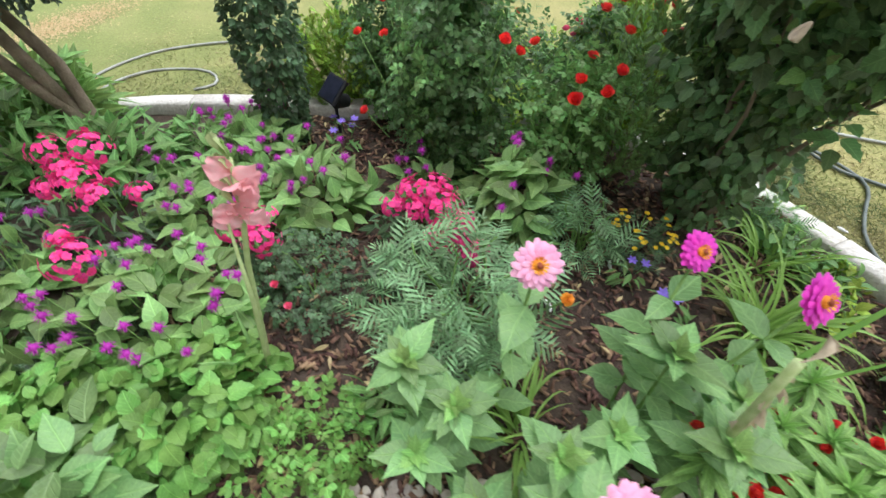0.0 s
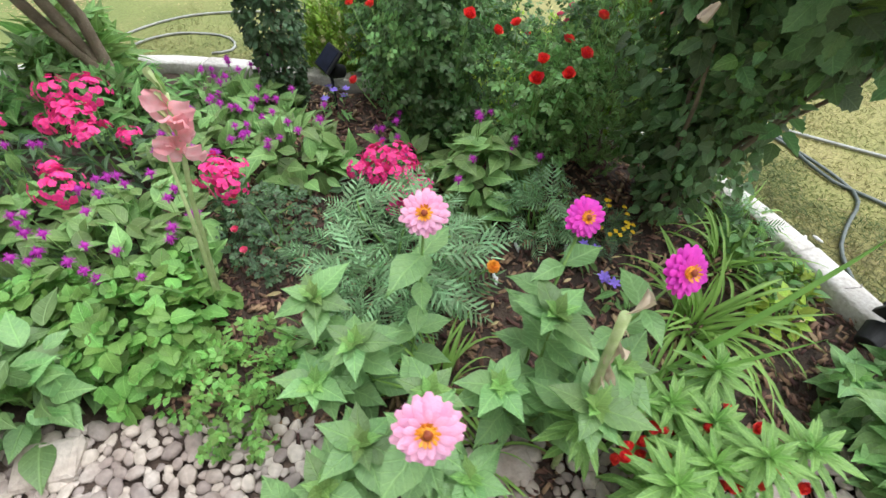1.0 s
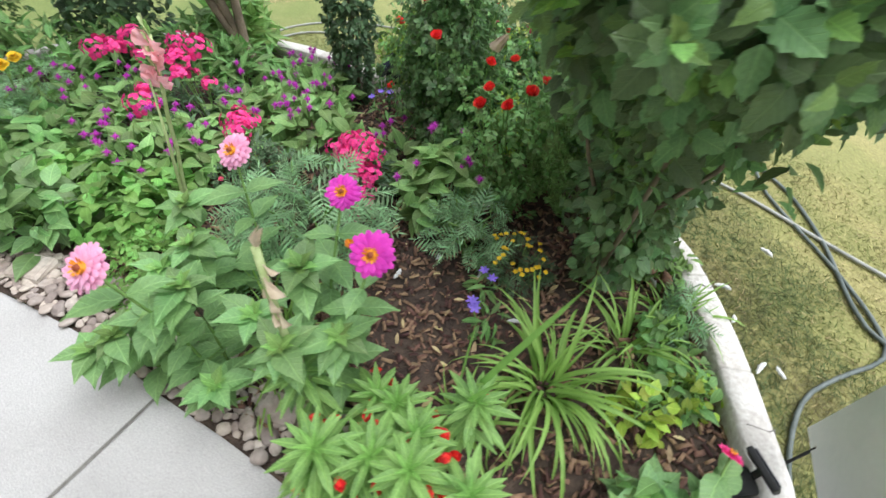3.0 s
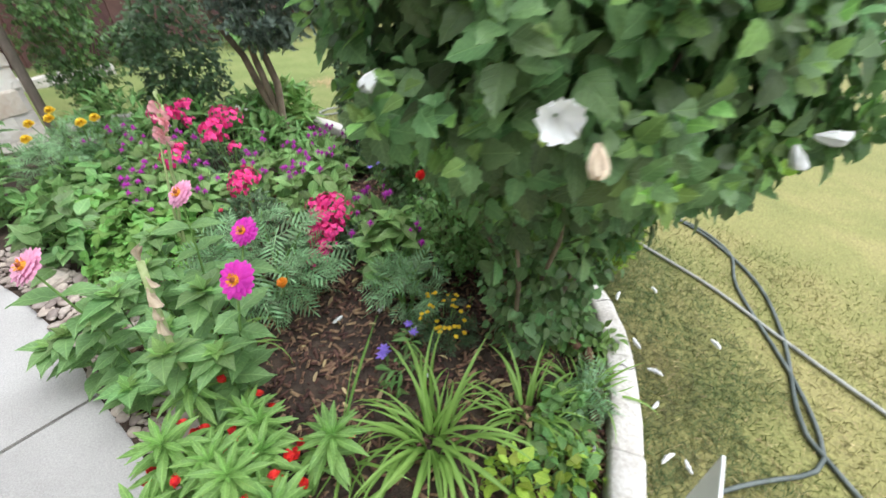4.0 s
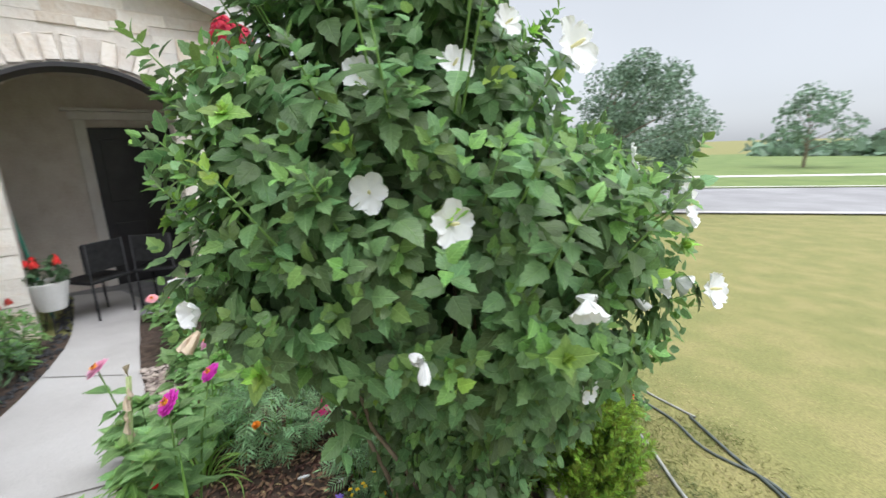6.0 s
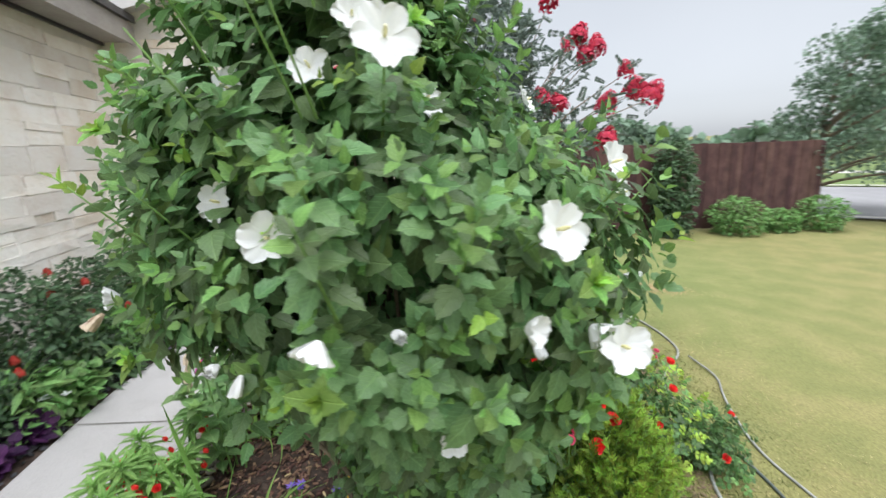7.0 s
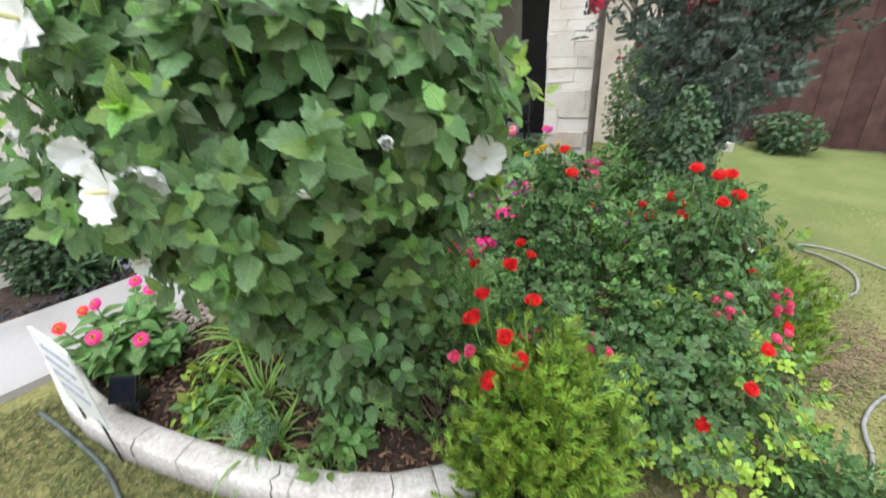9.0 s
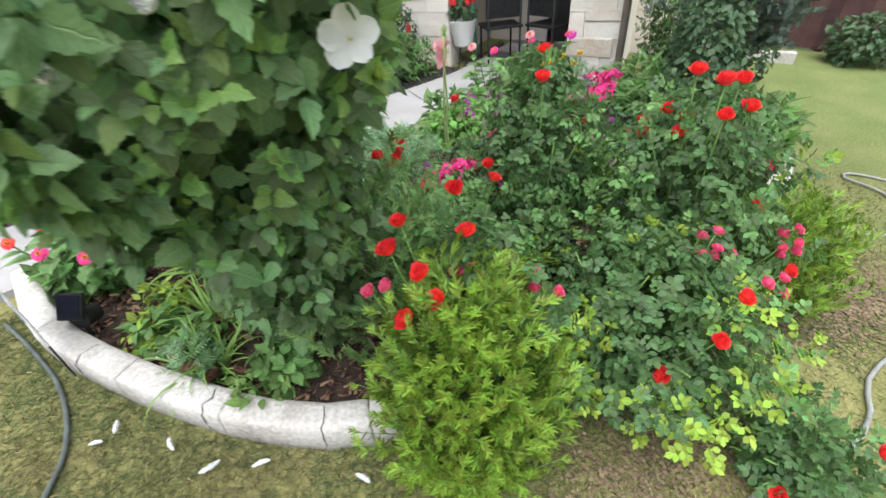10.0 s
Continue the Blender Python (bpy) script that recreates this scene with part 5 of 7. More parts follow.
def fern_plant(x, y, rad, high, n, seed, size=0.14):
    base = thing("marigold_plant", "tall feathery marigold plant with blue-green divided leaves", "flowering plant", (x, y, gz(x, y) + 0.02), "marigolds")
    leafy("foliage", FERN, n, [(0.03, rad * 0.5), (high * 0.5, rad), (high * 0.85, rad * 0.8), (high, rad * 0.25)], size, M_BLUE, base, seed, depth=0.7, lump=0.15, droop=-0.15, up=0.8, jitter=0.45)
    ends = [(math.cos(i * 0.9) * rad * 0.6, math.sin(i * 0.9) * rad * 0.6, high * (0.7 + 0.2 * (i % 2))) for i in range(8)]
    stems("stem", ends, (0, 0, -0.01), 0.006, 0.003, M_STEM, base, seed)
    return base


mg = fern_plant(1.76, 1.48, 0.27, 0.42, 190, 131, 0.15)
flower("marigold", M_ORANGE, mg, rel(mg, (2.06, 1.43, 0.35)), (0.4, -0.3, 1), 1.1, None, "flower", "single orange marigold bloom")
link("flower_stem", raw_mesh("flower_stem", *tube([(0.1, 0, 0.1), rel(mg, (2.02, 1.44, 0.28)), rel(mg, (2.06, 1.43, 0.345))], [0.004, 0.003, 0.002], 5)), M_STEM, mg)
fern_plant(2.2, 1.87, 0.15, 0.28, 80, 132, 0.12)
fern_plant(-0.1, 0.95, 0.26, 0.34, 160, 133, 0.12)
mq = fern_plant(-0.3, 1.1, 0.3, 0.36, 170, 134, 0.12)
for i, p in enumerate([(0.02, 1.12, 0.38), (-0.4, 0.87, 0.3), (-0.3, 0.98, 0.34), (-0.5, 1.0, 0.33), (-0.22, 0.83, 0.27), (-0.15, 1.2, 0.34)]):
    flower("marigold", M_YEL, mq, rel(mq, p), (0.2, -0.1, 1), 1.75, None, "flower", "yellow marigold pompom")
    q = rel(mq, p)
    link("flower_stem", raw_mesh("flower_stem", *tube([q * 0.4, q * 0.9 - Vector((0, 0, 0.02)), q], [0.004, 0.003, 0.002], 5)), M_STEM, mq)


def zinnia(x, y, blooms, shoots, seed, label):
    """An upright zinnia: stout stems, pairs of broad leaves, a leafy rosette or a bloom at each tip."""
    base = thing("zinnia", label, "flowering plant", (x, y, gz(x, y) + 0.02), "zinnias")
    r = np.random.default_rng(seed)
    pos, al, no, bits = [], [], [], []
    tipp, tipw = [], []
    for k, (p, mat) in enumerate([(b[0], b[1]) for b in blooms] + [(s, None) for s in shoots]):
        q = rel(base, p)
        root = Vector((q.x * 0.3, q.y * 0.3, -0.02))
        mid = root.lerp(q, 0.55) + Vector((r.uniform(-0.02, 0.02), r.uniform(-0.02, 0.02), 0.02))
        bits.append(tube([root, mid, q], [0.005, 0.004, 0.003], 6))
        for s in np.arange(0.25, 0.93 if mat else 0.99, 0.14):
            c = root.lerp(mid, s / 0.55) if s < 0.55 else mid.lerp(q, (s - 0.55) / 0.45)
            a0 = r.uniform(0, 3.14)
            for side in (0, math.pi):
                a = a0 + side
                pos.append(c)
                al.append((math.cos(a), math.sin(a), 0.25))
                no.append((-0.2 * math.cos(a), -0.2 * math.sin(a), 1))
        if mat is None:
            tipp.append(q)
            tipw.append((0, 0, 1))
        else:
            face = blooms[k][2]
            flower("zinnia", mat, base, q, face, blooms[k][3], (("zcentre", M_ORANGE), ("zeye", M_BROWNRED)), "flower", "", k)
    sizes = r.uniform(0.08, 0.125, len(pos))
    leaf_parts("leaf", ZLEAF, pos, al, no, sizes, M_PALE, base, seed)
    sticks("stem", bits, M_STEM, base)
    if tipp:
        tips("shoot_foliage", tipp, tipw, M_PALE, base, 0.095, ZLEAF, 6, seed, 22)
        tips("young_foliage", [t + Vector((0, 0, 0.006)) for t in tipp], tipw, M_FRESH, base, 0.045, ZLEAF, 7, seed + 1, 52)


zinnia(1.86, 1.12, [((1.90, 1.25, 0.715), M_PINK, (0.1, -0.6, 0.75), 0.98)], [(1.66, 1.15, 0.46), (1.78, 1.08, 0.42), (1.7, 1.0, 0.33)], 141, "zinnia with one pale pink double bloom and leafy shoots")
zinnia(2.2, 1.14, [((2.214, 1.325, 0.712), M_MAG, (0.3, -0.6, 0.8), 0.85), ((2.40, 1.236, 0.712), M_MAG, (0.4, -0.7, 0.7), 1.0)], [(2.2, 1.18, 0.56), (2.3, 1.03, 0.5), (2.12, 1.06, 0.42), (2.36, 1.14, 0.48)], 142, "zinnia with two bright magenta blooms above broad leaves")
zinnia(1.95, 0.96, [((2.004, 0.86, 0.7), M_PINK, (0.15, -0.6, 0.8), 1.05)], [(1.85, 0.9, 0.33), (1.98, 0.98, 0.5), (2.1, 0.9, 0.25), (1.72, 0.74, 0.22), (1.8, 0.8, 0.3)], 143, "zinnia with one large pink bloom leaning over the walkway")
zinnia(-0.55, 0.55, [((-0.46, 0.45, 0.44), M_CORAL, (0.6, 0.1, 0.8), 0.95), ((-0.71, 0.74, 0.42), M_MAG, (0.6, 0.1, 0.8), 0.9), ((-0.85, 0.6, 0.4), M_HOT, (0.5, 0, 0.9), 0.9), ((-0.6, 0.35, 0.36), M_HOT, (0.5, 0, 0.9), 0.8)], [(-0.4, 0.6, 0.3), (-0.7, 0.5, 0.28)], 144, "zinnia clump with coral and magenta blooms by the walkway")
zinnia(0.2, 0.55, [((0.26, 0.45, 0.46), M_CORAL, (0.6, 0.1, 0.8), 0.85), ((0.05, 0.5, 0.4), M_HOT, (0.6, 0.1, 0.8), 0.8)], [(0.3, 0.6, 0.34), (0.45, 0.66, 0.3), (0.1, 0.65, 0.33), (0.2, 0.7, 0.3)], 145, "zinnia with small coral blooms at the walkway edge")
zinnia(3.2, 1.3, [((3.27, 1.17, 0.4), M_HOT, (0.5, 0.4, 0.7), 0.6), ((3.1, 1.02, 0.38), M_HOT, (0.2, 0.4, 0.8), 0.65), ((3.07, 1.21, 0.4), M_HOT, (0.2, 0.5, 0.8), 0.6), ((3.31, 1.42, 0.38), M_HOT, (0.3, 0.6, 0.7), 0.62), ((3.18, 1.54, 0.36), M_HOT, (0.1, 0.7, 0.7), 0.6), ((3.4, 1.28, 0.4), M_RED, (0.3, 0.6, 0.7), 0.55), ((3.32, 1.1, 0.36), M_RED, (0.3, 0.5, 0.8), 0.5)], [(3.2, 1.3, 0.26), (3.3, 1.2, 0.22), (3.1, 1.4, 0.22), (3.15, 1.15, 0.24)], 146, "low bushy zinnia with small rose-red blooms at the bed's tip")


def gladiolus():
    base = thing("gladiolus", "leaning gladiolus spike with faded coral pink blooms", "flowering plant", (1.2, 1.24, gz(1.2, 1.24) + 0.02))
    top = rel(base, (1.29, 1.38, 0.79))
    pts = bend((0, 0, -0.02), top, 0.0, 7, 3, 0.006)
    link("stalk", raw_mesh("stalk", *tube(pts, np.linspace(0.009, 0.006, 7), 6)), M_SHEATH, base)
    link("side_stalk", raw_mesh("side_stalk", *tube([(0.01, -0.01, 0), rel(base, (1.25, 1.29, 0.4)), rel(base, (1.26, 1.33, 0.66))], [0.008, 0.006, 0.003], 6)), M_SHEATH, base)
    g = np.random.default_rng(6)
    n = 10
    spots = [tuple(top.lerp(Vector(pts[4]), 0.1 + 0.5 * k / (n - 1)) + Vector((0.003, -0.003, 0.0))) for k in range(n)]
    ways = np.stack([np.where(np.arange(n) % 3, 1, -0.5) * g.uniform(0.35, 0.8, n), g.uniform(-0.5, 0.1, n), g.uniform(0.1, 0.9, n)], 1)
    leaf_parts("petal", ruffled(0.5, 0.16, 0.35), spots, ways, g.normal(0, 0.25, (n, 3)) + (0.5, -0.8, 0.2), [float(q) for q in g.uniform(0.048, 0.064, n)], M_CORAL, base)
    leaf_parts("bud_sheath", ruffled(0.3, 0.1, 0.2), [tuple(top.lerp(Vector(pts[4]), q)) for q in (0.0, 0.14, 0.28, 0.42)], [(-0.25, -0.1, 1.0)] * 4, [(-0.4, -0.8, 0.3)] * 4, [0.06, 0.055, 0.055, 0.05], M_SHEATH, base)
    for i in range(3):
        p = top + Vector((0.0, 0, 0.004 + 0.012 * i))
        flower("bud", M_FRESH, base, p, (-0.25, 0.1, 1), 0.42 - 0.08 * i, None, "bud_sheath", "", i)
    r = np.random.default_rng(2)
    n = 7
    leaf_parts("blade", arching(4, 38, 0.022), np.zeros((n, 3)), np.stack([np.cos(np.arange(n) * 2.1), np.sin(np.arange(n) * 2.1), np.zeros(n)], 1), np.tile((0, 0, 1.0), (n, 1)), [float(q) for q in r.uniform(0.2, 0.42, n)], M_PALE, base)


gladiolus()


def dried_gladiolus():
    base = thing("dried_gladiolus", "spent gladiolus stalk with withered tan petals at its tip", "flowering plant", (2.33, 1.02, gz(2.33, 1.02) + 0.02))
    top = rel(base, (2.264, 1.08, 0.765))
    pts = bend((0, 0, -0.02), top, 0.0, 7, 4, 0.008)
    link("stalk", raw_mesh("stalk", *tube(pts, np.linspace(0.009, 0.009, 7), 6)), M_SHEATH, base)
    g = np.random.default_rng(7)
    n = 7
    spots = [tuple(top.lerp(Vector(pts[4]), 0.7 * k / (n - 1))) for k in range(n)]
    ways = np.stack([g.uniform(0.0, 0.5, n), g.uniform(-0.5, 0.1, n), np.where(np.arange(n) == 0, 0.6, -0.9)], 1)
    leaf_parts("withered_petal", ruffled(0.2, 0.2, 0.5), spots, ways, g.normal(0, 0.4, (n, 3)) + (0.2, -0.8, 0.2), [float(q) for q in g.uniform(0.045, 0.07, n)], M_DRY, base)


dried_gladiolus()


def leafy_plant(name, label, category, x, y, rad, high, n, template, size, mat, seed, droop=0.0, up=1.0, group="", squash=1.0):
    base = thing(name, label, category, (x, y, gz(x, y) + 0.02), group)
    leafy("foliage", template, n, [(0.01, rad * 0.8), (high * 0.5, rad), (high * 0.85, rad * 0.75), (high, rad * 0.2)], size, mat, base, seed, depth=0.7, lump=0.2, droop=droop, up=up, squash=squash)
    ends = [(math.cos(i * 1.1) * rad * 0.6, math.sin(i * 1.1) * rad * 0.6, high * 0.75) for i in range(7)]
    stems("stem", ends, (0, 0, -0.01), 0.004, 0.002, M_STEM, base, seed)
    return base


leafy_plant("chrysanthemum", "mound of lime-green lobed chrysanthemum leaves", "plant", 1.05, 1.12, 0.24, 0.27, 700, LOBED, 0.054, M_CHART, 151)
leafy_plant("chrysanthemum", "mound of lime-green lobed chrysanthemum leaves", "plant", 0.72, 1.0, 0.22, 0.24, 540, LOBED, 0.054, M_CHART, 152)
leafy_plant("salvia", "broad-leaved sage plant with soft grey-green leaves", "plant", 0.86, 0.86, 0.2, 0.32, 130, ZLEAF, 0.11, M_PALE, 153)
leafy_plant("salvia", "broad-leaved sage plant with soft grey-green leaves", "plant", 0.5, 0.85, 0.24, 0.26, 140, ZLEAF, 0.11, M_LEAF, 154)
leafy_plant("miniature_rose", "sprawling small-leaved rose seedling over the pebbles", "rose bush", 1.42, 1.02, 0.18, 0.2, 210, ROSELEAF, 0.06, M_CHART, 155)
leafy_plant("groundcover", "low dark feathery groundcover", "plant", 0.62, 1.25, 0.25, 0.12, 160, FERN, 0.08, M_DARK, 156)
leafy_plant("dianthus", "low tuft of narrow green leaves", "plant", 1.6, 1.2, 0.13, 0.15, 130, LANCE, 0.07, M_LEAF, 157)
leafy_plant("shasta_daisy", "leafy green perennial without blooms", "plant", 0.14, 2.16, 0.26, 0.32, 260, LANCE, 0.12, M_LEAF, 158, droop=-0.3)
leafy_plant("shasta_daisy", "leafy green perennial without blooms", "plant", -0.3, 2.2, 0.28, 0.4, 280, LANCE, 0.13, M_LEAF, 159, droop=-0.3)
leafy_plant("shasta_daisy", "leafy green perennial without blooms", "plant", -0.5, 1.75, 0.32, 0.4, 280, LANCE, 0.13, M_LEAF, 160, droop=-0.3)
leafy_plant("shasta_daisy", "leafy green perennial without blooms", "plant", -0.9, 1.4, 0.35, 0.4, 280, LANCE, 0.13, M_LEAF, 161, droop=-0.3)
leafy_plant("groundcover", "low green groundcover under the hibiscus", "plant", 2.98, 1.95, 0.1, 0.15, 90, OVATE, 0.045, M_LEAF, 162)
leafy_plant("groundcover", "low green groundcover under the hibiscus", "plant", 2.78, 2.3, 0.1, 0.2, 120, OVATE, 0.05, M_LEAF, 163)
leafy_plant("groundcover", "low green seedlings along the curb", "plant", 2.86, 2.3, 0.13, 0.14, 110, ZLEAF, 0.05, M_FRESH, 173)
leafy_plant("groundcover", "low green seedlings along the curb", "plant", 3.08, 1.82, 0.12, 0.14, 100, ZLEAF, 0.05, M_LEAF, 174)
leafy_plant("coleus", "small golden-leaved foliage plant by the curb", "plant", 3.02, 1.64, 0.09, 0.15, 60, OVATE, 0.045, M_GOLD, 164)
leafy_plant("groundcover", "low feathery silvery herb by the curb", "plant", 3.0, 2.05, 0.09, 0.18, 50, FERN, 0.08, M_BLUE, 169)
leafy_plant("zinnia_seedlings", "leafy zinnia seedlings under the rose-red blooms", "flowering plant", 3.2, 1.27, 0.2, 0.26, 170, ZLEAF, 0.08, M_LEAF, 170)
leafy_plant("coleus", "small golden-leaved foliage plant by the curb", "plant", 3.1, 1.8, 0.1, 0.13, 70, OVATE, 0.042, M_GOLD, 165)
leafy_plant("salvia", "dark leafy perennial among the zinnias", "plant", 0.2, 1.0, 0.3, 0.26, 240, OVATE, 0.09, M_LEAF, 166)
leafy_plant("salvia", "dark leafy perennial beside the walkway", "plant", -0.62, 0.3, 0.26, 0.3, 240, OVATE, 0.08, M_LEAF, 167)
leafy_plant("dianthus", "low tuft of narrow green leaves", "plant", 1.5, 1.65, 0.12, 0.14, 90, LANCE, 0.06, M_DARK, 168)


def balsam(x, y, seed, reds=8):
    """Upright stems, each with a whorled rosette of narrow leaves at its top and red blooms close under it."""
    base = thing("balsam", "balsam plant with whorls of narrow leaves and small red blooms", "flowering plant", (x, y, gz(x, y) + 0.02), "balsams")
    r = np.random.default_rng(seed)
    bits = []
    old, young = ([], [], [], []), ([], [], [], [])
    for k in range(4):
        a, q = k * 1.57 + r.uniform(-0.4, 0.4), r.uniform(0.06, 0.13)
        top = Vector((math.cos(a) * q * 1.2, math.sin(a) * q * 1.2, r.uniform(0.24, 0.4)))
        root = Vector((math.cos(a) * q * 0.4, math.sin(a) * q * 0.4, -0.02))
        bits.append(tube([root, root.lerp(top, 0.5), top], [0.008, 0.007, 0.004], 6))
        for ring_no, (q, count, el, size) in enumerate(((1.0, 6, 60, 0.045), (0.99, 7, 34, 0.076), (0.95, 8, 12, 0.1), (0.87, 7, -6, 0.106), (0.7, 5, -14, 0.1), (0.48, 3, -20, 0.09))):
            c = root.lerp(top, q)
            for j in range(count):
                b = j * 6.283 / count + ring_no * 0.6 + r.uniform(-0.15, 0.15)
                e = radians(el + r.uniform(-8, 8))
                store = young if ring_no == 0 else old
                store[0].append(tuple(c))
                store[1].append((math.cos(b) * math.cos(e), math.sin(b) * math.cos(e), math.sin(e)))
                store[2].append((-math.cos(b) * math.sin(e), -math.sin(b) * math.sin(e), math.cos(e)))
                store[3].append(float(size * r.uniform(0.85, 1.15)))
        for j in range(reds // 2):
            c = root.lerp(top, r.uniform(0.62, 0.9))
            b = r.uniform(0, 6.28)
            flower("rose", M_RED, base, c + Vector((math.cos(b), math.sin(b), 0.25)) * 0.07, (math.cos(b), math.sin(b), 0.8), 0.7, None, "bloom")
    leaf_parts("leaf", SLIM, *old, M_FRESH, base, seed)
    leaf_parts("young_leaf", SLIM, *young, M_CHART, base, seed)
    sticks("stem", bits, M_STEM, base)


leafy_plant("evergreen_shrub", "dense dark evergreen shrub beneath the crape myrtle", "shrub", -0.95, 1.95, 0.36, 1.15, 3000, OVATE, 0.055, M_DARK, 171)
leafy_plant("shasta_daisy", "leafy green perennial without blooms", "plant", 0.42, 2.42, 0.18, 0.22, 150, LANCE, 0.1, M_LEAF, 175, droop=-0.3)
leafy_plant("grassy_perennial", "light green feathery perennial at the back of the bed", "plant", -0.36, 2.5, 0.24, 0.44, 260, LANCE, 0.2, M_FRESH, 172, droop=-0.5)


balsam(2.45, 1.06, 171)
balsam(2.64, 1.13, 172)
balsam(2.58, 0.97, 173)


def daylily(x, y, n, ln, seed, mat=M_BLADE, name="daylily", label="clump of arching strap-leaved daylily foliage"):
    base = thing(name, label, "plant", (x, y, gz(x, y) + 0.02), "daylilies")
    r = np.random.default_rng(seed)
    for k, (lean, droop, width) in enumerate(((10, 125, 0.021), (22, 150, 0.023), (32, 165, 0.02), (5, 85, 0.019))):
        m = n // 4 + 1
        a = r.uniform(0, 6.28, m)
        along = np.stack([np.cos(a), np.sin(a), np.zeros(m)], 1)
        pos = along * 0.025 + r.normal(0, 0.015, (m, 3)) * (1, 1, 0)
        leaf_parts("blade", arching(lean, droop, width), pos, along, r.normal(0, 0.25, (m, 3)) + (0, 0, 1), [(float(q), float(q)) for q in ln * r.uniform(0.55, 1.25, m)], mat, base, seed)


daylily(2.76, 1.55, 72, 0.37, 181)
daylily(2.9, 1.86, 46, 0.3, 182)
daylily(2.62, 1.3, 22, 0.24, 183)
daylily(2.97, 2.08, 56, 0.25, 184)
daylily(1.98, 1.15, 40, 0.26, 185)
daylily(2.12, 1.0, 20, 0.2, 186)


def iris(x, y):
    base = thing("iris", "a few long pale iris blades leaning over the bed", "plant", (x, y, gz(x, y) + 0.02))
    ends = [(2.77, 1.36, 0.8), (2.72, 1.22, 0.6), (2.55, 1.42, 0.42)]
    for e in ends:
        d = rel(base, e)
        leaf_parts("blade", blade([0.008, 0.011, 0.011, 0.01, 0.007, 0.0005], 0.3, 0.04), [(0, 0, 0)], [tuple(d)], [(-0.2, -0.8, 0.6)], [d.length], M_CHART, base)


iris(2.58, 1.32)


def small_flowers(name, label, x, y, rad, high, n, heads, kind, mat, seed, leaf=FERN, lmat=M_DARK, scale=1.0):
    base = thing(name, label, "flowering plant", (x, y, gz(x, y) + 0.02))
    leafy("foliage", leaf, n, [(0.01, rad * 0.7), (high * 0.6, rad), (high, rad * 0.5)], 0.06, lmat, base, seed, depth=0.7, up=0.9, droop=0.0)
    p, out = crown(heads, [(high * 0.7, rad), (high * 1.1, rad * 0.6)], depth=0.7, seed=seed + 1)
    bits = []
    for q in p:
        q = Vector(q)
        top = q + Vector((0, 0, 0.03))
        bits.append(tube([q * 0.7, q, top], [0.0015, 0.0013, 0.001], 4))
        flower(kind, mat, base, top, (q.x, q.y, 0.6), scale)
    sticks("flower_stem", bits, M_STEM, base)


small_flowers("signet_marigold", "low cushion of tiny yellow marigolds on dark leaves", 2.43, 1.9, 0.13, 0.16, 120, 30, "tagetes", M_YEL, 191, FERN, M_DARK, 0.8)
small_flowers("bellflower", "sparse clump of violet-blue star flowers over mulch", 2.49, 1.6, 0.07, 0.14, 26, 3, "star", M_LAV, 192, LANCE, M_LEAF, 0.9)
small_flowers("bellflower", "sparse clump of violet-blue star flowers over mulch", 2.38, 1.76, 0.06, 0.1, 16, 2, "star", M_LAV, 193, LANCE, M_LEAF, 0.8)
small_flowers("bellflower", "sparse clump of violet-blue star flowers over mulch", 1.12, 2.5, 0.09, 0.2, 30, 5, "star", M_LAV, 194, LANCE, M_LEAF, 0.9)


# ---- solar spotlights, sign, hose, litter ----
def solar_light(x, y, z, turn, tilt, size=0.12, label="black solar garden spotlight on a stake, panel tilted to the sky"):
    base = thing("solar_spotlight", label, "garden light", (x, y, gz(x, y) + 0.03), "solar spotlights")
    m = pose(0, 0, z - base.location.z, tilt, 0, turn)
    bm = bmesh.new()
    boxed(bm, (size, size, 0.018), (0, 0, 0), 0, 0.005)
    p = part("panel_housing", bm, M_BLACK, base)
    p.matrix_local = m
    bm = bmesh.new()
    boxed(bm, (size * 0.86, size * 0.86, 0.004), (0, 0, 0.0115), 0, 0.001)
    c = part("solar_cell", bm, M_PANEL, p, "dark blue solar cell")
    bm = bmesh.new()
    bmesh.ops.create_cone(bm, cap_ends=True, segments=16, radius1=0.032, radius2=0.04, depth=0.075, matrix=pose(0, 0.035, -0.055, 70, 0, 0))
    bmesh.ops.bevel(bm, geom=bm.edges[:], offset=0.003, segments=1, affect='EDGES')
    part("lamp_head", bm, M_BLACK, base).matrix_local = pose(0, 0, z - base.location.z - 0.02, 0, 0, turn)
    link("stake", raw_mesh("stake", *tube([(0, 0, -0.06), (0, 0, z - base.location.z - 0.01)], [0.007, 0.009], 8)), M_BLACK, base)


solar_light(1.07, 2.59, 0.22, -40, 42, 0.13)
solar_light(3.29, 1.63, 0.24, 140, 55, 0.1)


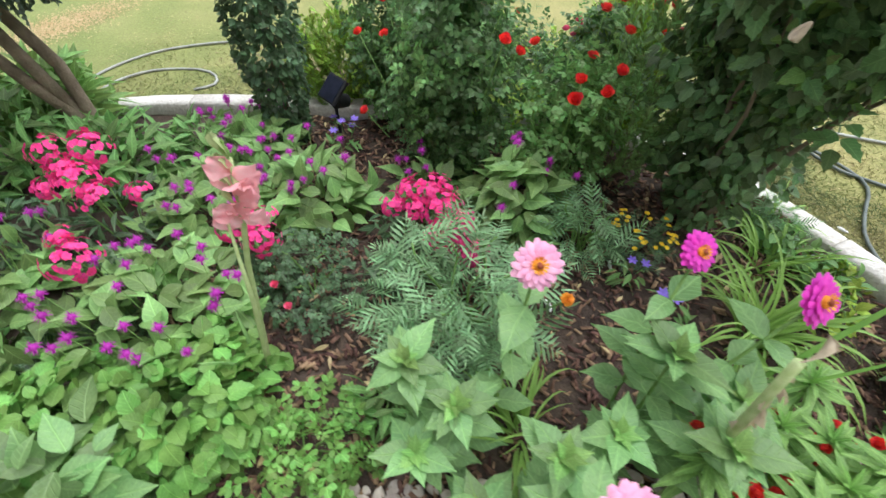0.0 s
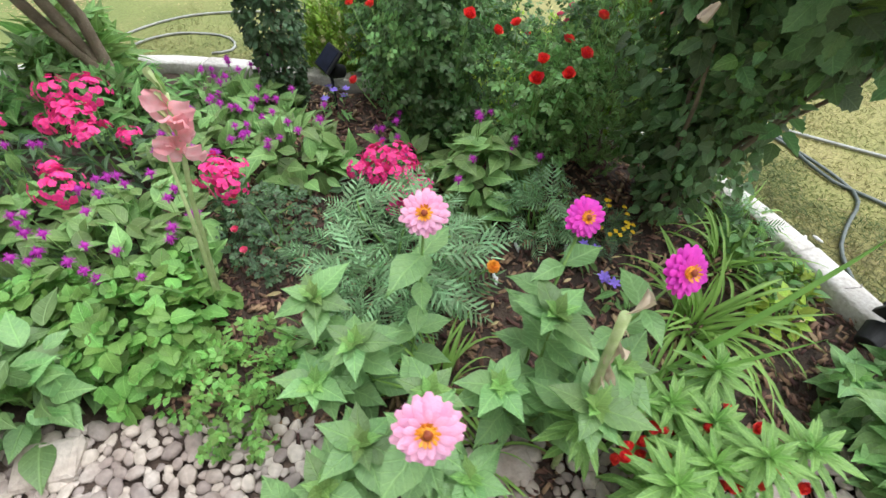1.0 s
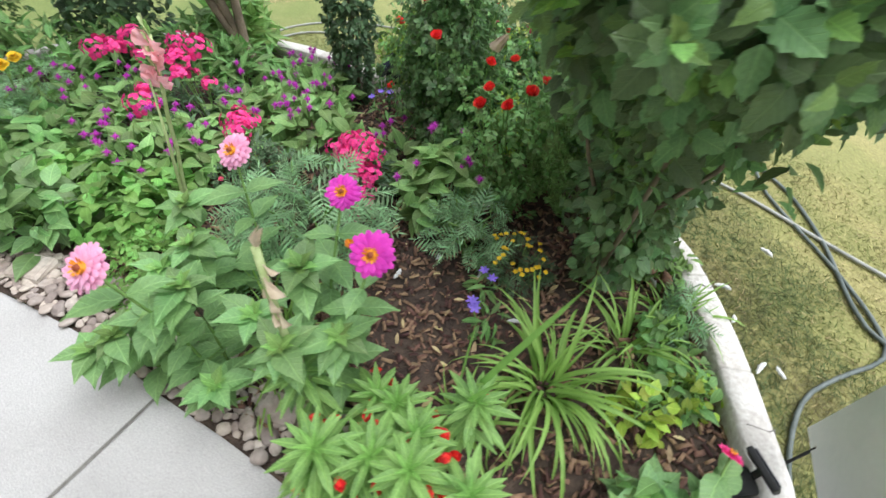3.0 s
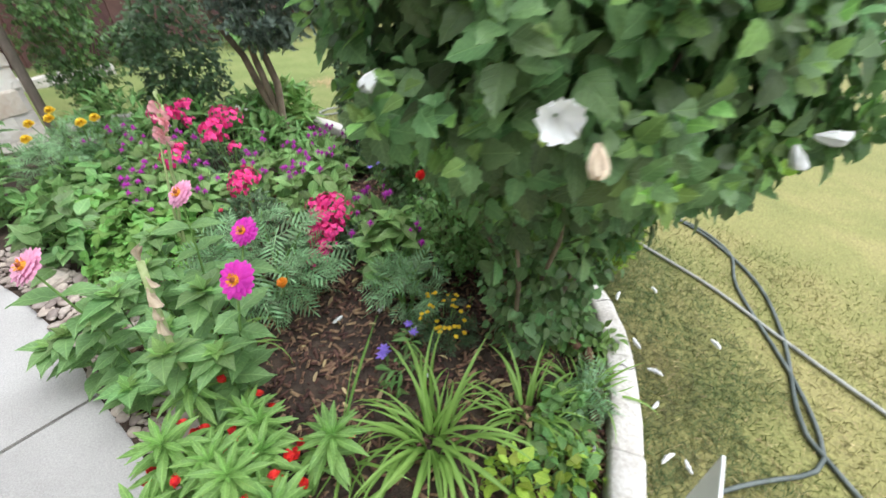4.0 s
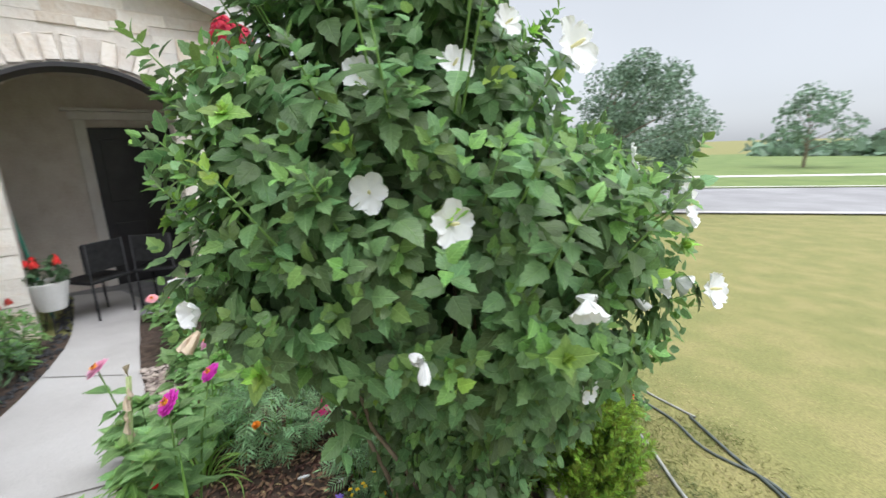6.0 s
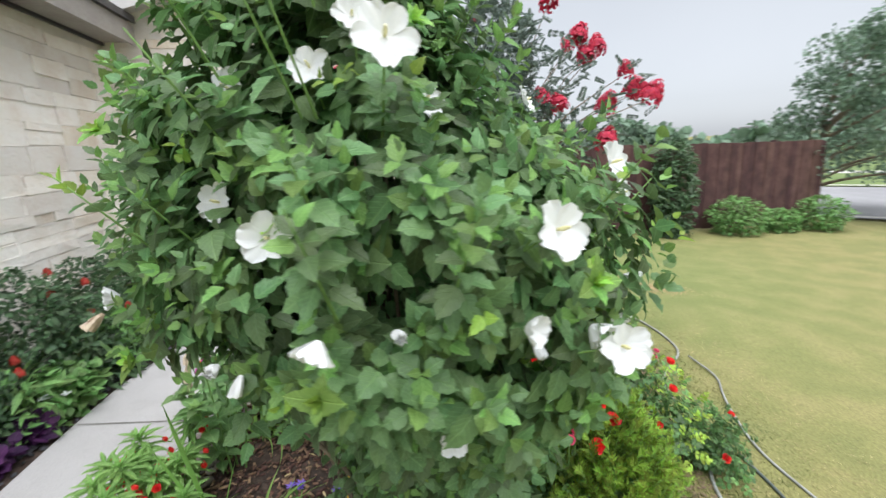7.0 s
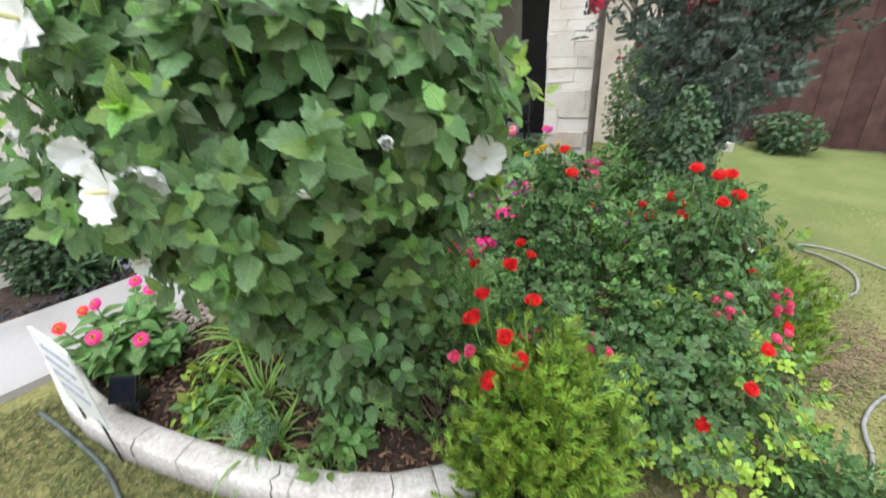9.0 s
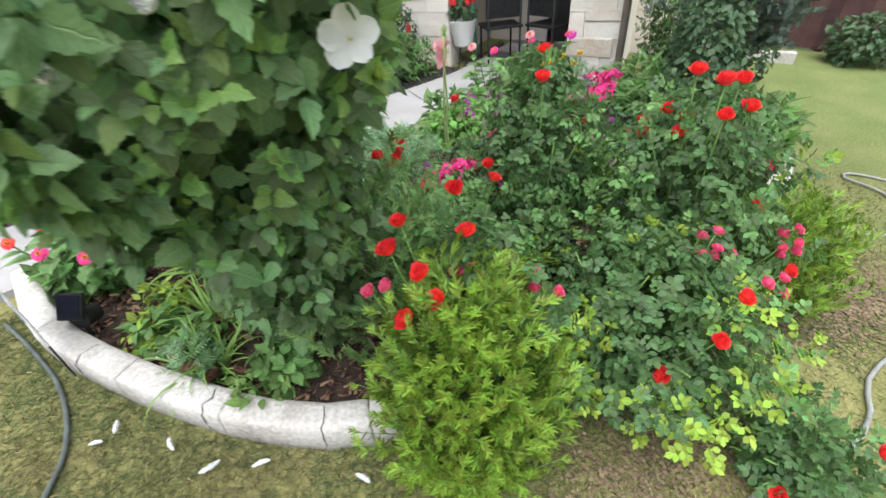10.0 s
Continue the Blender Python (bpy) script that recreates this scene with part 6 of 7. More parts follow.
def garden_sign():
    """A small arched enamel plate on two legs at the tip of the bed; its writing is worn to bars."""
    x, y = 3.4, 1.676
    base = thing("garden_sign", "white arched metal garden sign with worn dark writing", "sign", (x, y, gz(x, y)))
    m = pose(0, 0, 0.185, 0, 0, 286)
    bm = bmesh.new()
    w, h = 0.3, 0.33
    outline = [(-w / 2, 0)] + [(-w / 2 + w * i / 12, h * (0.97 + 0.03 * math.sin(math.pi * i / 12) ** 0.5)) for i in range(13)] + [(w / 2, 0)]
    vs = [bm.verts.new((a, 0.0025, b)) for a, b in outline]
    f = bm.faces.new(vs)
    ex = bmesh.ops.extrude_face_region(bm, geom=[f])
    bmesh.ops.translate(bm, vec=(0, -0.005, 0), verts=[v for v in ex["geom"] if isinstance(v, bmesh.types.BMVert)])
    bmesh.ops.recalc_face_normals(bm, faces=bm.faces[:])
    plate = part("plate", bm, M_SIGN, base)
    plate.matrix_local = m
    r = random.Random(6)
    for row in range(4):
        xx = -w * 0.36
        while xx < w * 0.34:
            ln = r.uniform(0.02, 0.05)
            bm = bmesh.new()
            boxed(bm, (ln, 0.002, 0.014), (xx + ln / 2, 0.0042, h * 0.8 - row * 0.055))
            xx += ln + 0.008
            part("writing_bar", bm, M_INK, plate)
    bits = [tube([(q, 0, -0.25), (q, 0, 0.02)], [0.004, 0.004], 6) for q in (-0.09, 0.09)]
    for leg in sticks("leg", bits, M_BLACK, base):
        leg.matrix_local = m


garden_sign()


def hose(name, pts, rad, mat, label):
    line = smooth_line(pts, 0.06)
    p3 = [(x, y, gz(x, y) + rad * 0.8) for x, y in line]
    ob = link(name, raw_mesh(name, *tube(p3, [rad] * len(p3), 8)), mat)
    tagged(ob, label, "hose")


hose("garden_hose", [(4.3, 2.05), (3.68, 2.49), (3.53, 2.64), (3.36, 3.08), (3.13, 3.45), (2.75, 3.72), (2.4, 3.79), (2.05, 3.87)], 0.0085, M_HOSE, "dark garden hose trailing across the lawn")
hose("garden_hose", [(2.06, 3.9), (1.67, 3.83), (1.3, 3.87), (1.04, 3.93), (0.78, 4.0), (0.45, 3.95)], 0.007, M_HOSE2, "thin grey hose lying on the dry lawn")
hose("garden_hose", [(4.2, 2.75), (3.64, 2.95), (3.35, 3.06), (3.0, 3.2), (2.57, 3.3), (2.2, 3.42), (1.94, 3.46), (1.77, 3.52), (1.5, 3.6), (1.3, 3.6), (1.15, 3.56), (0.84, 3.62), (0.42, 3.88), (0.12, 3.91), (-0.24, 3.84), (-0.57, 3.68), (-0.75, 3.45), (-0.82, 3.2), (-0.76, 3.02), (-0.66, 3.02), (-0.62, 3.2), (-0.46, 3.36), (-0.16, 3.4), (0.0, 3.32), (0.05, 3.2), (-0.05, 3.12)], 0.0088, M_HOSE2, "long garden hose looped over the lawn beside the bed")
hose("garden_hose", [(3.57, 1.3), (3.5, 1.5), (3.42, 1.8), (3.42, 2.07), (3.5, 2.25), (3.62, 2.45), (3.6, 2.6), (3.45, 2.85), (3.1, 3.3), (2.95, 3.62), (2.65, 3.78), (2.33, 3.69), (2.04, 3.74), (1.7, 3.7)], 0.008, M_HOSE, "thin grey hose running along the curb")


def litter():
    r = np.random.default_rng(9)
    bedx = []
    while len(bedx) < 8500:
        x, y = r.uniform(0.6, 3.4), r.uniform(0.9, 2.8)
        if inside(BED, x, y):
            bedx.append((x, y, gz(x, y) + 0.045 + 0.04 * noise.noise(Vector((x, y, 0)) * 4.0) + r.uniform(-0.008, 0.008)))
    p = np.array(bedx)
    n = len(p)
    chip = (np.array([(-0.5, 0, 0), (0.5, 0, 0), (0.4, 1, 0.05), (-0.4, 1, 0), (-0.45, 0.02, -0.3), (0.45, 0.02, -0.3), (0.35, 0.98, -0.3), (-0.35, 0.98, -0.3)], float), np.array([(0, 1, 2), (0, 2, 3), (0, 5, 1), (0, 4, 5), (1, 5, 6), (1, 6, 2), (2, 6, 7), (2, 7, 3), (3, 7, 4), (3, 4, 0)]))
    a = r.uniform(0, 6.28, n)
    along = np.stack([np.cos(a), np.sin(a), r.normal(0, 0.25, n)], 1)
    nor = r.normal(0, 0.3, (n, 3)) + (0, 0, 1)
    ln = r.uniform(0.012, 0.045, n)
    ob = link("mulch", scatter("mulch", chip, p, along, nor, np.stack([ln * 0.35, ln, ln * 0.25], 1), smooth=False), M_CHIP)
    tagged(ob, "brown shredded bark mulch strewn over the bed", "mulch", kind="stuff")
    q = p[:240] + (0, 0, 0.012)
    m = len(q)
    ob = link("leaf_litter", scatter("leaf_litter", LANCE, q, along[:m], nor[:m], r.uniform(0.03, 0.06, m)), M_DRYLEAF)
    tagged(ob, "pale dry leaves scattered on the mulch", "leaf litter", kind="stuff")


litter()


def fallen_petals():
    r = random.Random(12)
    me = raw_mesh("fallen_bloom", *tube([(0, 0, 0), (0.002, 0, 0.012), (0.003, 0.002, 0.028), (0.001, 0.003, 0.045), (-0.003, 0.002, 0.06)], [0.003, 0.008, 0.011, 0.009, 0.003], 7))
    spots = [(3.28, 2.08), (3.36, 2.12), (3.16, 2.3), (3.06, 2.42), (2.99, 2.5), (2.76, 2.71), (2.82, 2.94), (3.16, 2.79), (2.07, 1.63), (2.13, 1.8), (2.53, 1.69), (2.11, 2.2), (3.11, 1.94), (2.33, 1.79), (2.94, 2.02), (2.85, 2.24), (3.0, 2.14)]
    for i, (x, y) in enumerate(spots):
        ob = link("fallen_bloom", me, M_WHITE)
        ob.matrix_world = Matrix.Translation((x, y, gz(x, y) + (0.055 if inside(BED, x, y) else 0.018))) @ pose(0, 0, 0, 84, 0, r.uniform(0, 360)) @ Matrix.Scale(r.uniform(0.7, 1.05), 4)
        tagged(ob, "wilted furled white bloom lying on the ground", "petal", "fallen blooms")


fallen_petals()


def pine_cones():
    scale = blade([0.15, 0.4, 0.3, 0.02], 0.3, -0.3)
    bits = []
    for i in range(54):
        s = i / 53
        a = i * 2.4
        q = 0.024 * math.sin(math.pi * (0.15 + 0.8 * s)) + 0.002
        bits.append(moved(scale, Matrix.Translation((math.cos(a) * q * 0.4, math.sin(a) * q * 0.4, 0.055 * s)) @ Matrix.Rotation(a - math.pi / 2, 4, 'Z') @ Matrix.Rotation(radians(25 + 35 * s), 4, 'X') @ Matrix.Scale(0.022 * (1.1 - 0.5 * s), 4)))
    me = raw_mesh("pine_cone", *merge(*bits, moved(dome(0.014, 0.05, 8, 4), Matrix.Translation((0, 0, 0)))))
    for i, (x, y) in enumerate([(3.06, 2.04), (3.0, 2.1), (2.965, 2.16), (2.91, 2.19), (2.85, 2.23), (2.79, 2.27)]):
        ob = link("pine_cone", me, M_CONE)
        ob.matrix_world = Matrix.Translation((x, y, gz(x, y) + 0.1)) @ pose(0, 0, 0, 75 + 10 * (i % 2), 0, i * 70)
        tagged(ob, "brown open pine cone lying inside the curb", "pine cone", "pine cones")


pine_cones()


def grass():
    """Grass blades over the near lawn; thinner with distance."""
    r = np.random.default_rng(4)
    p, far = [], []
    for n, x0, x1, y0, y1, grow in ((42000, 2.0, 4.6, 1.2, 4.0, 1.0), (26000, -1.0, 2.4, 2.8, 4.4, 1.0)):
        p.append(np.stack([r.uniform(x0, x1, n), r.uniform(y0, y1, n)], 1))
        far.append(np.full(n, grow))
    p, far = np.concatenate(p), np.concatenate(far)
    lo = np.array([noise.noise(Vector((x * 1.6, y * 1.6, 3))) for x, y in p])
    keep = np.array([not inside(BED, x, y) and not inside(WALKPOLY, x, y) for x, y in p]) & (lo + r.uniform(-0.5, 0.5, len(p)) > -0.35)
    p, far = p[keep], far[keep]
    n = len(p)
    pos = np.stack([p[:, 0], p[:, 1], [gz(x, y) - 0.006 for x, y in p]], 1)
    along = r.normal(0, 1.0, (n, 3)) * (1, 1, 0) + (0, 0, 0.6)
    edge = np.clip((4.4 - np.maximum(p[:, 1], 4.4 - (p[:, 0] + 1) * 1.5)) * 1.6, 0.25, 1.0)
    ln = r.uniform(0.014, 0.034, n) * far * edge
    ob = link("grass", scatter("grass", GRASSB, pos, along, r.normal(0, 1, (n, 3)), np.stack([ln * 1.1, ln, ln], 1)), M_GRASS)
    tagged(ob, "short dry-tipped lawn grass along the bed", "grass", kind="stuff")
    # worn, thatchy turf beside the curb, its colour darkened to stand in for shade
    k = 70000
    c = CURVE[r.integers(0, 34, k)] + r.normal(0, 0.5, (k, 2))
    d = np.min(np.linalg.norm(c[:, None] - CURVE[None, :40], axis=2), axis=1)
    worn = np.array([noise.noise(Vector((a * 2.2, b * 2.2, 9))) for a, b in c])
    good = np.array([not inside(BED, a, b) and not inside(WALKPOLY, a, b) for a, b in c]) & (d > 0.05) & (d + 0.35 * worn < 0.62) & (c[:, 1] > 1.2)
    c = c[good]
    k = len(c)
    ob = link("worn_grass", scatter("worn_grass", GRASSB, np.stack([c[:, 0], c[:, 1], [gz(a, b) - 0.002 for a, b in c]], 1), r.normal(0, 1.0, (k, 3)) * (1, 1, 0) + (0, 0, 0.35), r.normal(0, 0.7, (k, 3)) + (0, 0, 1), np.stack([r.uniform(0.016, 0.026, k), r.uniform(0.025, 0.055, k), np.full(k, 0.012)], 1)), M_WORN_SHADED)
    tagged(ob, "worn brown-green thatchy turf beside the curb, darkened as if shaded", "grass", kind="stuff")
    m = 4200
    q = pos[r.integers(0, n, m)] + r.normal(0, 0.02, (m, 3)) * (1, 1, 0) + (0, 0, 0.008)
    flat = r.normal(0, 1, (m, 3)) * (1, 1, 0.08)
    ob = link("thatch", scatter("thatch", GRASSB, q, flat, r.normal(0, 0.3, (m, 3)) + (0, 0, 1), np.stack([np.full(m, 0.016), r.uniform(0.02, 0.06, m), np.full(m, 0.008)], 1)), M_DRYLEAF)
    tagged(ob, "dry straw-coloured clippings lying in the lawn", "clippings", kind="stuff")


grass()


def south_bed():
    """Planting between the walkway and the garage wall, set out by metres along the wall and out from it."""
    def at(along, out):
        return -0.15 + 0.945 * along - 0.327 * out, -1.325 + 0.327 * along + 0.945 * out

    for i, (along, out, rad, high) in enumerate([(0.45, 0.28, 0.26, 0.7), (1.0, 0.3, 0.28, 0.82), (1.6, 0.27, 0.27, 0.8), (2.2, 0.25, 0.27, 0.86), (2.75, 0.24, 0.25, 0.72), (3.3, 0.22, 0.22, 0.6), (3.85, 0.2, 0.2, 0.5)]):
        leafy_plant("boxwood", "rounded dark evergreen shrub in front of the stone wall", "shrub", *at(along, out), rad, high, 2300, OVATE, 0.042, M_DARK, 201 + i, group="evergreen shrubs")
    for i, (along, out, high) in enumerate([(0.7, 0.6, 0.5), (1.25, 0.5, 0.75), (1.75, 0.5, 0.52), (2.05, 0.45, 0.8), (2.55, 0.42, 0.45)]):
        base = leafy_plant("celosia", "dark leafy plant with upright red flower plumes", "flowering plant", *at(along, out), 0.19, high * 0.86, 250, LANCE, 0.1, M_DARK if i % 2 else M_LEAF, 211 + i, droop=-0.2, group="red plumes")
        for k in range(3):
            a = k * 1.7 + i
            flower("cluster", M_PLUME, base, (math.cos(a) * 0.11, math.sin(a) * 0.11, high * (0.86 + 0.12 * (k % 2))), (0.1, 0, 1), 0.36, None, "flower_plume")
    for i, (along, out) in enumerate([(2.9, 0.4), (2.62, 0.44), (3.15, 0.38)]):
        leafy_plant("heuchera", "mound of dark purple leaves at the walkway edge", "plant", *at(along, out), 0.13, 0.14, 120, ROUNDL, 0.075, M_PURPLE, 221 + i, group="purple mounds")
    leafy_plant("liriope", "dark grassy tuft at the walkway edge", "plant", *at(3.75, 0.34), 0.14, 0.2, 220, LANCE, 0.13, M_DARK, 229, droop=-0.4)
    leafy_plant("dusty_miller", "silvery white-leaved plant in the shaded bed", "plant", *at(3.5, 0.34), 0.13, 0.2, 130, LANCE, 0.07, M_SILVER, 223)
    for i, (along, out, rad, high, leaf, m) in enumerate([(2.85, 0.22, 0.2, 0.34, ROUNDL, M_LEAF), (3.1, 0.28, 0.17, 0.28, OVATE, M_LEAF), (3.35, 0.3, 0.18, 0.3, ROUNDL, M_LEAF), (1.9, 0.48, 0.2, 0.34, OVATE, M_DARK), (1.5, 0.5, 0.22, 0.38, LANCE, M_DARK), (2.3, 0.46, 0.18, 0.3, ROUNDL, M_LEAF), (0.95, 0.58, 0.22, 0.4, LANCE, M_DARK), (0.4, 0.62, 0.2, 0.36, LANCE, M_LEAF)]):
        leafy_plant("begonia", "leafy green bedding plant in the shaded bed", "plant", *at(along, out), rad, high, 240, leaf, 0.072, m, 231 + i, group="shade plants")
    daylily(*at(3.55, 0.2), 60, 0.36, 225, M_LEAF)
    small_flowers("vinca", "low plant with white five-petalled flowers", *at(2.42, 0.5), 0.12, 0.18, 90, 6, "hibiscus", M_WHITE, 227, OVATE, M_LEAF, 0.45)
    r = np.random.default_rng(3)
    p = []
    for i in range(700):
        k = r.integers(0, len(SOUTH) - 1)
        q = SOUTH[k] + r.normal(0, 0.03, 2) + (0.02, -0.07)
        if q[0] < 4.5 and not inside(WALKPOLY, *q):
            p.append((q[0], q[1], gz(*q) + 0.02 + r.uniform(0, 0.012)))
    p = np.array(p)
    v, t = dome(1, 0.8, 6, 2, 0.3, 1)
    ob = link("edging_gravel", scatter("edging_gravel", (v, t), p, r.normal(0, 1, (len(p), 3)), r.normal(0, 0.2, (len(p), 3)) + (0, 0, 1), r.uniform(0.01, 0.022, len(p))), M_BLACKROCK)
    tagged(ob, "black gravel edging along the walkway", "gravel", kind="stuff")


south_bed()


# ---- house ----
WL, WJ = Vector((-0.41, -0.79, 0)), Vector((-1.02, 0.47, 0))
W_DIR = (WL - WJ).normalized()
W_NOR = Vector((-W_DIR.y, W_DIR.x, 0))
FLOOR = -0.06
ARCH_W = (WJ - WL).length
SPRING, RISE = 1.96, 0.34
W_END = 1.87


def wall_point(s, z, off=0.0):
    """A place on the entry wall: s metres north of the arch's south jamb."""
    p = WL - W_DIR * s + W_NOR * off
    return Vector((p.x, p.y, z))


JAMB = 0.08


def arch_top(s):
    """Height of the arch's underside across the opening."""
    u = (s - JAMB) / (ARCH_W - JAMB) * 2 - 1
    return SPRING + RISE * math.sqrt(max(0.0, 1 - u * u)) if abs(u) < 1 else SPRING


def gable(s):
    """Top of the entry wall: a low gable over the arch."""
    return 3.28 - 0.345 * abs(s - 0.7)


def entry_wall():
    bm = bmesh.new()
    cuts = sorted({-0.95, -0.4, ARCH_W, W_END} | set(np.linspace(JAMB, ARCH_W, 17)))
    for a, b in zip(cuts, cuts[1:]):
        mid = (a + b) / 2
        lows = (arch_top(a), arch_top(b)) if JAMB <= mid <= ARCH_W else (-0.8, -0.8)
        vs = [[bm.verts.new(wall_point(s, z, off)) for off in (0, -0.28)] for s, z in ((a, lows[0]), (b, lows[1]), (b, gable(b)), (a, gable(a)))]
        for i in range(4):
            j = (i + 1) % 4
            bm.faces.new((vs[i][0], vs[j][0], vs[j][1], vs[i][1]))
        bm.faces.new([v[0] for v in vs])
        bm.faces.new([v[1] for v in vs][::-1])
    bmesh.ops.remove_doubles(bm, verts=bm.verts[:], dist=0.0005)
    bmesh.ops.recalc_face_normals(bm, faces=bm.faces[:])
    ob = tagged(part("wall_entry", bm, M_MORTAR), "cream limestone entry wall with an arched porch opening", "wall", kind="structure")
    # dark lip lining the arch and standing out of it
    bm = bmesh.new()
    rows = []
    for k in range(21):
        u = (k / 20) * 2 - 1
        s = 0.68 + 0.73 * u
        z = SPRING - 0.015 + (RISE - 0.03) * (1 - abs(u) ** 2.2)
        rows.append([bm.verts.new(wall_point(s, z + dz, off)) for dz, off in ((0.0, 0.3), (0.035, 0.3), (0.06, -0.02), (0.0, -0.02))])
    for a, b in zip(rows, rows[1:]):
        for i in range(4):
            bm.faces.new((a[i], a[(i + 1) % 4], b[(i + 1) % 4], b[i]))
    bm.faces.new(rows[0])
    bm.faces.new(rows[-1][::-1])
    bmesh.ops.recalc_face_normals(bm, faces=bm.faces[:])
    tagged(part("trim", bm, M_DOOR), "dark curved metal canopy lip over the porch arch", "trim", kind="structure")
    return ob


WALL = entry_wall()

# the garage's side wall runs along the shrub bed, from the inner corner towards the street
G0, G_DIR = Vector((-0.15, -1.325, 0)), Vector((0.945, 0.327, 0))
G_NOR = Vector((-0.327, 0.945, 0))
EAVE, G_LONG = 2.66, 4.62


def garage_point(s, z, off=0.0):
    """A place on the garage wall: s metres east of the inner corner."""
    p = G0 + G_DIR * s + G_NOR * off
    return Vector((p.x, p.y, z))


def slab(name, a, b, z0, z1, thick, mat, label, category):
    """An upright slab over the line a-b."""
    bm = bmesh.new()
    a, b = Vector(a), Vector(b)
    boxed(bm, ((b - a).length, thick, z1 - z0), ((a.x + b.x) / 2, (a.y + b.y) / 2, (z0 + z1) / 2), math.atan2(b.y - a.y, b.x - a.x), 0.003)
    return tagged(part(name, bm, mat), label, category, kind="structure")


GARAGE = slab("wall_garage", garage_point(0, 0, -0.14), garage_point(G_LONG, 0, -0.14), -0.8, EAVE + 0.05, 0.28, M_MORTAR, "cream limestone garage wall beside the shrub bed", "wall")
slab("wall_garage_front", garage_point(G_LONG - 0.14, 0, -0.28), garage_point(G_LONG - 0.14, 0, -5.0), -0.8, EAVE + 0.05, 0.28, M_MORTAR, "cream limestone street front of the garage", "wall")


def coursed(owner, place, turn, s0, s1, top, blocked, seed):
    """Coursed blocks of uneven length, a little proud of the mortar, each a piece of its own."""
    r = random.Random(seed)
    z = -0.35
    while z < 3.4:
        h = r.choice((0.08, 0.11, 0.14, 0.17, 0.2, 0.24))
        s = s0 - r.uniform(0, 0.25)
        while s < s1:
            w = r.uniform(0.24, 0.72) if h > 0.1 else r.uniform(0.18, 0.5)
            a, b = max(s, s0), min(s + w, s1)
            s += w
            split = r.uniform(0.35, 0.65) if h > 0.14 and r.random() < 0.45 else 1.0
            for c, e in blocked(a, b, z, z + h):
                if e - c < 0.05 or z + h > min(top(c), top(e)) - 0.01:
                    continue
                for lo, hi in ((0.0, split), (split, 1.0)):
                    if hi - lo > 0.1:
                        ob = new("stone", STONES[r.randrange(len(STONES))])
                        ob.parent = owner
                        ob.matrix_local = Matrix.Translation(place((c + e) / 2, z + h * (lo + hi) / 2 + r.uniform(-0.005, 0.005), 0.0)) @ pose(0, 0, 0, 0, r.uniform(-1.2, 1.2), turn) @ Matrix.Diagonal((e - c - 0.004, r.uniform(0.012, 0.034), h * (hi - lo) - 0.004, 1))
        z += h


def stone_kinds():
    kinds = []
    for k in range(10):
        bm = bmesh.new()
        boxed(bm, (1, 1, 1))
        r = random.Random(k)
        bmesh.ops.bevel(bm, geom=bm.edges[:], offset=0.028, segments=1, affect='EDGES')
        for v in bm.verts:
            v.co += Vector((r.uniform(-0.02, 0.02), r.uniform(-0.16, 0.16), r.uniform(-0.045, 0.045)))
        me = bpy.data.meshes.new("stone")
        bm.to_mesh(me)
        bm.free()
        me.materials.append(M_STONE if k < 9 else M_STONETAN)
        kinds.append(me)
    return kinds


def stones():
    turn = math.degrees(math.atan2(-W_DIR.y, -W_DIR.x))

    def round_arch(a, b, z0, z1):
        """What is left of a block once the opening and its ring of arch stones are cut out."""
        if z0 > SPRING + RISE + 0.17:
            return [(a, b)]
        lo, hi = (JAMB - 0.005, ARCH_W + 0.005) if z0 < SPRING - 0.1 else (-0.12, ARCH_W + 0.16)
        if z0 > SPRING + 0.2:
            lo, hi = 0.08, ARCH_W - 0.08
        return [q for q in ((a, min(b, lo)), (max(a, hi), b)) if q[1] > q[0]]

    coursed(WALL, wall_point, turn, -0.6, W_END, gable, round_arch, 8)
    # long upright stones standing round the arch
    for k in range(19):
        a = math.pi * (1 - (k + 0.5) / 19)
        s = ARCH_W / 2 + (ARCH_W / 2 + 0.1) * math.cos(a)
        z = SPRING + 0.04 + (RISE + 0.11) * math.sin(a)
        lean = math.degrees(math.atan2(math.cos(a) * 0.75, 0.45 + math.sin(a)))
        ob = new("stone", STONES[k % 8])
        ob.parent = WALL
        ob.matrix_local = Matrix.Translation(wall_point(s, z, 0.008)) @ pose(0, 0, 0, 0, 0, turn) @ pose(0, 0, 0, 0, lean, 0) @ Matrix.Diagonal((0.1, 0.05, 0.2, 1))
    coursed(GARAGE, garage_point, math.degrees(math.atan2(G_DIR.y, G_DIR.x)), 0.0, G_LONG, lambda s: EAVE, lambda a, b, z0, z1: [(a, b)], 9)
    # reveal of the arch's north jamb
    coursed(WALL, lambda s, z, off: wall_point(ARCH_W - 0.003 - off, z, -s), turn + 90, 0.0, 0.28, lambda s: SPRING, lambda a, b, z0, z1: [(a, b)], 10)


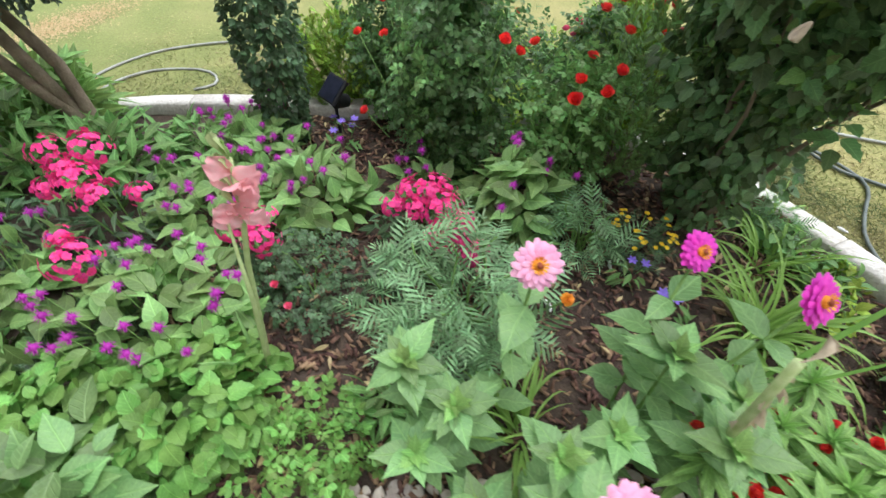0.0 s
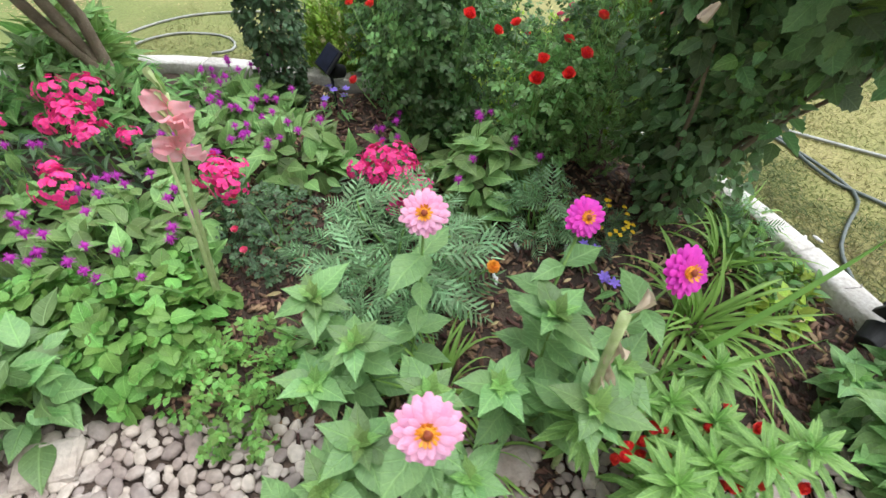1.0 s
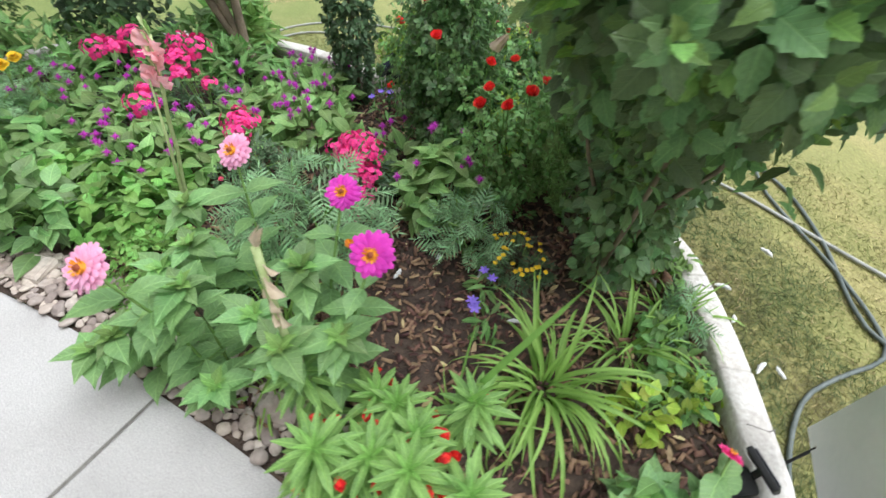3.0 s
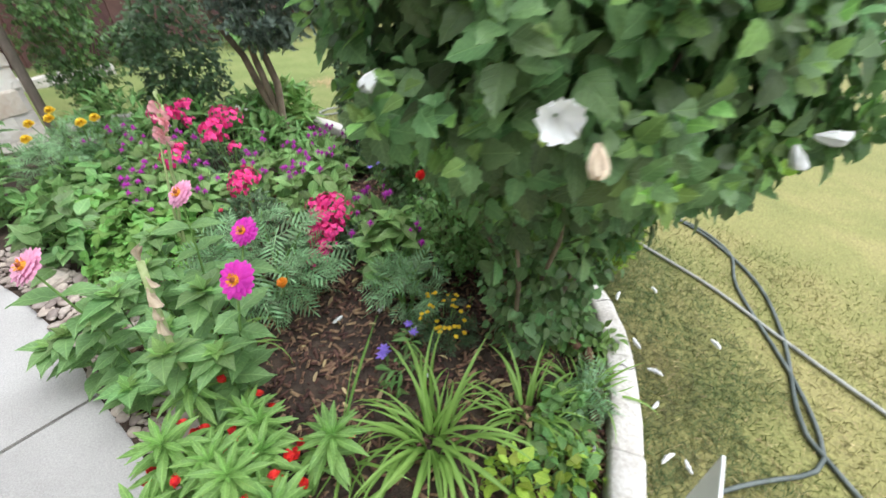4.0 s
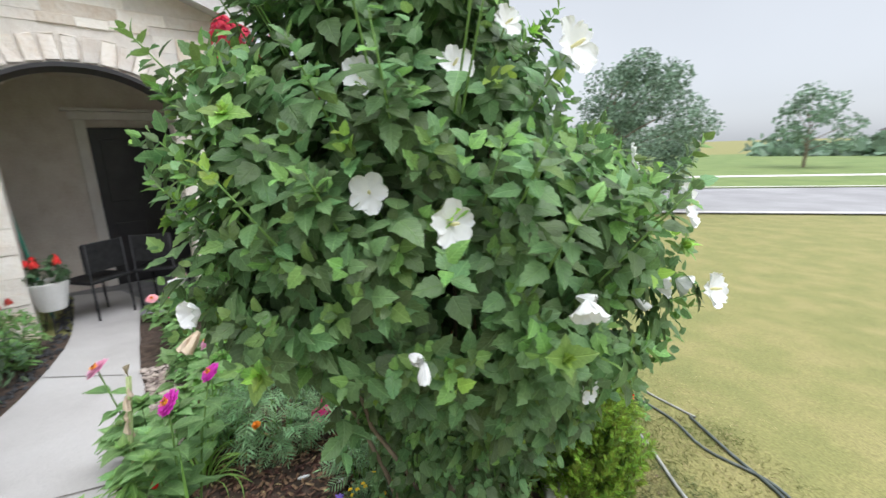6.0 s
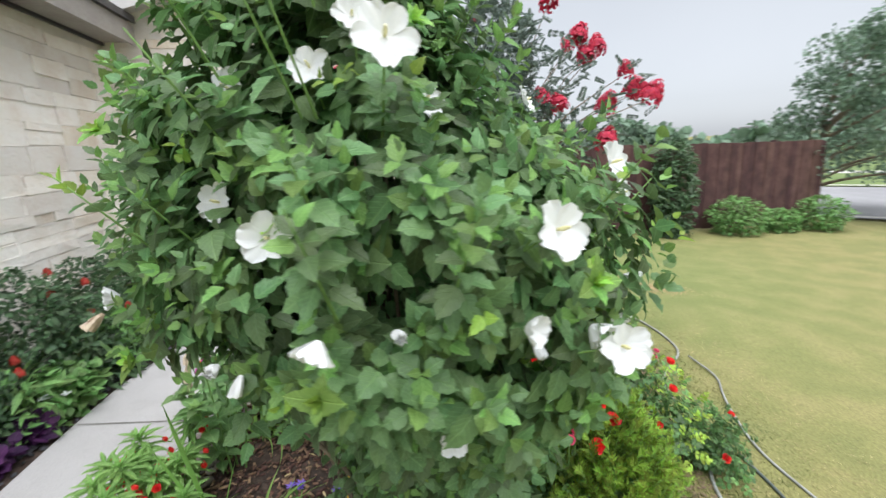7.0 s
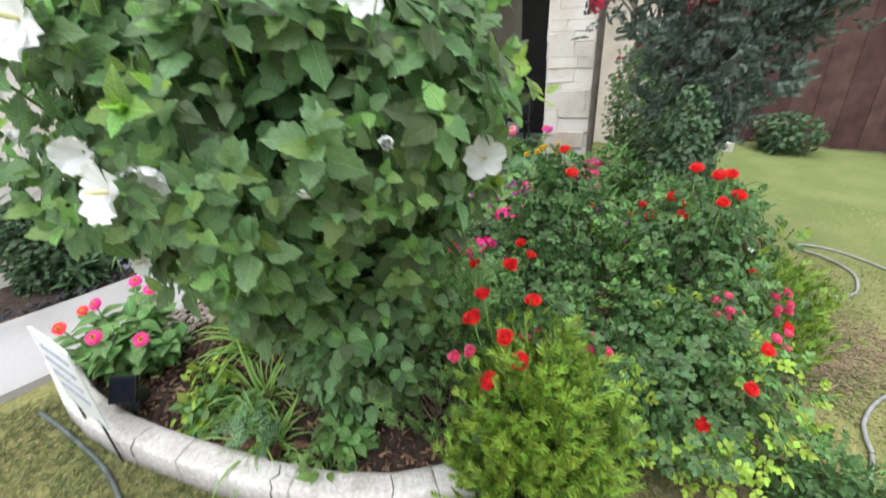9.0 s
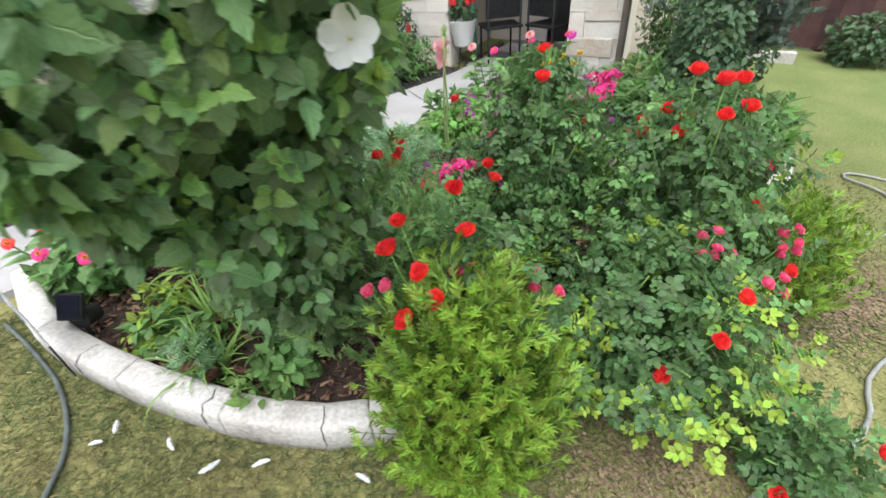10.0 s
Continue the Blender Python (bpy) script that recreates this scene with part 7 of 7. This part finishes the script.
def porch():
    turn = math.atan2(W_DIR.y, W_DIR.x)
    deep = 1.75
    slab("wall_porch_back", wall_point(-0.5, 0, -deep), wall_point(2.6, 0, -deep), -0.5, 3.2, 0.1, M_PORCH, "tan back wall of the porch", "wall")
    slab("wall_porch_side", wall_point(-0.12, 0, -0.3), wall_point(-0.12, 0, -deep), -0.5, 3.2, 0.1, M_PORCH, "tan side wall of the porch", "wall")
    slab("wall_porch_north", wall_point(ARCH_W + 0.36, 0, -0.3), wall_point(ARCH_W + 0.36, 0, -deep), -0.5, 3.2, 0.1, M_PORCH, "tan side wall of the porch", "wall")
    slab("wall_side", wall_point(W_END - 0.12, 0, -0.285), wall_point(W_END - 0.12, 0, -3.2), -0.8, 2.85, 0.24, M_STONE, "pale stone side wall of the house", "wall")
    bm = bmesh.new()
    boxed(bm, (ARCH_W + 0.7, deep, 0.1), wall_point(ARCH_W / 2, FLOOR - 0.03, -deep / 2), turn, 0.004)
    tagged(part("floor", bm, M_SLATE), "dark porch floor slab", "floor", kind="structure")
    bm = bmesh.new()
    boxed(bm, (ARCH_W + 0.9, deep - 0.3, 0.08), wall_point(ARCH_W / 2, 2.5, -deep / 2 - 0.15), turn, 0.004)
    tagged(part("ceiling", bm, M_PORCH), "plain porch ceiling", "ceiling", kind="structure")
    door = thing("door_1", "near-black panelled front door in a pale frame", "door", wall_point(1.24, FLOOR + 0.02, -deep + 0.07), kind="structure")
    door.rotation_euler = (0, 0, turn + math.pi)
    for name, size, at, mat in (("leaf", (0.92, 0.05, 1.93), (0, 0, 0.965), M_DOOR), ("frame", (0.11, 0.09, 2.02), (-0.52, 0, 1.01), M_PORCHTRIM), ("frame", (0.11, 0.09, 2.02), (0.52, 0, 1.01), M_PORCHTRIM), ("frame", (1.22, 0.1, 0.09), (0, 0, 2.065), M_PORCHTRIM), ("cornice", (1.34, 0.16, 0.035), (0, -0.02, 2.13), M_PORCHTRIM),
                                ("panel", (0.32, 0.03, 0.75), (-0.21, -0.02, 1.42), M_DOOR), ("panel", (0.32, 0.03, 0.75), (0.21, -0.02, 1.42), M_DOOR), ("panel", (0.32, 0.03, 0.6), (-0.21, -0.02, 0.48), M_DOOR), ("panel", (0.32, 0.03, 0.6), (0.21, -0.02, 0.48), M_DOOR), ("handle", (0.03, 0.06, 0.12), (0.38, -0.04, 1.0), M_BLACK)):
        bm = bmesh.new()
        boxed(bm, size, at, 0, 0.008)
        part(name, bm, mat, door)

    def sloped(name, side, z0, z1, off0, off1, m, label, category):
        """A board that follows one slope of the gable."""
        bm = bmesh.new()
        ends = (0.7, W_END + 0.3) if side > 0 else (-0.62, 0.7)
        vs = [[bm.verts.new(wall_point(q, gable(q) + z, off)) for q, z in ((ends[0], z0), (ends[1], z0), (ends[1], z1), (ends[0], z1))] for off in (off0, off1)]
        bm.faces.new(vs[0])
        bm.faces.new(vs[1][::-1])
        for k in range(4):
            bm.faces.new((vs[0][k], vs[1][k], vs[1][(k + 1) % 4], vs[0][(k + 1) % 4]))
        bmesh.ops.recalc_face_normals(bm, faces=bm.faces[:])
        tagged(part(name, bm, m), label, category, kind="structure")

    for side in (1, -1):
        sloped("ceiling", side, 0.0, 0.03, 0.0, 0.27, M_SOFFIT, "pale soffit under the gable's edge", "soffit")
        sloped("trim", side, -0.05, 0.12, 0.273, 0.3, M_SOFFIT, "pale painted rake board of the gable", "trim")
        sloped("roof", side, 0.125, 0.19, -3.4, 0.33, M_ROOF, "dark shingled roof over the entry", "roof")
    # eave along the garage wall: soffit, board and roof
    def along_garage(name, o0, o1, z0, z1, m, label, category, rise=0.0):
        bm = bmesh.new()
        vs = [[bm.verts.new(garage_point(s, z + (rise if o < -1 else 0), o)) for o, z in ((o0, z0), (o1, z0), (o1, z1), (o0, z1))] for s in (0.05, G_LONG + 0.3)]
        bm.faces.new(vs[0])
        bm.faces.new(vs[1][::-1])
        for k in range(4):
            bm.faces.new((vs[0][k], vs[1][k], vs[1][(k + 1) % 4], vs[0][(k + 1) % 4]))
        bmesh.ops.recalc_face_normals(bm, faces=bm.faces[:])
        tagged(part(name, bm, m), label, category, kind="structure")

    along_garage("trim", 0.03, 0.055, EAVE - 0.03, EAVE - 0.002, M_DOOR, "thin dark strip under the garage soffit", "trim")
    along_garage("ceiling", 0.0, 0.3, EAVE, EAVE + 0.03, M_TRIM, "grey soffit under the garage eave", "soffit")
    along_garage("trim", 0.303, 0.33, EAVE - 0.03, EAVE + 0.16, M_TRIM, "grey eave board of the garage", "trim")
    along_garage("roof", -4.0, 0.36, EAVE + 0.165, EAVE + 0.23, M_ROOF, "dark shingled roof of the garage", "roof", 1.5)
    # downspout at the corner
    spout = link("downspout", raw_mesh("downspout", *tube([wall_point(W_END + 0.04, -0.5, 0.03), wall_point(W_END + 0.04, 2.7, 0.03), wall_point(W_END + 0.04, 2.85, 0.2)], [0.035, 0.035, 0.035], 8)), M_SPOUT)
    tagged(spout, "brown rain downspout at the house corner", "downspout", kind="structure")
    # porch things
    base = thing("potted_geranium", "white pot with red geraniums by the porch arch", "potted plant", wall_point(0.2, FLOOR + 0.02, -0.1))
    bm = bmesh.new()
    bmesh.ops.create_cone(bm, cap_ends=True, segments=20, radius1=0.1, radius2=0.16, depth=0.26, matrix=pose(0, 0, 0.38))
    bmesh.ops.bevel(bm, geom=bm.edges[:], offset=0.006, segments=2, affect='EDGES')
    part("pot", bm, M_POT, base)
    for a in (0.3, 2.4, 4.5):
        link("stand_leg", raw_mesh("stand_leg", *tube([(math.cos(a) * 0.12, math.sin(a) * 0.12, 0), (math.cos(a) * 0.07, math.sin(a) * 0.07, 0.25)], [0.007, 0.007], 6)), M_BLACK, base)
    leafy("foliage", ROUNDL, 150, [(0.48, 0.1), (0.6, 0.17), (0.72, 0.06)], 0.06, M_DARK, base, 231)
    for k in range(5):
        flower("cluster", M_RED, base, (math.cos(k * 1.4) * 0.12, math.sin(k * 1.4) * 0.12, 0.68), (0, 0, 1), 0.5, None, "flower_head")
    for s, off, spin in ((0.55, -0.35, 0.6), (1.12, -0.42, -0.5)):
        base = thing("porch_chair", "black metal porch chair with a curved back", "chair", wall_point(s, FLOOR + 0.02, off), "porch chairs")
        base.rotation_euler = (0, 0, turn + spin)
        bm = bmesh.new()
        boxed(bm, (0.42, 0.4, 0.03), (0, 0, 0.42), 0, 0.01)
        part("seat", bm, M_BLACK, base)
        bm = bmesh.new()
        boxed(bm, (0.4, 0.03, 0.34), (0, 0.2, 0.68), 0, 0.012)
        for v in bm.verts:
            v.co.y -= 1.2 * v.co.x ** 2
            v.co.z -= 1.6 * v.co.x ** 2 * (v.co.z > 0.7)
        part("backrest", bm, M_BLACK, base)
        for a, b in ((-0.18, -0.18), (0.18, -0.18), (-0.18, 0.18), (0.18, 0.18)):
            link("leg", raw_mesh("leg", *tube([(a, b, 0), (a, b, 0.42 if b < 0 else 0.8)], [0.012, 0.012], 6)), M_BLACK, base)
    base = thing("garden_rake", "green-handled garden tool leaning on the porch wall", "tool", wall_point(0.16, FLOOR + 0.02, -0.62))
    e = W_DIR * 0.16 - W_NOR * 0.1
    link("handle", raw_mesh("handle", *tube([(0, 0, 0), (e.x, e.y, 1.4)], [0.017, 0.017], 8)), M_GREENTOOL, base)
    bm = bmesh.new()
    boxed(bm, (0.06, 0.05, 0.12), (e.x, e.y, 1.45), turn, 0.01)
    part("head", bm, M_BLACK, base)


porch()


# ---- fence ----
def fence():
    a, b = Vector((-3.99, -0.55, 0)), Vector((-6.95, 9.7, 0))
    base = thing("fence", "dark red-brown stained board fence behind the lawn", "fence", (0, 0, 0), kind="structure")
    d = (b - a).normalized()
    turn = math.atan2(d.y, d.x)
    nor = Vector((d.y, -d.x, 0))
    n = int((b - a).length / 0.146)
    me = []
    for k in range(4):
        bm = bmesh.new()
        boxed(bm, (0.158, 0.018, 1.83), (0, 0, 0.915), 0, 0.004)
        m = bpy.data.meshes.new("board")
        bm.to_mesh(m)
        bm.free()
        m.materials.append(M_FENCE)
        me.append(m)
    r = random.Random(3)
    for i in range(n):
        p = a + d * (i * 0.146)
        ob = new("board", me[i % 4])
        ob.parent = base
        ob.matrix_local = Matrix.Translation((p.x + nor.x * 0.011 * (i % 2), p.y + nor.y * 0.011 * (i % 2), gz(p.x, p.y) + 0.02 + r.uniform(-0.012, 0.012))) @ pose(0, 0, 0, 0, r.uniform(-0.3, 0.3), math.degrees(turn))
    for i in range(0, n, 16):
        p = a + d * (i * 0.146) - nor * 0.08
        bm = bmesh.new()
        boxed(bm, (0.1, 0.1, 2.0), (p.x, p.y, gz(p.x, p.y) + 0.88), turn, 0.006)
        part("post", bm, M_FENCE if i else M_ORANGEWOOD, base)
    for z in (0.3, 1.5):
        q = [a + d * s - nor * 0.05 for s in np.linspace(0, (b - a).length, 8)]
        link("rail", raw_mesh("rail", *tube([(p.x, p.y, gz(p.x, p.y) + z) for p in q], [0.04] * 8, 4)), M_FENCE, base)
    p = a + d * 1.43 + nor * 0.04
    bm = bmesh.new()
    boxed(bm, (0.09, 0.03, 1.9), (p.x, p.y, gz(p.x, p.y) + 0.95), turn, 0.004)
    part("new_board", bm, M_ORANGEWOOD, base, "unstained orange cedar board")
    for i, (s, off, rad, high, mat) in enumerate([(1.4, 0.5, 0.4, 0.5, M_DARK), (3.2, 0.6, 0.6, 0.5, M_LEAF), (5.3, 0.45, 0.45, 1.95, M_DARK), (6.7, 0.6, 0.55, 0.75, M_LEAF), (7.7, 0.6, 0.4, 0.45, M_LEAF), (8.6, 0.7, 0.5, 0.7, M_LEAF)]):
        p = a + d * (s + 1.3) + nor * off
        leafy_plant("shrub", "green shrub growing against the dark fence", "shrub", p.x, p.y, rad, high, int(900 + 2600 * max(0, high - 0.6)), OVATE, 0.08, mat, 241 + i, group="fence shrubs")


fence()


# ---- street and distance ----
def strip(name, a, b, w0, w1, lift, mat, label, category):
    """A long band beside the line a-b, from w0 to w1 metres to its left."""
    a, b = Vector((*a, 0)), Vector((*b, 0))
    d = (b - a).normalized()
    nl = Vector((-d.y, d.x, 0))
    v, t = [], []
    for i in range(41):
        p = a.lerp(b, i / 40)
        for w in (w0, w1):
            q = p + nl * w
            v.append((q.x, q.y, gz(q.x, q.y) + lift))
    for i in range(40):
        t += [(2 * i, 2 * i + 2, 2 * i + 3), (2 * i, 2 * i + 3, 2 * i + 1)]
    tagged(link(name, raw_mesh(name, np.array(v), np.array(t)), mat), label, category, kind="structure")


RA, RB = (-17.5, -8.7), (20.5, 61.6)
strip("road", RA, RB, 0.25, 8.0, 0.01, M_ROAD, "worn grey asphalt street", "road")
strip("kerb", RA, RB, 0.0, 0.25, 0.07, M_CURB, "pale concrete street kerb", "kerb")
strip("kerb", RA, RB, 8.0, 8.25, 0.07, M_CURB, "pale concrete kerb across the street", "kerb")
strip("lawn_strip", RA, RB, 8.25, 14.5, 0.02, M_FARLAWN, "green verge across the street", "lawn")
strip("lawn_strip", RA, RB, 15.8, 60.0, 0.02, M_FARLAWN, "green lawns across the street", "lawn")
strip("pavement", RA, RB, 14.5, 15.8, 0.03, M_CURB, "pale concrete footpath across the street", "pavement")


def far_tree(x, y, high, rad, seed, mat=M_FARLEAF, n=1500, label="broad green street tree", trunk=0.12, low=0.3, size=0.32, boughs=11, drift=(0.0, 0.0)):
    base = thing("tree", label, "tree", (x, y, gz(x, y)), "street trees")
    r = np.random.default_rng(seed)
    limbs = [tube([(0, 0, -0.1), (0.05, 0.02, high * 0.25), (0.02, 0.0, high * 0.55)], [trunk, trunk * 0.75, trunk * 0.4], 8)]
    lobes = []
    for i in range(boughs):
        a = i * 2.4
        z = high * (low + 0.05 + (0.9 - low) * i / (boughs - 1))
        q = rad * (1.0 - 0.55 * (i / (boughs - 1)) ** 2) * r.uniform(0.55, 1.0)
        e = np.array([math.cos(a) * q + drift[0], math.sin(a) * q + drift[1], z])
        limbs.append(tube(bend((0, 0, z * 0.6), e, 0.1, 5, i, 0.05), np.linspace(trunk * 0.4, trunk * 0.08, 5), 5))
        lobes.append((e, rad * r.uniform(0.28, 0.5)))
    link("trunk", raw_mesh("trunk", *merge(*limbs)), M_WOODY, base)
    pos = np.concatenate([c + unit(r.normal(0, 1, (n // boughs, 3))) * (q * r.random((n // boughs, 1)) ** 0.35) * (1, 1, 0.75) for c, q in lobes])
    ob = link("crown", scatter("crown", OVATE, pos, r.normal(0, 1, pos.shape) + (0, 0, -0.3), r.normal(0, 0.6, pos.shape) + (0, 0, 1), size * r.uniform(0.6, 1.2, len(pos))), mat, base)
    ob["kind"] = "stuff"


far_tree(-8.36, 10.46, 4.5, 1.9, 301, n=13000, size=0.11, label="large spreading street tree at the lawn's far edge", low=0.2, boughs=19, drift=(0.66, 0.84))
far_tree(-11.7, 40.4, 5.0, 1.7, 302, n=900, label="young thin street tree", trunk=0.09)
far_tree(-7, 47, 3.6, 2.4, 303, n=1600, label="low dense dark tree by the street", low=0.1)
far_tree(-2, 52, 3.8, 2.6, 304, n=1500, label="low dense dark tree by the street", low=0.1)
far_tree(-20, 36, 5.5, 2.6, 305, n=1200, label="round green tree across the street")
far_tree(-32, 30, 6.0, 3.0, 306, n=1200, label="round green tree across the street")
far_tree(-16, 8.5, 2.7, 0.9, 307, n=900, label="tree behind the fence")
far_tree(-22, 6.0, 3.1, 1.1, 308, n=900, label="tree behind the fence")
far_tree(-40, 14, 3.8, 2.0, 309, n=900, label="distant tree behind the fence", size=0.5)


def far_house(x, y, turn, w, d, h, seed, storeys=1):
    base = thing("house", "distant tan house with a dark hipped roof", "house", (x, y, gz(x, y) - (2.6 if x < -60 else 0.0)), "far houses")
    base.rotation_euler = (0, 0, radians(turn))
    bm = bmesh.new()
    boxed(bm, (w, d, h + 0.5), (0, 0, h / 2 - 0.25), 0, 0.02)
    part("wall", bm, M_FARWALL, base)
    bm = bmesh.new()
    e = 0.6
    lo = [bm.verts.new((sx * (w / 2 + e), sy * (d / 2 + e), h)) for sx, sy in ((-1, -1), (1, -1), (1, 1), (-1, 1))]
    hi = [bm.verts.new((sx * (w / 2 - d / 2), 0, h + d * 0.28)) for sx in (-1, 1)]
    bm.faces.new((lo[0], lo[1], hi[1], hi[0]))
    bm.faces.new((lo[2], lo[3], hi[0], hi[1]))
    bm.faces.new((lo[1], lo[2], hi[1]))
    bm.faces.new((lo[3], lo[0], hi[0]))
    bm.faces.new(lo[::-1])
    part("roof", bm, M_ROOF, base)
    for s in range(storeys):
        for i in range(int(w // 2.6)):
            xx = -w / 2 + 1.4 + i * 2.6
            bm = bmesh.new()
            boxed(bm, (1.1, 0.1, 1.3), (xx, -d / 2 - 0.03, 1.5 + s * 2.9), 0, 0.01)
            win = part("window", bm, M_TRIM, base)
            bm = bmesh.new()
            boxed(bm, (0.95, 0.1, 1.15), (xx, -d / 2 - 0.06, 1.5 + s * 2.9), 0, 0.005)
            part("pane", bm, M_GLASS, win)


far_house(-33, 121, 15, 10, 10, 5.6, 1, 2)
far_house(-46, 102, 25, 12, 9, 3.0, 2)
far_house(-76, 45, 70, 16, 11, 2.6, 4)
far_house(12, 94, 0, 16, 11, 5.6, 5, 2)
far_house(-80, -4, 85, 16, 11, 2.6, 6)


def far_hedge():
    r = np.random.default_rng(77)
    pos = []
    for a0, b0, hgt in (((-40, 56), (10, 76), 1.0), ((-60, 80), (30, 120), 2.6), ((-70, -10), (-55, 60), 3.4)):
        n = 1800
        s = r.random((n, 1))
        p = np.array(a0) * (1 - s) + np.array(b0) * s + r.normal(0, 1.0, (n, 2))
        pos.append(np.concatenate([p, -0.6 + hgt * r.random((n, 1)) * (0.6 + 0.4 * np.sin(s * 40))], 1))
    pos = np.concatenate(pos)
    ob = link("far_woods", scatter("far_woods", ROUNDL, pos, r.normal(0, 1, pos.shape), r.normal(0, 1, pos.shape), r.uniform(0.7, 1.5, len(pos))), M_FARLEAF)
    tagged(ob, "distant line of trees and hedges behind the houses", "woods", kind="stuff")


far_hedge()


# ---- pebbles and wall stones ----
def pebbles():
    base = thing("pebble_edging", "pale rounded river pebbles between walkway and bed", "pebbles", (0, 0, 0), kind="structure")
    kinds = []
    for k in range(6):
        bm = bmesh.new()
        bmesh.ops.create_icosphere(bm, subdivisions=2, radius=0.5)
        r = random.Random(k)
        for v in bm.verts:
            v.co *= 1 + 0.35 * noise.noise(v.co * 1.8 + Vector((k * 3.1, 0, 0))) + r.uniform(-0.02, 0.02)
        for f in bm.faces:
            f.smooth = True
        me = bpy.data.meshes.new("pebble")
        bm.to_mesh(me)
        bm.free()
        me.materials.append(M_PEBBLE)
        kinds.append(me)
    r = random.Random(5)
    n = 0
    placed = []
    line = NORTH[(NORTH[:, 0] > 0.6) & (NORTH[:, 0] < 3.4)]
    for tries in range(16000):
        k = r.randrange(len(line))
        off = r.uniform(0.0, 1.0) ** 1.3 * 0.21
        x, y = line[k][0] + r.uniform(-0.05, 0.05), line[k][1] + 0.014 + off
        size = r.uniform(0.02, 0.052)
        if any((x - a) ** 2 + (y - b) ** 2 < ((size + c) * 0.41) ** 2 for a, b, c in placed) or inside(WALKPOLY, x, y - 0.012):
            continue
        placed.append((x, y, size))
        ob = new("pebble", kinds[n % 6])
        ob.parent = base
        ob.matrix_local = Matrix.Translation((x, y, gz(x, y) + 0.045 + r.uniform(-0.004, 0.01))) @ pose(0, 0, 0, r.uniform(-20, 20), r.uniform(-20, 20), r.uniform(0, 360)) @ Matrix.Diagonal((size * r.uniform(1.0, 1.45), size, size * r.uniform(0.45, 0.7), 1))
        n += 1
        if n > 1100:
            break
    for x, y, w in ((1.02, 0.72, 0.16), (2.2, 0.99, 0.12), (3.15, 1.2, 0.1)):
        bm = bmesh.new()
        boxed(bm, (w, w * 0.7, 0.05), (0, 0, 0), 0, 0.012)
        r2 = random.Random(int(x * 100))
        for v in bm.verts:
            v.co += Vector((r2.uniform(-0.006, 0.006), r2.uniform(-0.006, 0.006), r2.uniform(-0.003, 0.003)))
        part("flat_stone", bm, M_PEBBLE, base).matrix_local = Matrix.Translation((x, y, gz(x, y) + 0.05)) @ pose(0, 0, 0, 4, -3, 25)


pebbles()
STONES = stone_kinds()
stones()
